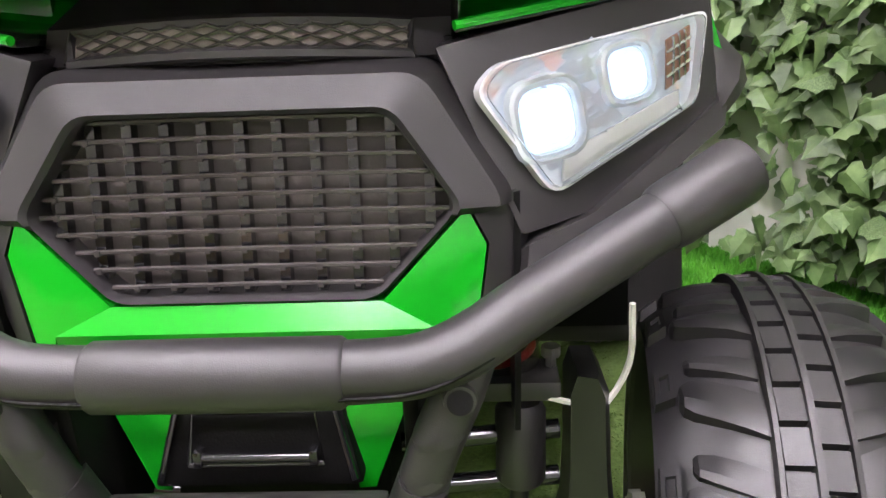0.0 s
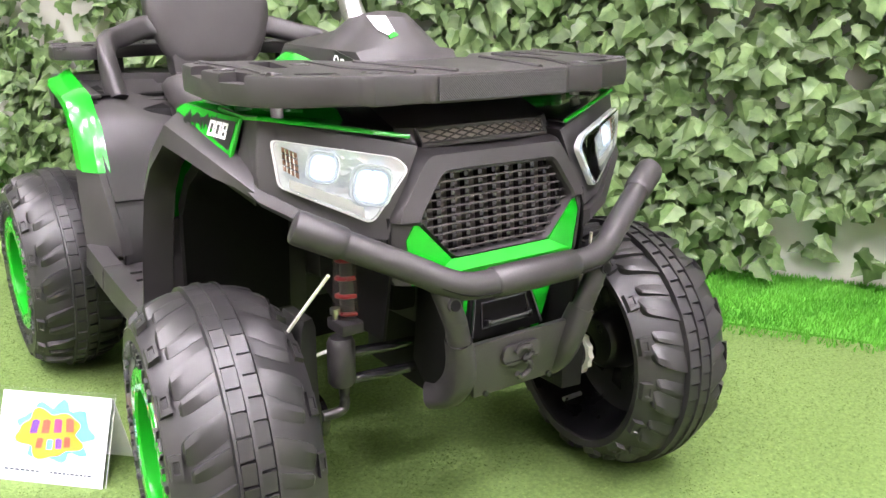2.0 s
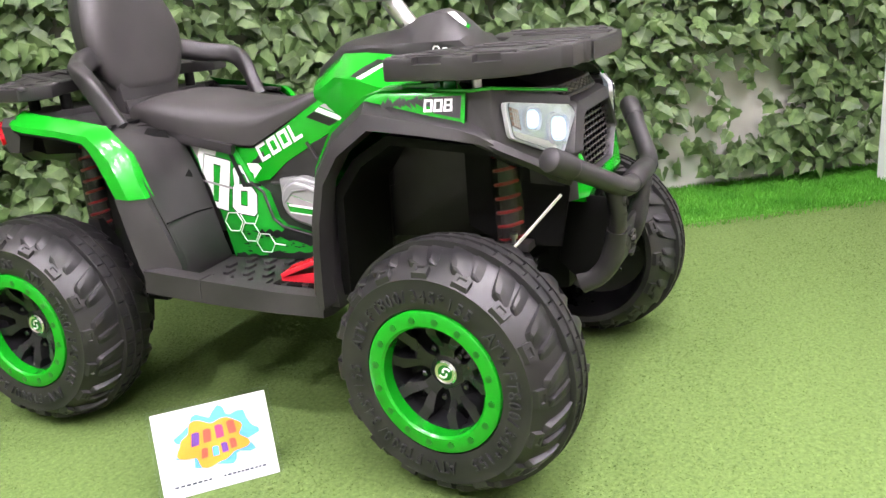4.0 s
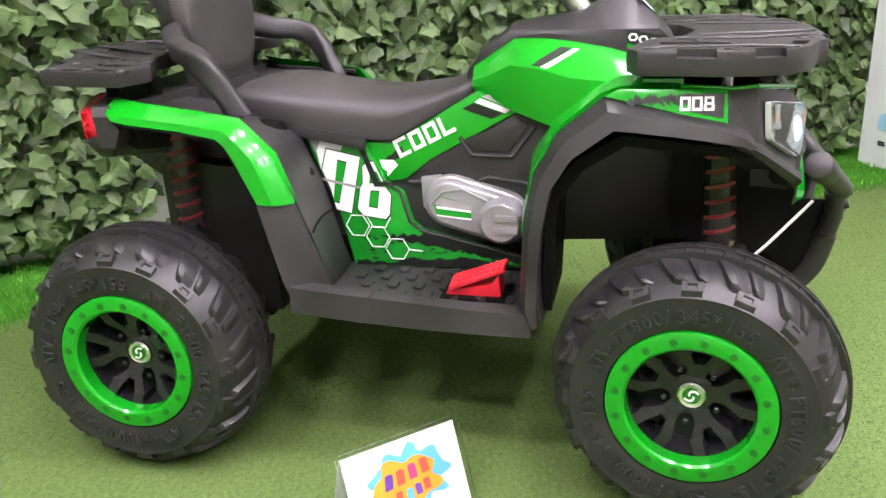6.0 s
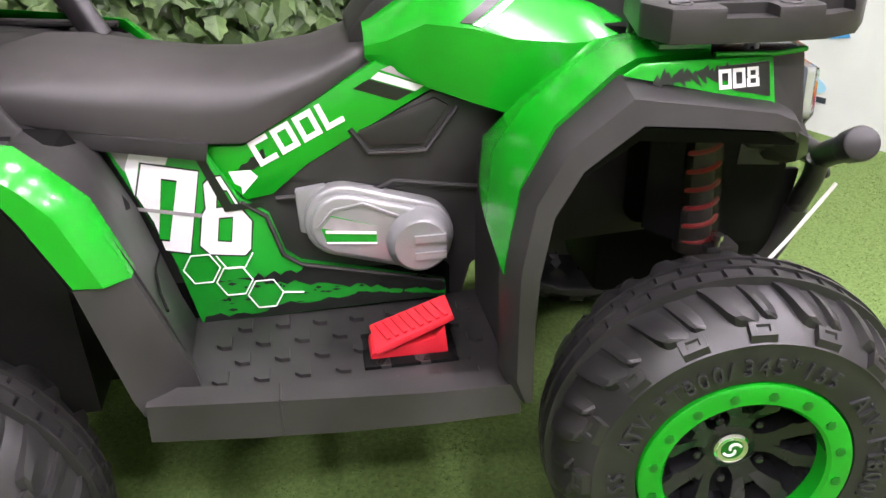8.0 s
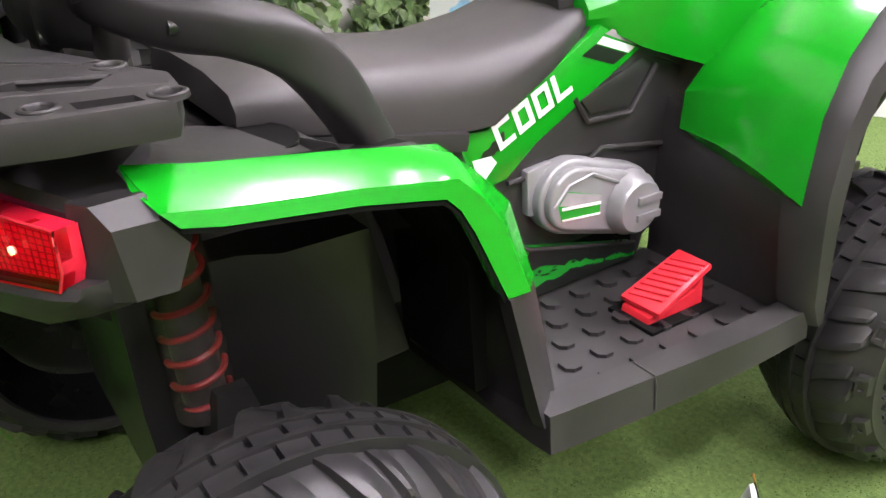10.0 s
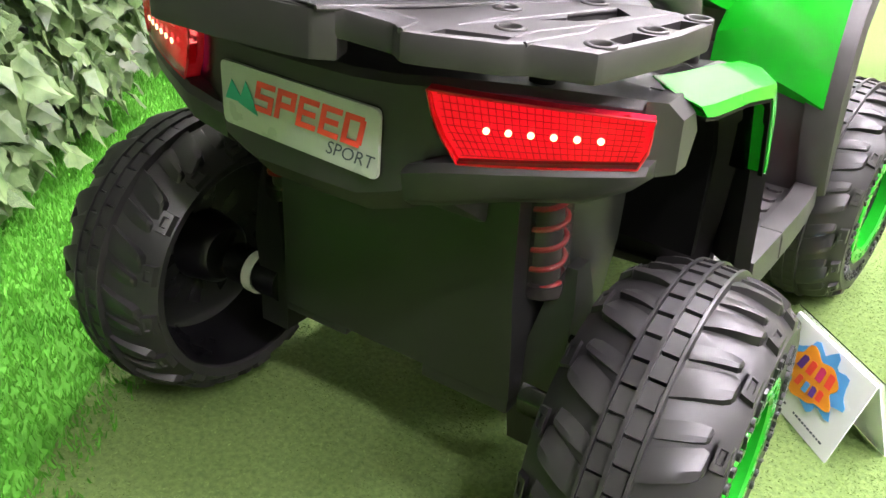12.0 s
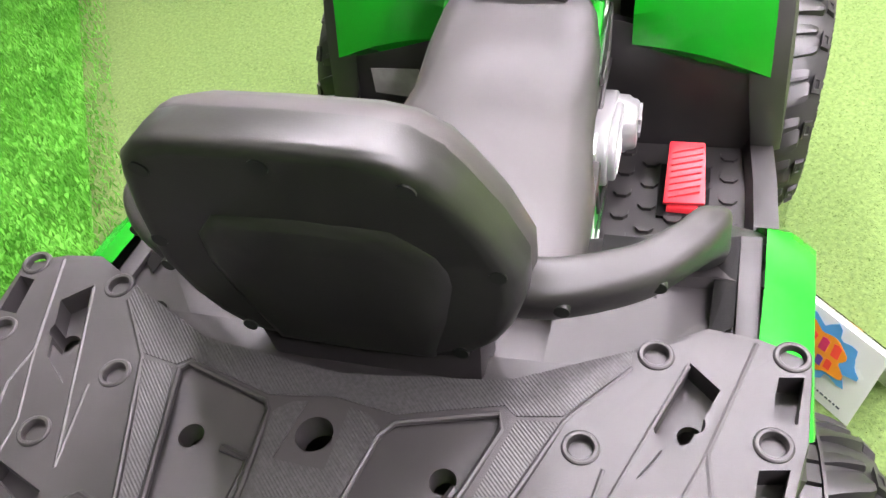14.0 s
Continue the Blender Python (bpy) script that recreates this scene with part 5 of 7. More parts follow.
for p in ([(-0.078, 0.822), (-0.063, 0.862), (-0.037, 0.868)], [(0.052, 0.822), (0.034, 0.826), (0.034, 0.858), (0.058, 0.865)]):
    part("rack_rib", tube([(x, y, 0.5432) for x, y in p], 0.0025, 6), BLACK, rrk)
for p in recess:
    part("recess_edge", tube([(x, y, 0.5456) for x, y in p + p[:1]], 0.0020, 8), BLACK, rrk, "soft raised edge of the recess")
tx = bmesh.new()
for p in ([(0.092, 0.757), (0.157, 0.726), (0.156, 0.737), (0.125, 0.774), (0.101, 0.778), (0.094, 0.7725), (0.037, 0.788), (0.0, 0.783), (0.0, 0.768)],
          [(0.102, 0.780), (0.124, 0.778), (0.075, 0.900), (0.066, 0.900), (0.052, 0.898), (0.071, 0.890)],
          [(0.031, 0.797), (0.022, 0.790), (0.0, 0.786), (0.0, 0.895), (0.022, 0.895)]):
    for s in (-1, 1):
        add_prism(tx, [(s * x, y, 0.5472) for x, y in p], (0, 0, 0.0005))
carb = part("carbon_print", tx, CARBON, rrk, "fine woven carbon texture")
cut(carb, [cyl(x, y, r + 0.001, 0.54, 0.56) for x, y, r in holes] + [flat([(0.013, 0.785), (-0.011, 0.786), (-0.010, 0.826), (0.020, 0.825)], 0.54, 0.56)])
for s in (-1, 1):
    part("rack_post", tube([(s * 0.15, 0.73, 0.485), (s * 0.15, 0.73, 0.528)], 0.009, 12), BLACK2, quad)
    part("rack_post", tube([(s * 0.165, 0.785, 0.495), (s * 0.165, 0.785, 0.528)], 0.009, 12), BLACK2, quad)

def ease(v):
    v = min(1.0, max(0.0, v))
    return v * v * (3 - 2 * v)


# the middle of the rack sweeps up and back towards its rear edge
for ob in [rrk] + list(rrk.children):
    b = bmesh.new()
    b.from_mesh(ob.data)
    if not ob.name.startswith(("rack_boss", "rack_rib", "recess_edge")):
        for x in (-0.130, -0.110, -0.090, -0.070, 0.070, 0.090, 0.110, 0.130):
            bmesh.ops.bisect_plane(b, geom=b.verts[:] + b.edges[:] + b.faces[:], plane_co=(x, 0, 0), plane_no=(1, 0, 0))
        for y in (0.800, 0.820, 0.840, 0.860, 0.880):
            bmesh.ops.bisect_plane(b, geom=b.verts[:] + b.edges[:] + b.faces[:], plane_co=(0, y, 0), plane_no=(0, 1, 0))
    for v in b.verts:
        k = ease((v.co.y - 0.800) / 0.110) * (1 - ease((abs(v.co.x) - 0.070) / 0.065))
        v.co += Vector((0, 0.007 * k, 0.0085 * k))
    b.to_mesh(ob.data)
    b.free()

FR = [(0, -0.143), (0.080, -0.141), (0.086, -0.134), (0.136, -0.134), (0.143, -0.122), (0.200, -0.104), (0.226, -0.080), (0.239, -0.046), (0.241, 0.0), (0.232, 0.085), (0.200, 0.098), (0.110, 0.075), (0.074, 0.030), (0, 0.012)]
frk = rack("front_rack", FR, 0.503, 0.530, "black moulded front luggage rack")
fcut = both_polys([[(0.233, -0.074), (0.243, -0.040), (0.223, -0.040), (0.218, -0.070)], [(0.245, 0.000), (0.241, 0.042), (0.220, 0.042), (0.223, 0.000)], [(0.155, -0.109), (0.192, -0.097), (0.188, -0.083), (0.153, -0.091)], [(0.150, 0.060), (0.165, -0.020), (0.180, -0.020), (0.175, 0.060)]])
cut(frk, [flat(p, 0.522, 0.55) for p in fcut])
for s in (-1, 1):
    for pth in ([(0.092, -0.128), (0.125, -0.050), (0.120, 0.040)], [(0.213, -0.088), (0.205, -0.020), (0.215, 0.080)], [(0.050, -0.134), (0.070, -0.050), (0.080, 0.010)]):
        part("rack_rib", tube([(s * x, y, 0.5302) for x, y in pth], 0.0025, 6), BLACK, frk)
    for x, y in ((0.125, -0.108), (0.206, -0.078), (0.226, -0.018), (0.214, 0.070), (0.140, 0.010)):
        part("rack_boss", loft([[(s * x + r * math.cos(2 * math.pi * k / 24), y + r * math.sin(2 * math.pi * k / 24), 0.5302 + dz) for k in range(24)] for r, dz in ((0.0103, -0.002), (0.0098, 0.0006), (0.0088, 0.0012), (0.0072, 0.0010), (0.0064, -0.0006), (0.001, -0.0006))], caps=False), BLACK, frk)
    part("rack_post", tube([(s * 0.190, -0.020, 0.488), (s * 0.190, -0.020, 0.512)], 0.006, 10), STEEL, quad)
    part("rack_post", tube([(s * 0.150, 0.060, 0.470), (s * 0.150, 0.060, 0.512)], 0.012, 12), BLACK2, quad)
cb = bmesh.new()
add_prism(cb, [(-0.076, -0.1436, 0.506), (0.076, -0.1436, 0.506), (0.076, -0.1436, 0.527), (-0.076, -0.1436, 0.527)], (0, -0.0008, 0))
part("carbon_print", cb, CARBON, frk, "woven carbon print on the rack front")
frk.location.x -= 0.012
for piece in [frk] + list(frk.children):
    for v in piece.data.vertices:
        v.co.y = -0.040 + (v.co.y + 0.040) * 0.93
        v.co.z += 0.003

# backrest
BR = [(0.0, 0.7010), (0.045, 0.7000), (0.062, 0.6960), (0.076, 0.6850), (0.0845, 0.6700), (0.097, 0.6430), (0.1065, 0.6130), (0.1060, 0.592), (0.098, 0.567), (0.087, 0.548), (0.075, 0.536), (0.060, 0.529), (0.0, 0.527)]


def outline(y0, grow=1.0, drop=0.0, top=0.0, slope=0.07):
    """The backrest's outline at depth y0; drop pulls its lower part down."""
    pts = BR + [(-x, z) for x, z in BR[::-1] if x > 1e-6]
    zc = 0.62
    out = []
    for x, z in pts:
        zz = zc + (z - zc) * grow
        zz -= drop * max(0.0, zc - zz) / 0.093 + top * max(0.0, zz - zc) / 0.08
        out.append((x * grow, y0 + (zz - zc) * slope, zz))
    return out


pad = loft([outline(0.697, 0.50, 0.022, 0.004), outline(0.693, 0.80, 0.024, 0.006), outline(0.697, 0.94, 0.024, 0.007), outline(0.704, 0.99, 0.023, 0.007), outline(0.713, 1.0, 0.018, 0.005), outline(0.719, 0.985, 0.012, 0.003)])
bk = part("backrest", pad, SEAT, quad, "black padded backrest with a plastic back shell", sharp=60)
shell = loft([outline(0.717, 0.985, 0.010, 0.003), outline(0.727, 0.990, 0.006, 0.002), outline(0.738, 0.985, 0.002, 0.001), outline(0.7425, 0.962), outline(0.7450, 0.932), outline(0.7455, 0.88), outline(0.7450, 0.40)])
part("back_shell", shell, BLACKM, bk, "hard black back shell", sharp=50)
field = [(0.0, 0.648), (0.046, 0.646), (0.064, 0.628), (0.068, 0.604), (0.060, 0.570), (0.048, 0.532), (0.0, 0.530)]
fpts = field + [(-x, z) for x, z in field[::-1] if x > 1e-6]
part("back_field", loft([[(x * g, yy + (z - 0.62) * 0.07, 0.60 + (z - 0.60) * g) for x, z in fpts] for g, yy in ((1.03, 0.7440), (1.0, 0.7462), (0.90, 0.7492), (0.55, 0.7500))]), BLACKM, bk, "raised field on the back shell", sharp=25)
part("backrest_stem", prism([(-0.066, 0.684, 0.440), (0.066, 0.684, 0.440), (0.074, 0.690, 0.545), (-0.074, 0.690, 0.545)], (0, 0.042, 0.002), 0.006), BLACK, quad, "black backrest stem")
part("stem_plate", prism([(-0.064, 0.681, 0.452), (0.064, 0.681, 0.452), (0.070, 0.6865, 0.500), (-0.070, 0.6865, 0.500)], (0, -0.004, 0), 0.002), BLACK, quad, "moulded plate on the stem")
# dark plugs, not openings: shade of the screw holes painted as black
for x, z in ((0.0, 0.6875), (0.064, 0.6790), (-0.064, 0.6790), (0.094, 0.618), (-0.094, 0.618), (-0.066, 0.541), (0.066, 0.541)):
    yy = 0.7459 + (z - 0.62) * 0.07
    part("screw_hole", tube([(x, yy - 0.006, z), (x, yy + 0.0008, z)], 0.0046, 14), DECALBLACK, bk)


def arm(s):
    pth = smooth_path([(s * 0.086, 0.7130, 0.573), (s * 0.114, 0.7100, 0.571), (s * 0.154, 0.6840, 0.560), (s * 0.178, 0.6580, 0.555), (s * 0.188, 0.6320, 0.540), (s * 0.1870, 0.6020, 0.503), (s * 0.180, 0.5690, 0.445)], 6)
    n = len(pth)
    part("armrest", tube(pth, [0.0160 - 0.0030 * min(1, 2 * i / n) for i in range(n)], 24, 1.2, (0, 0.35, 1), 0.6), BLACK, quad, "black curved armrest")
    # same dark plugs for the armrest's shaded screw holes
    for p in ((0.119, 0.7265, 0.573), (0.168, 0.6900, 0.558)):
        part("screw_hole", tube([(s * p[0], p[1] - 0.006, p[2]), (s * p[0], p[1] + 0.0015, p[2])], 0.0045, 12), DECALBLACK, quad)


both(arm)


# the tail stands a little off the bike's middle line, lower and further forward
TAIL = {"rear_rack": (0.0135, -0.016, -0.033), "rack_post": (0.0135, -0.016, -0.033), "rear_bumper": (0.012, -0.020, -0.033), "lamp_lip": (0.012, -0.020, -0.033),
        "bumper_corner": (0.012, -0.020, -0.033), "rear_plate": (0.012, -0.022, -0.038), "tail_lamp": (0.012, -0.020, -0.033), "backrest": (0.017, -0.015, -0.029),
        "backrest_stem": (0.0145, -0.015, -0.029), "stem_plate": (0.0145, -0.015, -0.029), "armrest": (0.0145, -0.015, -0.029), "screw_hole": (0.0145, -0.015, -0.029),
        "rear_body": (0.012, -0.018, -0.033), "rear_deck": (0.0125, -0.014, -0.020), "cup_holder": (0.0125, -0.014, -0.0205), "deck_strip": (0.0125, 0, -0.003), "deck_groove": (0.0125, 0, -0.012),
        "rear_fender": (0.0135, 0, 0), "fender_lining": (0.0135, 0, 0)}
for ob in [o for o in quad.children if o.name.split(".")[0] in TAIL]:
    kind = ob.name.split(".")[0]
    for piece in [ob] + list(ob.children):
        for v in piece.data.vertices:
            if kind in ("rear_fender", "fender_lining"):
                v.co += Vector(TAIL[kind]) * ease((v.co.y - 0.47) / 0.22)
            elif v.co.y > 0.5:
                if kind == "backrest":       # its upper half leans back
                    rise = max(0.0, v.co.z - 0.619)
                    v.co += Vector((0, 0.27 * rise, 0.20 * rise))
                v.co += Vector(TAIL[kind]) * ease((v.co.y - 0.560) / 0.10 if kind == "armrest" else (v.co.y - 0.50) / 0.10)

# ---- front end ----
HEX = [(-0.068, 0.440), (0.068, 0.440), (0.098, 0.397), (0.060, 0.357), (-0.060, 0.357), (-0.098, 0.397)]


def hexring(gx, gz, y, tilt=0.10):
    out = []
    for x, z in rounded(HEX):
        low = min(1.0, max(0.0, (0.3955 - z) / 0.004)) if gx > 1.005 else 0.0
        ax, az = gx + (1.022 - gx) * low, gz + (1.03 - gz) * low
        out.append((x * ax, y + (z - 0.398) * tilt + 0.006 * low, 0.399 + (z - 0.399) * az))
    return out


part("grille_surround", loft([hexring(0.985, 0.975, -0.095), hexring(0.985, 0.975, -0.116), hexring(1.0, 1.0, -0.121), hexring(1.03, 1.05, -0.1235), hexring(1.22, 1.38, -0.117), hexring(1.30, 1.50, -0.105), hexring(1.32, 1.52, -0.06)], caps=False), BLACK, quad, "black angular grille surround", sharp=32)
grille = part("grille_back", prism([(x, -0.101 + (z - 0.398) * 0.1, z) for x, z in HEX], (0, 0.006, 0)), GRILLBACK, quad, "dark grille with crossed bars")


def hex_span(z):
    if z > 0.397:
        return 0.098 + (0.068 - 0.098) * (z - 0.397) / 0.043
    return 0.098 + (0.060 - 0.098) * (0.397 - z) / 0.040


for k in range(10):
    z = 0.362 + 0.0083 * k
    hw = hex_span(z) - 0.002
    part("grille_bar", tube([(x, -0.1125 + (z - 0.398) * 0.1 - 0.002 * (1 - (x / 0.1) ** 2), z + 0.0012 * (1 - (x / 0.1) ** 2)) for x in np.linspace(-hw, hw, 9)], 0.0012, 6), GRILLBAR, grille)
for k in range(11):
    x = -0.085 + 0.017 * k
    t = abs(x)
    zt = 0.440 if t < 0.068 else 0.440 - (t - 0.068) / 0.030 * 0.043
    zb = 0.357 if t < 0.060 else 0.357 + (t - 0.060) / 0.038 * 0.040
    part("grille_post", prism([(x - 0.0026, -0.110 + (z - 0.398) * 0.1, z) for z in (zb,)] + [(x + 0.0022, -0.110 + (zb - 0.398) * 0.1, zb), (x + 0.0022, -0.110 + (zt - 0.398) * 0.1, zt), (x - 0.0022, -0.110 + (zt - 0.398) * 0.1, zt)], (0, 0.008, 0)), GLOSSBLACK, grille)
kn = bmesh.new()
for k in range(11):
    for k2 in range(10):
        x, z = -0.085 + 0.017 * k, 0.362 + 0.0083 * k2
        if hex_span(z) > abs(x) + 0.004:
            y = -0.1130 + (z - 0.398) * 0.1 - 0.002
            add_box(kn, x - 0.0012, x + 0.0012, y - 0.0006, y + 0.003, z - 0.0009, z + 0.0015)
tagged(part("grille_knot", kn, GRILLBAR, grille), kind="stuff")

# upper vent
part("vent_cowl", loft([[(x, y + 0.02 * (abs(x) / 0.09) ** 2, z) for x, y, z in ((-0.096 * w, yy, zz) for w in np.linspace(-1, 1, 11))] for yy, zz in ((-0.1045, 0.461), (-0.0955, 0.4775), (-0.055, 0.492), (0.02, 0.498))], closed=False, caps=False), BLACK, quad, "black bonnet cowl")
vy0, vz0, vy1, vz1 = -0.1035, 0.4655, -0.0950, 0.4790


def vent_at(u, v):
    x = -0.078 + 0.156 * u
    return Vector((x, vy0 + (vy1 - vy0) * v - 0.003 + 0.018 * (abs(x) / 0.09) ** 2, vz0 + (vz1 - vz0) * v - 0.0035 * (2 * u - 1) ** 2))


vb = bmesh.new()
gr = [[vb.verts.new(vent_at(u, v)) for u in np.linspace(0, 1, 13)] for v in (0, 0.5, 1)]
for a, b in zip(gr, gr[1:]):
    for i in range(12):
        vb.faces.new((a[i], a[i + 1], b[i + 1], b[i]))
vent = part("upper_vent", vb, VENTBACK, quad, "brown-grey diamond mesh vent")
dm = bmesh.new()
for k in range(-3, 11):
    for sg in (-1, 1):
        pts = []
        for v in np.linspace(0, 1, 9):
            u = (k + (v * 2.5 if sg > 0 else 2.5 - v * 2.5)) / 10
            if 0 <= u <= 1:
                pts.append(vent_at(u, v) + Vector((0, -0.0014, 0.0007)))
        if len(pts) > 1:
            add_tube(dm, pts, 0.0008, 5)
part("vent_mesh", dm, GRILLBAR, vent, "crossed diamond mesh")
rim = [vent_at(u, 0) for u in np.linspace(0, 1, 9)] + [vent_at(u, 1) for u in np.linspace(1, 0, 9)]
part("vent_rim", tube(rim + rim[:1], 0.003, 6), BLACK, vent)
part("bonnet", prism([(-0.098, -0.080, 0.4695), (-0.098, 0.09, 0.496), (0.098, 0.09, 0.496), (0.098, -0.080, 0.4695)], (0, 0, -0.03), 0.004), BLACK2, quad, "dark bonnet under the rack")


# headlamps
def head(s):
    A, B, C, D, E = (Vector((s * x, y, z)) for x, y, z in ((0.2150, -0.0565, 0.4755), (0.113, -0.106, 0.457), (0.103, -0.110, 0.446), (0.138, -0.102, 0.397), (0.2110, -0.061, 0.4330)))
    n = (B - A).cross(D - A).normalized()
    n = n if n.y < 0 else -n
    # housing round the lamp
    hs_ = [(0.0885, -0.106, 0.4655), (0.222, -0.048, 0.492), (0.2265, -0.049, 0.448), (0.2275, -0.054, 0.432), (0.160, -0.099, 0.388), (0.126, -0.111, 0.380), (0.117, -0.109, 0.402)]
    part("lamp_housing", prism([(s * x, y, z) for x, y, z in hs_], (0, 0.05, 0), 0.003), BLACK, quad, "black headlamp housing")
    part("lamp_cheek", prism([(s * 0.2205, -0.019, 0.4890), (s * 0.2335, -0.019, 0.448), (s * 0.228, -0.052, 0.432), (s * 0.2220, -0.048, 0.4910)], (-s * 0.02, 0.014, 0), 0.002), BLACK, quad, "black side cheek of the headlamp")
    part("fender_lip", bev(loft([[(s * 0.2330, -0.024, 0.450), (s * 0.2405, -0.026, 0.440), (s * 0.2380, -0.024, 0.433), (s * 0.21, -0.01, 0.44)], [(s * 0.2275, -0.056, 0.432), (s * 0.230, -0.060, 0.421), (s * 0.225, -0.056, 0.415), (s * 0.20, -0.03, 0.42)], [(s * 0.160, -0.104, 0.389), (s * 0.160, -0.109, 0.378), (s * 0.155, -0.102, 0.370), (s * 0.14, -0.08, 0.38)], [(s * 0.129, -0.117, 0.378), (s * 0.128, -0.119, 0.366), (s * 0.124, -0.112, 0.356), (s * 0.115, -0.08, 0.36)]]), 0.0015), BLACK, quad, "black lower lip under the headlamp")
    poly = []
    for k, r_ in enumerate((0.006, 0.006, 0.007, 0.009, 0.006)):
        pa, pb, pc = ([A, B, C, D, E][(k + e) % 5] for e in (-1, 0, 1))
        p0, p2 = pb + (pa - pb).normalized() * r_, pb + (pc - pb).normalized() * r_
        poly += [p0.lerp(pb, t_).lerp(pb.lerp(p2, t_), t_) for t_ in (0, 0.25, 0.5, 0.75, 1)]
    cen = (A + B + C + D + E) / 5

    def inset(f, d):
        return [cen + (p - cen) * f + n * d for p in poly]
    lamp = part("headlamp", loft([inset(1.0, 0.001), inset(1.0, 0.007), inset(0.968, 0.007), inset(0.95, 0.002)], caps=False), BOWL, quad, "lit clear headlamp with silvered bowl")
    part("reflector", loft([inset(0.95, 0.002), inset(0.80, 0.002), inset(0.02, 0.003)], caps=False), LITBOWL, lamp, "silvered reflector")
    part("lens", prism(inset(0.955, 0.0085), n * 0.002, 0.0008), LENS, lamp, "clear lens")
    fr_ = random.Random(12)
    fc = bmesh.new()
    for k in range(130):
        u_, v_ = fr_.random(), fr_.random()
        q0 = A.lerp(B, u_).lerp(E.lerp(D, u_), v_) * 0.80 + cen * 0.20
        d1, d2 = (B - A).normalized() * fr_.uniform(0.004, 0.009), Vector((0, 0, fr_.uniform(0.003, 0.007)))
        fc.faces.new([fc.verts.new(p) for p in (q0 - d1 + n * 0.0022, q0 - d2 + n * 0.0022, q0 + d1 + n * 0.0022, q0 + d2 + n * fr_.uniform(0.003, 0.005))])
    tagged(part("reflector_facet", fc, LITBOWL, lamp, "small chrome facets"), kind="stuff")
    gb = [D.lerp(E, 0.06), D.lerp(E, 0.94), D.lerp(E, 0.90).lerp(A, 0.22), D.lerp(E, 0.10).lerp(A.lerp(B, 0.8), 0.20)]
    part("guide_strip", prism([cen + (p - cen) * 0.90 + n * 0.0026 for p in gb], n * 0.0022, 0.0006), PAPER, lamp, "white frosted light guide")
    part("light_bar", tube([D.lerp(E, 0.08) + (cen - D) * 0.10 + n * 0.004, D.lerp(E, 0.92) + (cen - E) * 0.06 + n * 0.004], 0.0030, 8), LENS, lamp, "clear light-guide bar")
    ax = (B - A).normalized()
    up = n.cross(ax)
    up = up if up.z > 0 else -up
    for cx, cz, r in ((0.1365, 0.4315, 0.0150), (0.1745, 0.4490, 0.0115)):
        c = Vector((s * cx, 0, cz))
        c = c + Vector((0, (A - c).dot(n) / n.y, 0)) + n * 0.003
        def rr(rad, d, k=20):
            return [c + n * d + rad * (ax * math.copysign(abs(math.cos(a)) ** 0.6, math.cos(a)) + up * math.copysign(abs(math.sin(a)) ** 0.6, math.sin(a))) for a in (2 * math.pi * j / k for j in range(k))]
        part("projector_ring", loft([rr(r * 1.32, 0.0), rr(r * 1.28, 0.0035), rr(r * 1.16, 0.0042), rr(r * 1.10, 0.0015), rr(r * 1.0, 0.0035), rr(r * 0.95, 0.001)], caps=False), LITBOWL, lamp, "silvered projector ring")
        part("projector", loft([rr(r * 0.95, 0.0005), rr(r * 0.84, 0.0026), rr(r * 0.70, 0.0030)]), FROST, lamp, "frosted lit projector glass")
        part("projector_core", loft([rr(r * 0.70, 0.0028), rr(r * 0.62, 0.0036), rr(r * 0.25, 0.0044)]), LED, lamp, "bright white LED")
    am = [Vector((s * x, 0, z)) for x, z in ((0.206, 0.4685), (0.194, 0.4625), (0.194, 0.4400), (0.206, 0.4480))]
    am = [p + Vector((0, (A - p).dot(n) / n.y, 0)) for p in am]
    part("side_reflector", prism([p + n * 0.0035 for p in am], n * 0.0015), AMBER, lamp, "brown square-cell reflector")
    gg = bmesh.new()
    for t in (0.25, 0.5, 0.75):
        add_tube(gg, [am[0].lerp(am[3], t) + n * 0.0055, am[1].lerp(am[2], t) + n * 0.0055], 0.0008, 4)
        add_tube(gg, [am[0].lerp(am[1], t) + n * 0.0055, am[3].lerp(am[2], t) + n * 0.0055], 0.0008, 4)
    part("reflector_grid", gg, CHROME, lamp)
    sheet = [(0.208, 0.035, 0.4850), (0.2185, -0.024, 0.4850), (0.2205, -0.046, 0.4890), (0.098, -0.100, 0.4705), (0.098, 0.035, 0.4700)]
    part("hood_panel", prism([(s * x, y, z) for x, y, z in sheet], (0, 0, 0.004), 0.001), GLOSSBLACK, quad, "glossy black hood panel")
    rimp = [(0.2255, 0.030, 0.4930), (0.2220, -0.0235, 0.4905), (0.2215, -0.0480, 0.4930), (0.0980, -0.1035, 0.4740)]
    part("hood_rim", tube([(s * x, y, z) for x, y, z in rimp], 0.0024, 8), GREEN, quad, "thin green edge of the hood")
    part("hood_flank", box(min(s * 0.212, s * 0.194), max(s * 0.212, s * 0.194), 0.026, 0.070, 0.474, 0.5000, 0.002), GREEN, quad, "green upright flank under the rack")
    part("hood_flank", box(min(s * 0.184, s * 0.140), max(s * 0.184, s * 0.140), 0.026, 0.070, 0.466, 0.4990, 0.002), GREEN, quad, "green upright flank under the rack")


both(head)

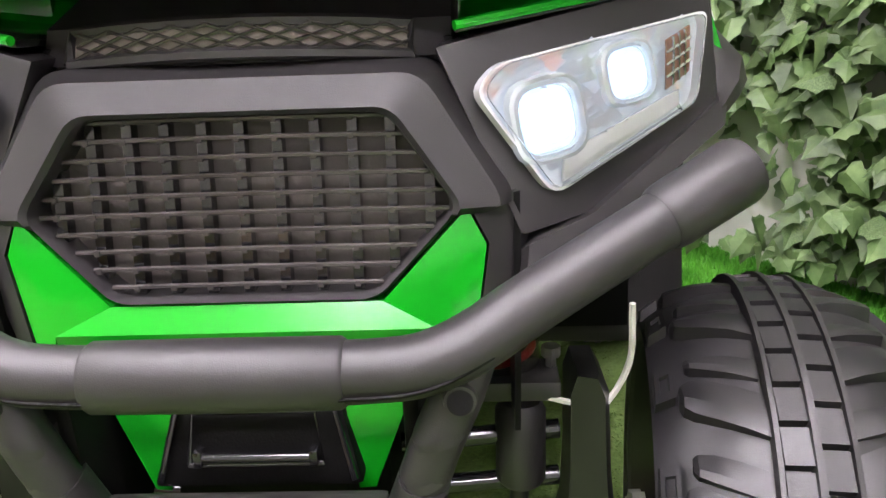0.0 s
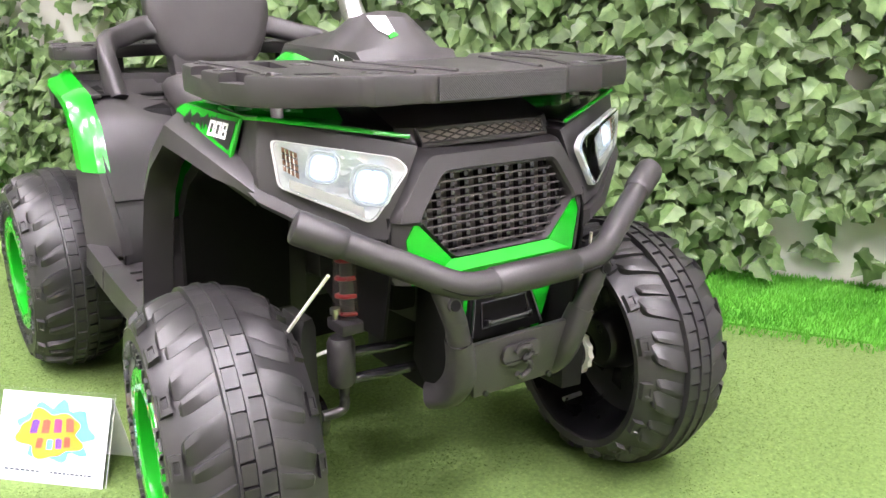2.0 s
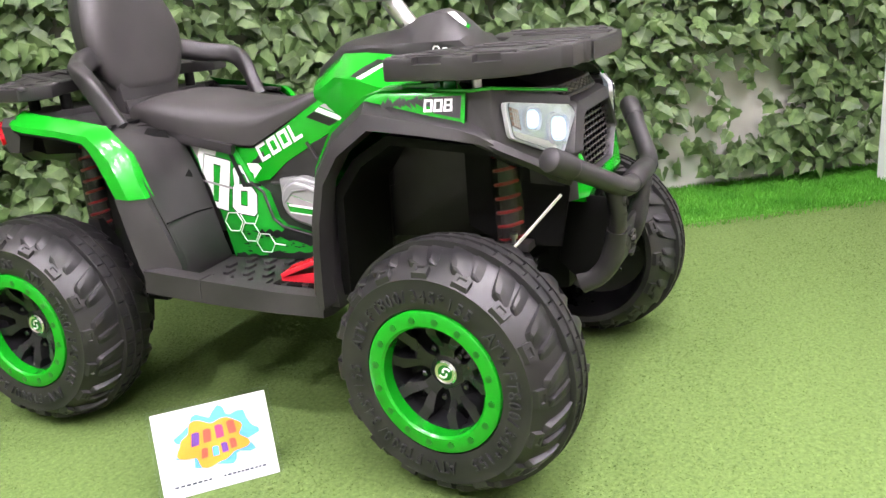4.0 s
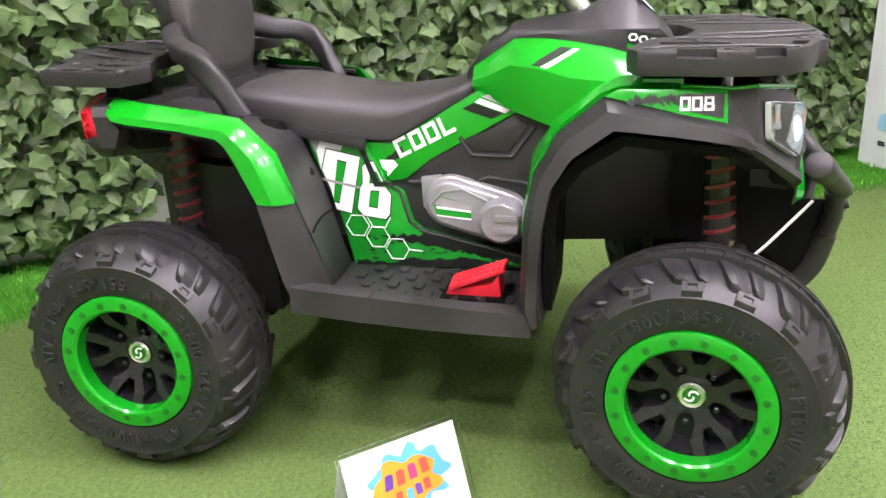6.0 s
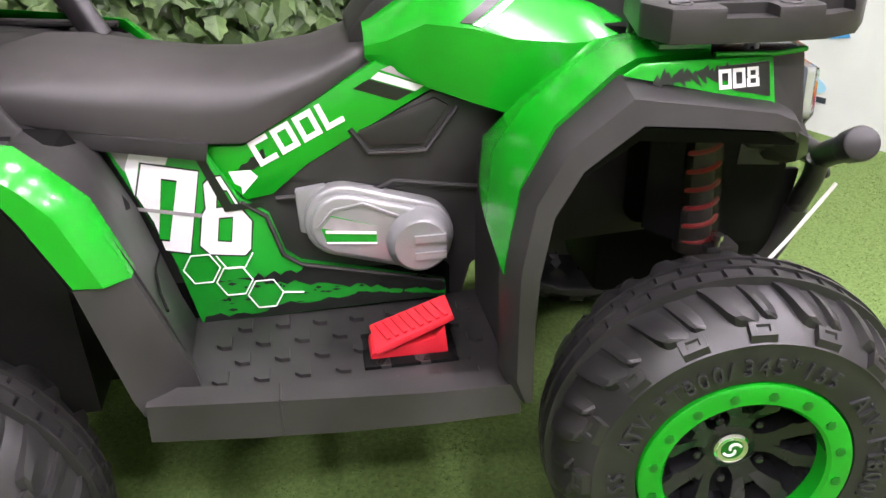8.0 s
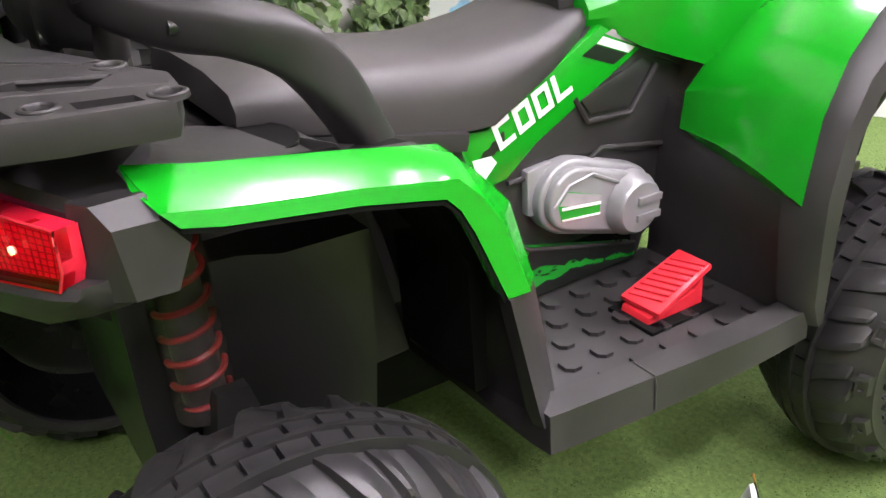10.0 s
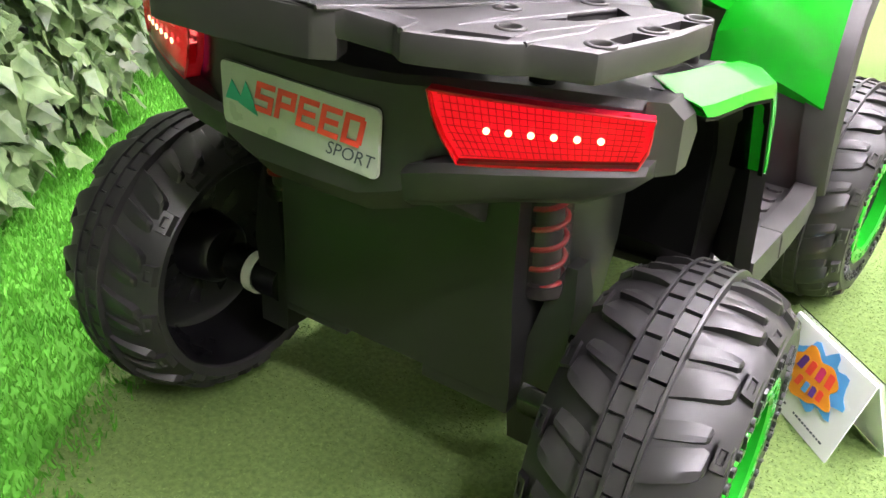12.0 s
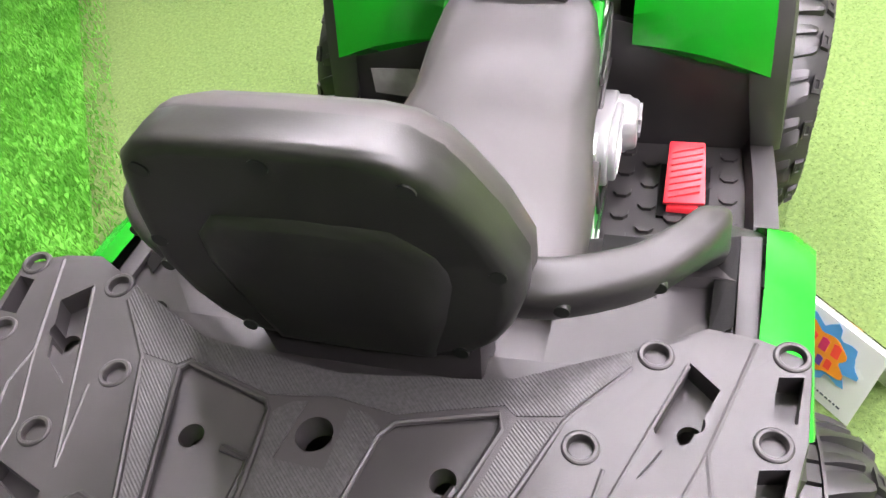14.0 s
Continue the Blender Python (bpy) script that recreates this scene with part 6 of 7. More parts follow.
# green lower nose
nose = bmesh.new()
for s in (-1, 1):
    # side wing: a flank and a front facet meeting on a ridge
    front = [(s * 0.1015, -0.1195, 0.3965), (s * 0.1100, -0.1165, 0.3790), (s * 0.1040, -0.1165, 0.3340), (s * 0.0900, -0.1265, 0.3340), (s * 0.0870, -0.1300, 0.3440), (s * 0.0625, -0.1240, 0.3555)]
    add_loft(nose, [front, [(x * 0.97, -0.085, z) for x, y, z in front]])
    add_loft(nose, [[(s * 0.086, -0.1200, 0.342), (s * 0.038, -0.1210, 0.340), (s * 0.046, -0.1240, 0.260), (s * 0.054, -0.1230, 0.260)], [(s * 0.086, -0.09, 0.342), (s * 0.038, -0.09, 0.340), (s * 0.046, -0.09, 0.260), (s * 0.054, -0.09, 0.260)]])
add_loft(nose, [[(-0.064, -0.1238, 0.3555), (-0.087, -0.1300, 0.3440), (-0.088, -0.1260, 0.3340), (-0.080, -0.09, 0.334), (-0.064, -0.09, 0.3555)], [(0.064, -0.1238, 0.3555), (0.087, -0.1300, 0.3440), (0.088, -0.1260, 0.3340), (0.080, -0.09, 0.334), (0.064, -0.09, 0.3555)]])
part("nose", bev(nose, 0.0022, 2, 25), GREEN, quad, "glossy green V-shaped lower nose")

# black flanks of the grille surround beside the green wings
for s in (-1, 1):
    flank = [(s * 0.1020, -0.1188, 0.3985), (s * 0.1112, -0.1172, 0.3795), (s * 0.1050, -0.1175, 0.3340), (s * 0.1180, -0.1080, 0.3340), (s * 0.1270, -0.1035, 0.3600), (s * 0.1298, -0.1030, 0.3820), (s * 0.1250, -0.1060, 0.4020)]
    part("surround_flank", bev(loft([flank, [(x * 0.99, -0.060, z) for x, y, z in flank]]), 0.002, 2, 30), BLACK, quad, "black flank of the grille surround", sharp=32)

# bumper bar
BY = -0.1735
half = [(0.0, BY, 0.3435), (0.060, BY, 0.3440), (0.085, BY + 0.0015, 0.3465), (0.106, BY + 0.0080, 0.3540), (0.130, BY + 0.0185, 0.3665), (0.2190, -0.1170, 0.4085)]
pth = smooth_path([(-x, y, z) for x, y, z in half[::-1]] + half[1:], 5)
part("bumper_bar", tube(pth, 0.0130, 24), BLACK, quad, "thick black plastic bumper bar")
for s in (-1, 1):
    a, b = Vector((s * 0.130, BY + 0.0185, 0.3665)), Vector((s * 0.2190, -0.1170, 0.4085))
    d = (b - a).normalized()
    part("bumper_tip", tube([a.lerp(b, 0.60), a.lerp(b, 0.62), a.lerp(b, 0.66), b, b + d * 0.004, b + d * 0.0055], [0.0134, 0.0146, 0.0151, 0.0155, 0.0145, 0.012], 24), BLACK, quad, "black bumper end sleeve")
part("bumper_sleeve", tube([(-0.0520, BY, 0.3436), (-0.0500, BY, 0.3436), (0.0, BY, 0.3434), (0.0500, BY, 0.3436), (0.0520, BY, 0.3436)], [0.0136, 0.0149, 0.0152, 0.0149, 0.0136], 24), BLACK, quad, "wider middle sleeve of the bumper")
part("bumper_seam", tube([p + Vector((0, -0.0126, -0.0060)) for p in pth], 0.0009, 5), BLACK2, quad, "moulding seam")


def leg(s):
    pth = smooth_path([(s * 0.1030, -0.1600, 0.350), (s * 0.0965, -0.1640, 0.331), (s * 0.0870, -0.1640, 0.308), (s * 0.0790, -0.1600, 0.284)], 5)
    part("bumper_leg", tube(pth, 0.0112, 18), BLACK, quad, "black tubular bumper leg")
    sole = smooth_path([(s * 0.0805, -0.1605, 0.288), (s * 0.0730, -0.1550, 0.262), (s * 0.0690, -0.1470, 0.240), (s * 0.0690, -0.1300, 0.219), (s * 0.0720, -0.1080, 0.208)], 5)
    n = len(sole)
    part("bumper_foot", tube(sole, [0.0116 + 0.0022 * min(1, i / 9) for i in range(n)], 16, 1.15, (0, 1, 0), 0.75), BLACK, quad, "broad moulded foot of the bumper leg")
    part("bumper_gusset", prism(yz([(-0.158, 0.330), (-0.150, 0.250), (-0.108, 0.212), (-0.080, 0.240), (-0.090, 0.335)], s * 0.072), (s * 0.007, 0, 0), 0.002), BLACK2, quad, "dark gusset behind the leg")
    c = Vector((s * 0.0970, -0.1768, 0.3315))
    # solid near-black plug; the hole's shade is only its colour
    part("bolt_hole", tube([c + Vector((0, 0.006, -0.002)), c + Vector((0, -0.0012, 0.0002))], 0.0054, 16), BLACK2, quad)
    part("bolt_hole_rim", loft([[c + Vector((r * math.cos(a), -0.0002 + dy, r * math.sin(a))) for a in (2 * math.pi * k / 18 for k in range(18))] for r, dy in ((0.0072, 0.003), (0.0066, 0.0), (0.0052, 0.0))], caps=False), BLACK, quad)
    for z0, x0, y0 in ((0.3115, 0.0885, -0.1642), (0.2890, 0.0806, -0.1608)):
        part("leg_joint", loft([[Vector((s * x0, y0, z0)) + Vector((0.0125 * math.cos(a), 0.0125 * math.sin(a), dz + 0.004 * math.cos(a) * s)) for a in (2 * math.pi * k / 20 for k in range(20))] for dz in (-0.0022, 0.0022)], caps=False), GREYPLATE, quad)


both(leg)
plate = part("skid_plate", prism([(-0.064, -0.158, 0.276), (0.064, -0.158, 0.276), (0.052, -0.150, 0.214), (-0.052, -0.150, 0.214)], (0, 0.008, 0), 0.003), GREYPLATE, quad, "gunmetal skid plate with moulded hook")
part("plate_boss", prism([(x, -0.1568 - 0.0, z) for x, z in rounded([(-0.022, 0.266), (0.022, 0.266), (0.026, 0.252), (0.018, 0.244), (-0.018, 0.244), (-0.026, 0.252)], 0.006)], (0, -0.004, 0), 0.0015), GREYPLATE, plate)
hk = smooth_path([(-0.010, -0.163, 0.258), (-0.004, -0.165, 0.264), (0.006, -0.165, 0.262), (0.008, -0.165, 0.254), (0.000, -0.165, 0.250), (0.007, -0.165, 0.245), (0.008, -0.164, 0.236), (-0.002, -0.163, 0.230), (-0.008, -0.163, 0.235)], 4)
part("plate_hook", tube(hk, 0.0032, 8), GREYPLATE, plate, "moulded tow hook")
for x in (-0.042, 0.042):
    part("plate_bolt", tube([(x, -0.154, 0.2195), (x, -0.157, 0.2195)], 0.003, 8), GLOSSBLACK, plate)
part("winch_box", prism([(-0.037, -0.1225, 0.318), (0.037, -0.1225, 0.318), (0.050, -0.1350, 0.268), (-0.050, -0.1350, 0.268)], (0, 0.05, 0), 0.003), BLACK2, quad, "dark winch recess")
part("winch_rim", tube([(-0.046, -0.1360, 0.272), (-0.035, -0.1260, 0.312), (0.035, -0.1260, 0.312), (0.046, -0.1360, 0.272)], 0.0018, 8), GLOSSBLACK, quad)
part("winch_frame", tube([(-0.032, -0.1345, 0.280), (-0.029, -0.1290, 0.304), (0.028, -0.1290, 0.304), (0.032, -0.1345, 0.280), (-0.032, -0.1345, 0.280)], 0.0013, 8), GLOSSBLACK, quad, "thin glossy frame of the winch")
part("winch_bar", tube([(-0.024, -0.1370, 0.2845), (0.026, -0.1370, 0.2845)], 0.0026, 12), GLOSSBLACK, quad, "glossy black winch roller")
for x in (-0.026, 0.028):
    part("winch_bracket", box(x - 0.002, x + 0.002, -0.1400, -0.132, 0.281, 0.289, 0.001), GLOSSBLACK, quad)


# suspension
def suspension(s):
    for y, ztop, zlow, x, c, k in ((-0.027, 0.425, 0.272, 0.114, 0, 1.0), (0.690, 0.420, 0.268, 0.1430, 0.013, 0.97)):
        a, b = Vector((s * (x - 0.002 * k) + c, y + 0.004, ztop)), Vector((s * (x + 0.004 * k) + c, y - 0.004, zlow))
        sh = part("shock_absorber", tube([a, b], 0.0158 * k, 18), SHOCK, quad, "dark shock absorber with red spring")
        d = (b - a).normalized()
        u = d.orthogonal().normalized()
        v = d.cross(u)
        hel = [a + d * (0.008 + (ztop - zlow - 0.012) * t) + 0.0188 * k * (math.cos(2 * math.pi * 7.5 * t) * u + math.sin(2 * math.pi * 7.5 * t) * v) for t in np.linspace(0, 1, 170)]
        part("spring", tube(hel, 0.0025 * k, 7, up=d), REDSPRING, sh, "red coil spring")
        part("sleeve", loft([[e + r * k * (math.cos(2 * math.pi * j / 20) * u + math.sin(2 * math.pi * j / 20) * v) for j in range(20)] for e, r in ((a, 0.0232), (b, 0.0236), (b, 0.0228), (a, 0.0224))], caps=False), SLEEVE, sh, "smoky clear sleeve")
        part("spring_cup", tube([b + d * -0.010, b + d * 0.002], 0.0222 * k, 18), BLACK2, sh)
    # front steering knuckle
    ya = -0.036 if s > 0 else -0.006
    part("knuckle", loft([[(s * (x0 + dx) - 0.006, ya + dy, z) for dx, dy in ((-w, -0.030), (w * 0.7, -0.034), (w, -0.026), (w, 0.012), (-w, 0.012))] for x0, w, z in ((0.170, 0.006, 0.289), (0.171, 0.0105, 0.278), (0.172, 0.0115, 0.230), (0.173, 0.014, 0.196), (0.174, 0.0165, 0.190), (0.174, 0.0175, 0.162), (0.174, 0.0165, 0.134))]), BLACKM, quad, "satin black steering knuckle", sharp=25)
    part("motor_can", tube([(s * 0.137 - 0.009, -0.050, 0.216), (s * 0.137 - 0.009, -0.050, 0.220), (s * 0.137 - 0.009, -0.050, 0.262), (s * 0.137 - 0.009, -0.050, 0.268)], [0.0115, 0.0145, 0.0145, 0.0115], 18), BLACK, quad, "black drive motor can")
    part("motor_box", box(min(s * 0.104, s * 0.150), max(s * 0.104, s * 0.150), -0.062, -0.028, 0.272, 0.284, 0.003), BLACK, quad)
    part("stub_axle", tube([(s * 0.150, ya, RT), (s * 0.215, ya, RT)], 0.024, 18), GLOSSBLACK, quad)
    ncol = 14
    part("axle_collar", loft([[(s * x, ya + (0.0285 if k % 2 else 0.0315) * math.cos(2 * math.pi * k / (2 * ncol)), RT + (0.0285 if k % 2 else 0.0315) * math.sin(2 * math.pi * k / (2 * ncol))) for k in range(2 * ncol)] for x in (0.1965, 0.2040)]), TIE, quad, "white nylon axle collar")
    for z, x0 in ((0.247, 0.060), (0.217, 0.045)):
        part("tie_rod", tube([(s * 0.150, -0.045, z), (s * x0, -0.055, z - 0.002)], 0.0058, 10), GLOSSBLACK, quad, "thin black tie rod")
    part("rod_end", tube(smooth_path([(s * 0.136 - 0.009, -0.052, 0.218), (s * 0.136 - 0.009, -0.053, 0.196), (s * 0.141 - 0.009, -0.053, 0.188), (s * 0.160 - 0.009, -0.050, 0.186)], 4), 0.0055, 10), BLACKM, quad)
    part("bolt", tube([(s * 0.146, -0.040, 0.282), (s * 0.146, -0.040, 0.290), (s * 0.146, -0.040, 0.2902), (s * 0.146, -0.040, 0.296)], [0.003, 0.003, 0.0055, 0.0055], 8), STEEL, quad, "zinc bolt")
    part("bolt", tube([(s * 0.170, -0.052, 0.108), (s * 0.200, -0.052, 0.108)], 0.003, 8), STEEL, quad)
    # cable tie
    if s > 0:
        tie = smooth_path([(0.143, -0.060, 0.274), (0.160, -0.063, 0.271), (0.173, -0.062, 0.270), (0.186, -0.062, 0.295), (0.186, -0.066, 0.330)], 6)
    else:
        tie = smooth_path([(-0.150, -0.045, 0.255), (-0.175, -0.022, 0.240), (-0.195, -0.004, 0.233), (-0.205, -0.030, 0.264), (-0.203, -0.070, 0.306), (-0.194, -0.120, 0.362)], 5)
    part("cable_tie", tube(tie, 0.0019, 6), TIE, quad, "loose white cable tie")
    # rear arm and axle
    c = 0.013
    part("rear_arm", loft([[(s * xa + c, ya, z), (s * xb + c, ya, z), (s * xb + c, yb, z), (s * xa + c, yb, z)] for xa, xb, ya, yb, z in ((0.168, 0.178, 0.665, 0.687, 0.295), (0.1555, 0.1827, 0.655, 0.693, 0.261), (0.1438, 0.1827, 0.645, 0.700, 0.209), (0.1363, 0.1747, 0.625, 0.703, 0.169), (0.1353, 0.1747, 0.620, 0.703, 0.150), (0.1395, 0.1768, 0.625, 0.701, 0.107))]), BLACKM, quad, "black rear swing arm", sharp=25)
    for z in (0.205, 0.232):
        part("arm_bolt", tube([(s * 0.180 + c, 0.692, z), (s * 0.191 + c, 0.692, z)], 0.004, 8), GLOSSBLACK, quad)
    part("arm_foot", box(min(s * 0.150, s * 0.165) + c, max(s * 0.150, s * 0.165) + c, 0.680, 0.695, 0.102, 0.109, 0.001), GLOSSBLACK, quad)
    part("rear_stub", tube([(s * 0.150 + c, 0.69, RT - 0.005), (s * 0.225 + c, 0.69, RT - 0.005)], 0.022, 18), GLOSSBLACK, quad)
    part("axle_collar", tube([(s * 0.1830 + c, 0.69, RT - 0.006), (s * 0.1950 + c, 0.69, RT - 0.006)], 0.034 if s < 0 else 0.024, 18), STEEL if s < 0 else TIE, quad, "pale axle collar")


both(suspension)
for s in (-1, 1):
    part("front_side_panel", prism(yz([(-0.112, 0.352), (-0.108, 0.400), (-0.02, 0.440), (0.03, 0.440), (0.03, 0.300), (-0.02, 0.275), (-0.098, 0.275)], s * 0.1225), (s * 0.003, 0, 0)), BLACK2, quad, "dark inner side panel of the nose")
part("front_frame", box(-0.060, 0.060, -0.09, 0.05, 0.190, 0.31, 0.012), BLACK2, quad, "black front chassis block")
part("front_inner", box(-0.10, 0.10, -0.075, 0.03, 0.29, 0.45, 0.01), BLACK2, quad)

# ---- around the quad bike ----
def leaf_shape():
    """An ivy leaf in the XY plane, stalk at the origin, tip towards -Y, one unit long, folded a little along its rib."""
    half = [(0.0, 0.10), (0.26, 0.17), (0.47, 0.02), (0.38, -0.22), (0.44, -0.44), (0.22, -0.64), (0.0, -1.0)]
    v = [(0.0, 0.02, 0.10)] + [(x, y, -0.22 * x) for x, y in half] + [(-x, y, -0.22 * x) for x, y in half[1:-1]]
    mid = [(0.0, -0.30, 0.05), (0.0, -0.62, 0.02)]
    n = len(half)
    right = list(range(1, n + 1))
    left = [1] + list(range(n + 1, n + 1 + n - 2)) + [n]
    i1, i2 = len(v), len(v) + 1
    v += mid
    f = []
    for side_, rev in ((right, False), (left, True)):
        a = side_
        tris = [(0, a[0], a[1]), (0, a[1], a[2]), (0, a[2], i1), (a[2], a[3], i1), (a[3], a[4], i1), (i1, a[4], i2), (a[4], a[5], i2), (a[5], a[6], i2)]
        f += [t[::-1] if rev else t for t in tris]
    return np.array(v), f


def ivy_matrix(u, z, depth, size, rng):
    """A hanging leaf at u metres along the wall."""
    p = IVY_A + IVY_D * u + IVY_N * depth + Vector((0, 0, z))
    zax = (IVY_N + Vector((0, 0, 1)) * rng.uniform(-0.2, 1.2) + IVY_D * rng.uniform(-0.9, 0.9)).normalized()
    yax = (Vector((0, 0, 1)) + IVY_D * rng.uniform(-1.6, 1.6) + IVY_N * 0.1)
    yax = (yax - zax * yax.dot(zax)).normalized()
    xax = yax.cross(zax)
    m = Matrix((xax, yax, zax)).transposed().to_4x4()
    return Matrix.Translation(p) @ m @ Matrix.Diagonal((size * rng.uniform(0.85, 1.15), size, size, 1))


LV, LF = leaf_shape()
ivy = root("ivy_wall_panel", IVY_A + IVY_D * 0.6, "dense artificial ivy leaves hung on a wire mesh panel", "ivy panel")
rng = random.Random(7)
verts, faces = [], []
U0, U1, ZTOP = -4.6, 2.42, 1.35
allm = []
for i in range(25000):
    u = rng.uniform(U0, U1)
    z = 0.03 + (ZTOP - 0.03) * rng.random() ** 1.05
    # bare patches where mesh and wall show through
    gap = noise.noise(Vector((u * 2.3, z * 3.1, 1.7)))
    if gap > (0.30 if z < 0.25 else 0.36) and rng.random() < 0.85:
        continue
    allm.append((u, ivy_matrix(u, z + 0.03, rng.uniform(-0.055, 0.035), rng.uniform(0.030, 0.058), rng)))
near = [m for u, m in allm if 0.2 < u < 1.6][:280]
rest = [m for u, m in allm if not 0.2 < u < 1.6] + [m for u, m in allm if 0.2 < u < 1.6][280:]
for m in rest:
    M = np.array(m)
    o = len(verts)
    pts = LV @ M[:3, :3].T + M[:3, 3]
    verts.extend(map(tuple, pts))
    faces.extend(tuple(i + o for i in t) for t in LF)
me = bpy.data.meshes.new("leaves")
me.from_pydata(verts, [], faces)
me.materials.append(LEAF)
lo = new("leaves", me)
lo.parent = ivy
lo.matrix_parent_inverse = ivy.matrix_basis.inverted()
tagged(lo, "many green ivy leaves", kind="stuff")
one = bpy.data.meshes.new("leaf")
one.from_pydata([tuple(p) for p in LV], [], LF)
one.materials.append(LEAF)
for m in near:
    c = new("leaf", one)
    c.parent = ivy
    c.matrix_parent_inverse = ivy.matrix_basis.inverted()
    c.matrix_basis = m
wm = bmesh.new()


def wire(a, b, w=0.0011):
    a, b = Vector(a), Vector(b)
    d = (b - a).normalized()
    p = IVY_N * w
    q = d.cross(IVY_N).normalized() * w
    add_loft(wm, [[e + p, e + q, e - p, e - q] for e in (a, b)])


base = IVY_A - IVY_N * 0.085
for k in range(int((U1 - U0) / 0.045)):
    b = base + IVY_D * (U0 + 0.045 * k)
    wire(b + Vector((0, 0, 0.002)), b + Vector((0, 0, ZTOP + 0.05)))
for k in range(int(ZTOP / 0.045) + 1):
    wire(base + IVY_D * U0 + Vector((0, 0, 0.004 + 0.045 * k)), base + IVY_D * U1 + Vector((0, 0, 0.004 + 0.045 * k)))
tagged(part("wire_mesh", wm, WIRE, ivy, "thin dark square wire mesh"), kind="stuff")


def splat(bm, o, r, u, cx, cy, rad, lobes, depth, seed, sx=1.25):
    """A paint-blot shape on the plane of r and u."""
    rnd = random.Random(seed)
    ph = [rnd.uniform(0, 6.28) for _ in range(3)]
    n = r.cross(u).normalized()
    pts = []
    for k in range(48):
        a = 2 * math.pi * k / 48
        q = rad * (1 + 0.13 * math.sin(lobes * a + ph[0]) + 0.08 * math.sin((lobes + 3) * a + ph[1]))
        pts.append(o + r * (cx + q * sx * math.cos(a)) + u * (cy + q * math.sin(a)) + n * depth)
    add_prism(bm, pts, n * 0.0004)


def logo(o, r, u, w, h, parent, cx=0.5, cy=0.58, rad=0.27):
    """Blot, bars for the letters and thin bars for the lines of writing below."""
    n = r.cross(u).normalized()
    R = rad * h
    b = bmesh.new()
    splat(b, o, r, u, (cx + 0.02) * w, (cy + 0.02) * h, R * 1.05, 9, 0.0004, 3, 1.42)
    part("blot", b, BLUE2, parent, "blue paint splash")
    b = bmesh.new()
    splat(b, o, r, u, (cx - 0.02) * w, (cy - 0.01) * h, R * 0.86, 5, 0.0010, 5, 1.48)
    part("blot", b, ORANGE, parent, "orange paint blot")
    for k, (dx, dy, m, tilt) in enumerate(((-0.72, 0.20, PURPLE, 0.15), (-0.26, 0.24, REDP, 0.05), (0.22, 0.30, MAGENTA, -0.05), (0.70, 0.36, REDP, -0.12), (-0.46, -0.40, REDP, 0.10), (-0.04, -0.42, BLUE2, 0.0), (0.32, -0.36, PURPLE, -0.1), (0.66, -0.28, REDP, -0.1))):
        c = o + r * (cx * w + dx * R) + u * (cy * h + dy * R) + n * 0.0016
        ww, hh = (0.16 if k < 4 else 0.13) * R, (0.27 if k < 4 else 0.20) * R
        b = bmesh.new()
        add_prism(b, [c + r * (ww * fx + tilt * hh * gy) + u * hh * gy for fx, gy in ((-1.0, -1.0), (0.9, -0.9), (1.0, 0.8), (0.1, 1.0), (-0.9, 0.85))], n * 0.0004)
        part("mark", b, m, parent, "coloured print bar")
    for x0, x1 in ((0.10, 0.40), (0.52, 0.90)):
        b = bmesh.new()
        c = o + u * (0.115 * h) + n * 0.0005
        k = x0
        while k < x1:
            ww = 0.02 + 0.022 * ((int(k * 97) % 5) / 5)
            add_prism(b, [c + r * k * w, c + r * (k + ww) * w, c + r * (k + ww) * w + u * 0.022 * h, c + r * k * w + u * 0.022 * h], n * 0.0004)
            k += ww + 0.012
        part("writing_bar", b, INK, parent, "thin dark bars of writing")


# the printed board beside the ivy
board = root("printed_board", BOARD_A + BOARD_D * 0.6, "tall white board printed with an orange and blue blot", "sign board")
bn = BOARD_D.cross(Vector((0, 0, 1))).normalized()
bn = bn if bn.y > 0 else -bn
W_ = 1.30
part("panel", prism([BOARD_A, BOARD_A + BOARD_D * W_, BOARD_A + BOARD_D * W_ + Vector((0, 0, 1.10)), BOARD_A + Vector((0, 0, 1.10))], bn * -0.012), PAPER, board, "white panel")
right = -BOARD_D if (-BOARD_D).cross(Vector((0, 0, 1))).dot(bn) > 0 else BOARD_D
o = BOARD_A if right.dot(BOARD_D) > 0 else BOARD_A + BOARD_D * W_
lg_o = BOARD_A + bn * 0.001
logo(lg_o, right, Vector((0, 0, 1)), 0.75, 0.62, board, 0.56, 0.58, 0.30)
cl = bmesh.new()
for cx, cz, ww in ((0.13, 0.145, 0.10), (0.30, 0.10, 0.16), (0.56, 0.12, 0.14)):
    splat(cl, lg_o, right, Vector((0, 0, 1)), cx, cz, ww * 0.33, 3, 0.0002, 11, 2.0)
part("cloud", cl, LBLUE, board, "pale blue cloud print")

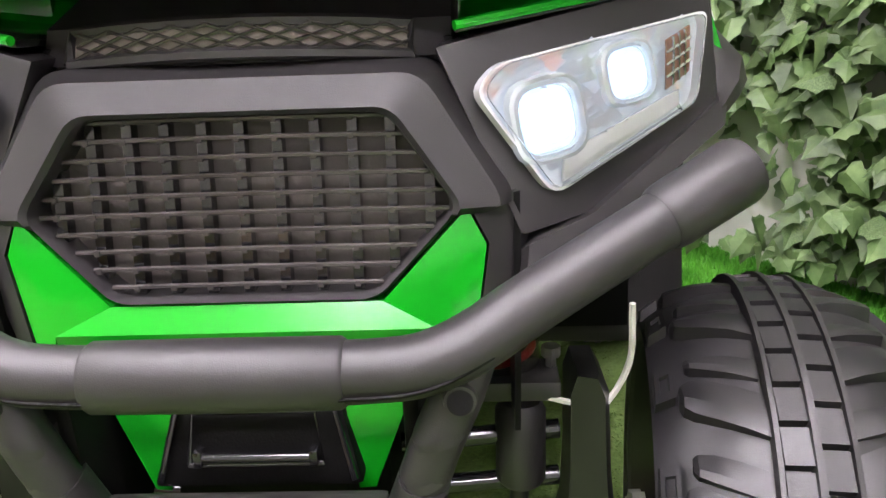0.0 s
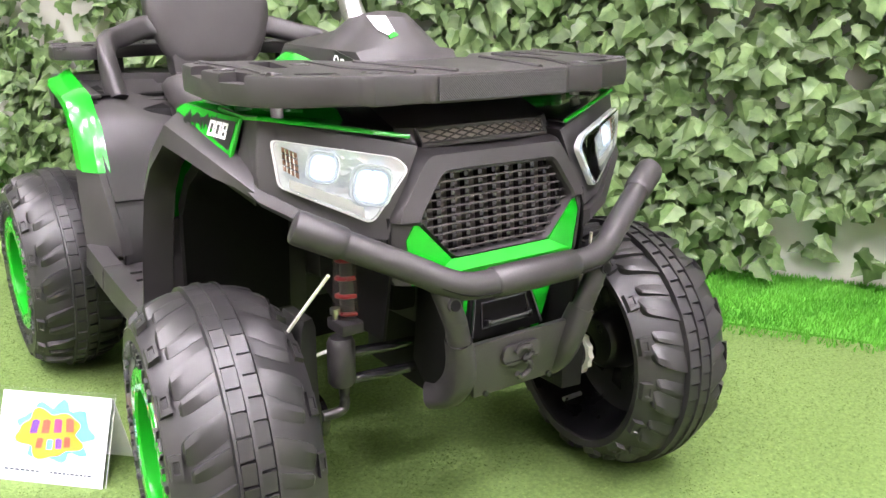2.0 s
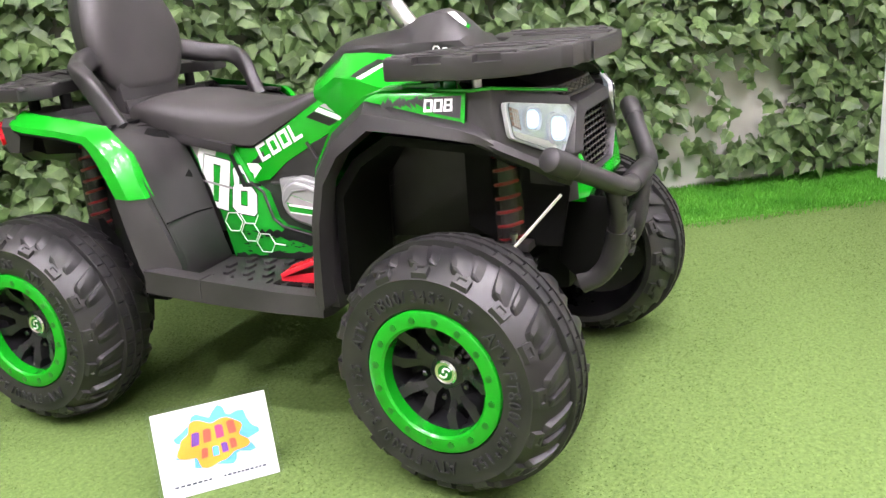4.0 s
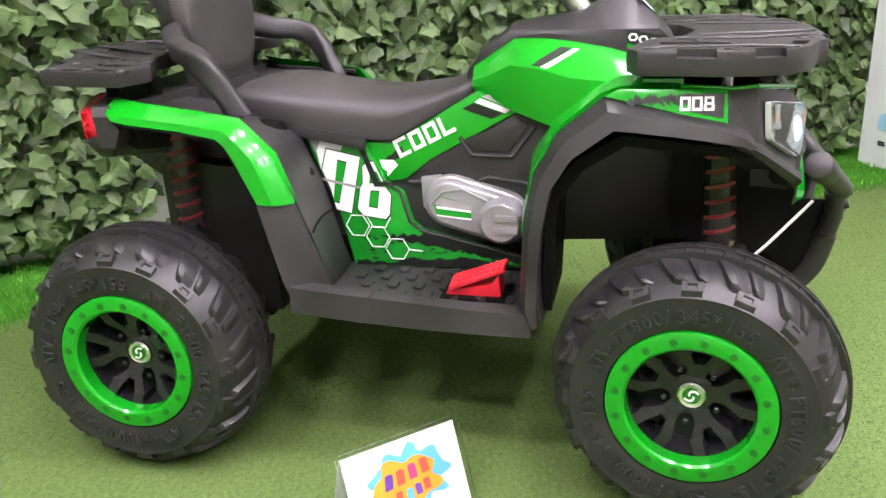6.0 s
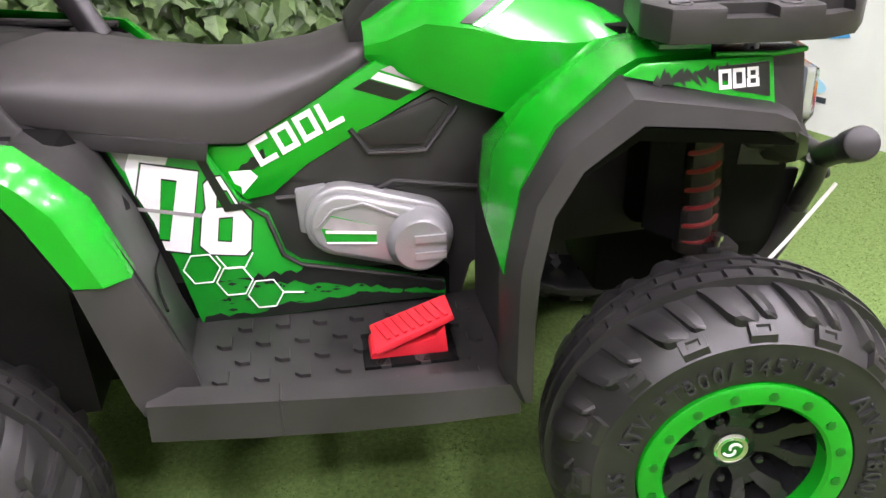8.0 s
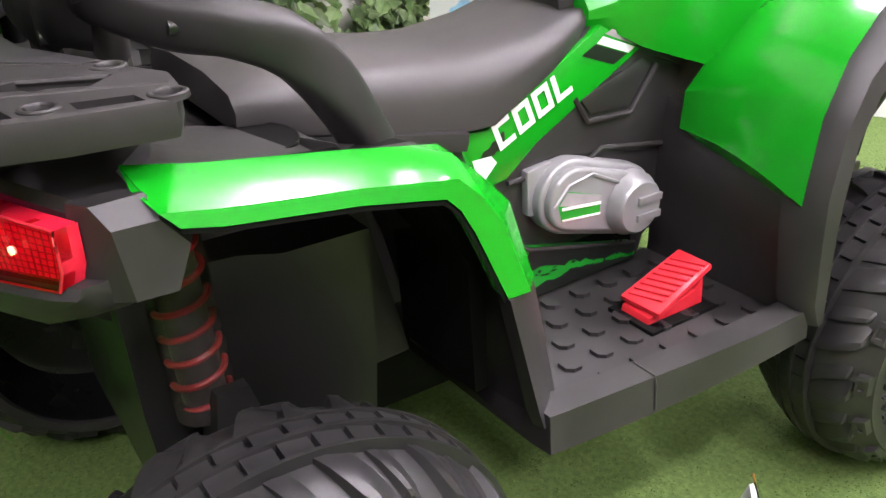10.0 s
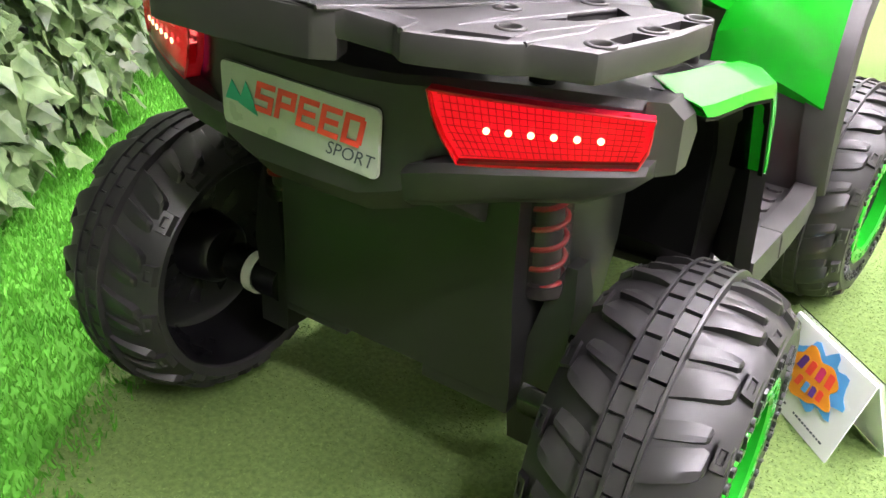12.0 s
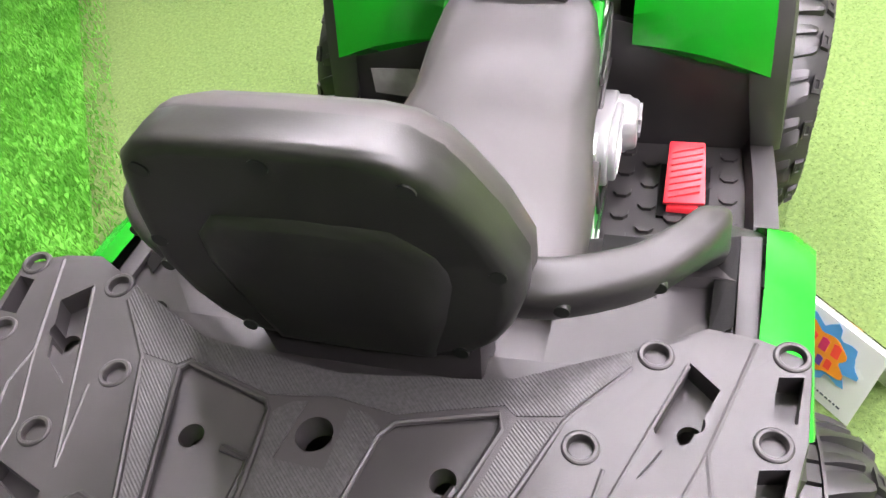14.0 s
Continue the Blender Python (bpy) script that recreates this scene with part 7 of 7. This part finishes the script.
# the small card on the turf
c1, c2 = Vector((-0.437, 0.351, 0.002)), Vector((-0.330, 0.246, 0.002))
r = (c2 - c1).normalized()
nn = Vector((-1, -1, 0)).normalized()
up = (Vector((0, 0, 1)) - nn * 0.42).normalized()
card = root("counter_card", (c1 + c2) / 2, "small white printed card in a clear acrylic stand on the turf", "sign")
CW, CH = (c2 - c1).length, 0.112
n = r.cross(up).normalized()
part("sheet", prism([c1, c2, c2 + up * CH, c1 + up * CH], -n * 0.0015), PAPER, card, "white printed sheet")
logo(c1 + n * 0.0004, r, up, CW, CH, card, 0.50, 0.56, 0.30)
ac = clear("acrylic", (0.93, 0.97, 0.97), 0.05)
part("stand_front", prism([c1 - r * 0.006 + n * 0.0015, c2 + r * 0.006 + n * 0.0015, c2 + r * 0.006 + up * (CH + 0.006) + n * 0.0015, c1 - r * 0.006 + up * (CH + 0.006) + n * 0.0015], n * 0.0015), ac, card, "clear acrylic cover").visible_shadow = False
top = (c1 + c2) / 2 + up * CH
foot_ = (c1 + c2) / 2 - n * 0.09
foot_.z = 0.002
back = [c1 + up * CH - n * 0.002, c2 + up * CH - n * 0.002, c2 - Vector((n.x, n.y, 0)) * 0.085, c1 - Vector((n.x, n.y, 0)) * 0.085]
part("stand_back", prism([p if p.z > 0 else Vector((p.x, p.y, 0.002)) for p in back], -n * 0.0015), mat("frosted_acrylic", (0.75, 0.77, 0.76), 0.25, vary=0.04, scale=10), card, "frosted acrylic support")

rb = -r
ub = (back[0] - Vector((back[3].x, back[3].y, 0.002))).normalized()
logo(Vector((back[2].x, back[2].y, 0.002)) - n * 0.0020 + rb.cross(ub).normalized() * 0.0012, rb, ub, CW, CH, card, 0.50, 0.56, 0.30)

# cardboard box beyond the front of the bike
cbx = root("cardboard_box", (-0.55, -1.25, 0), "open brown cardboard box standing on the turf", "box")
part("carton", box(-0.95, -0.22, -1.55, -1.0, 0.002, 0.30, 0.003), CARDBOARD, cbx)
part("flap", prism([(-0.95, -1.0, 0.30), (-0.22, -1.0, 0.30), (-0.24, -0.86, 0.36), (-0.93, -0.86, 0.36)], (0, 0, -0.004)), CARDBOARD, cbx, "open flap")
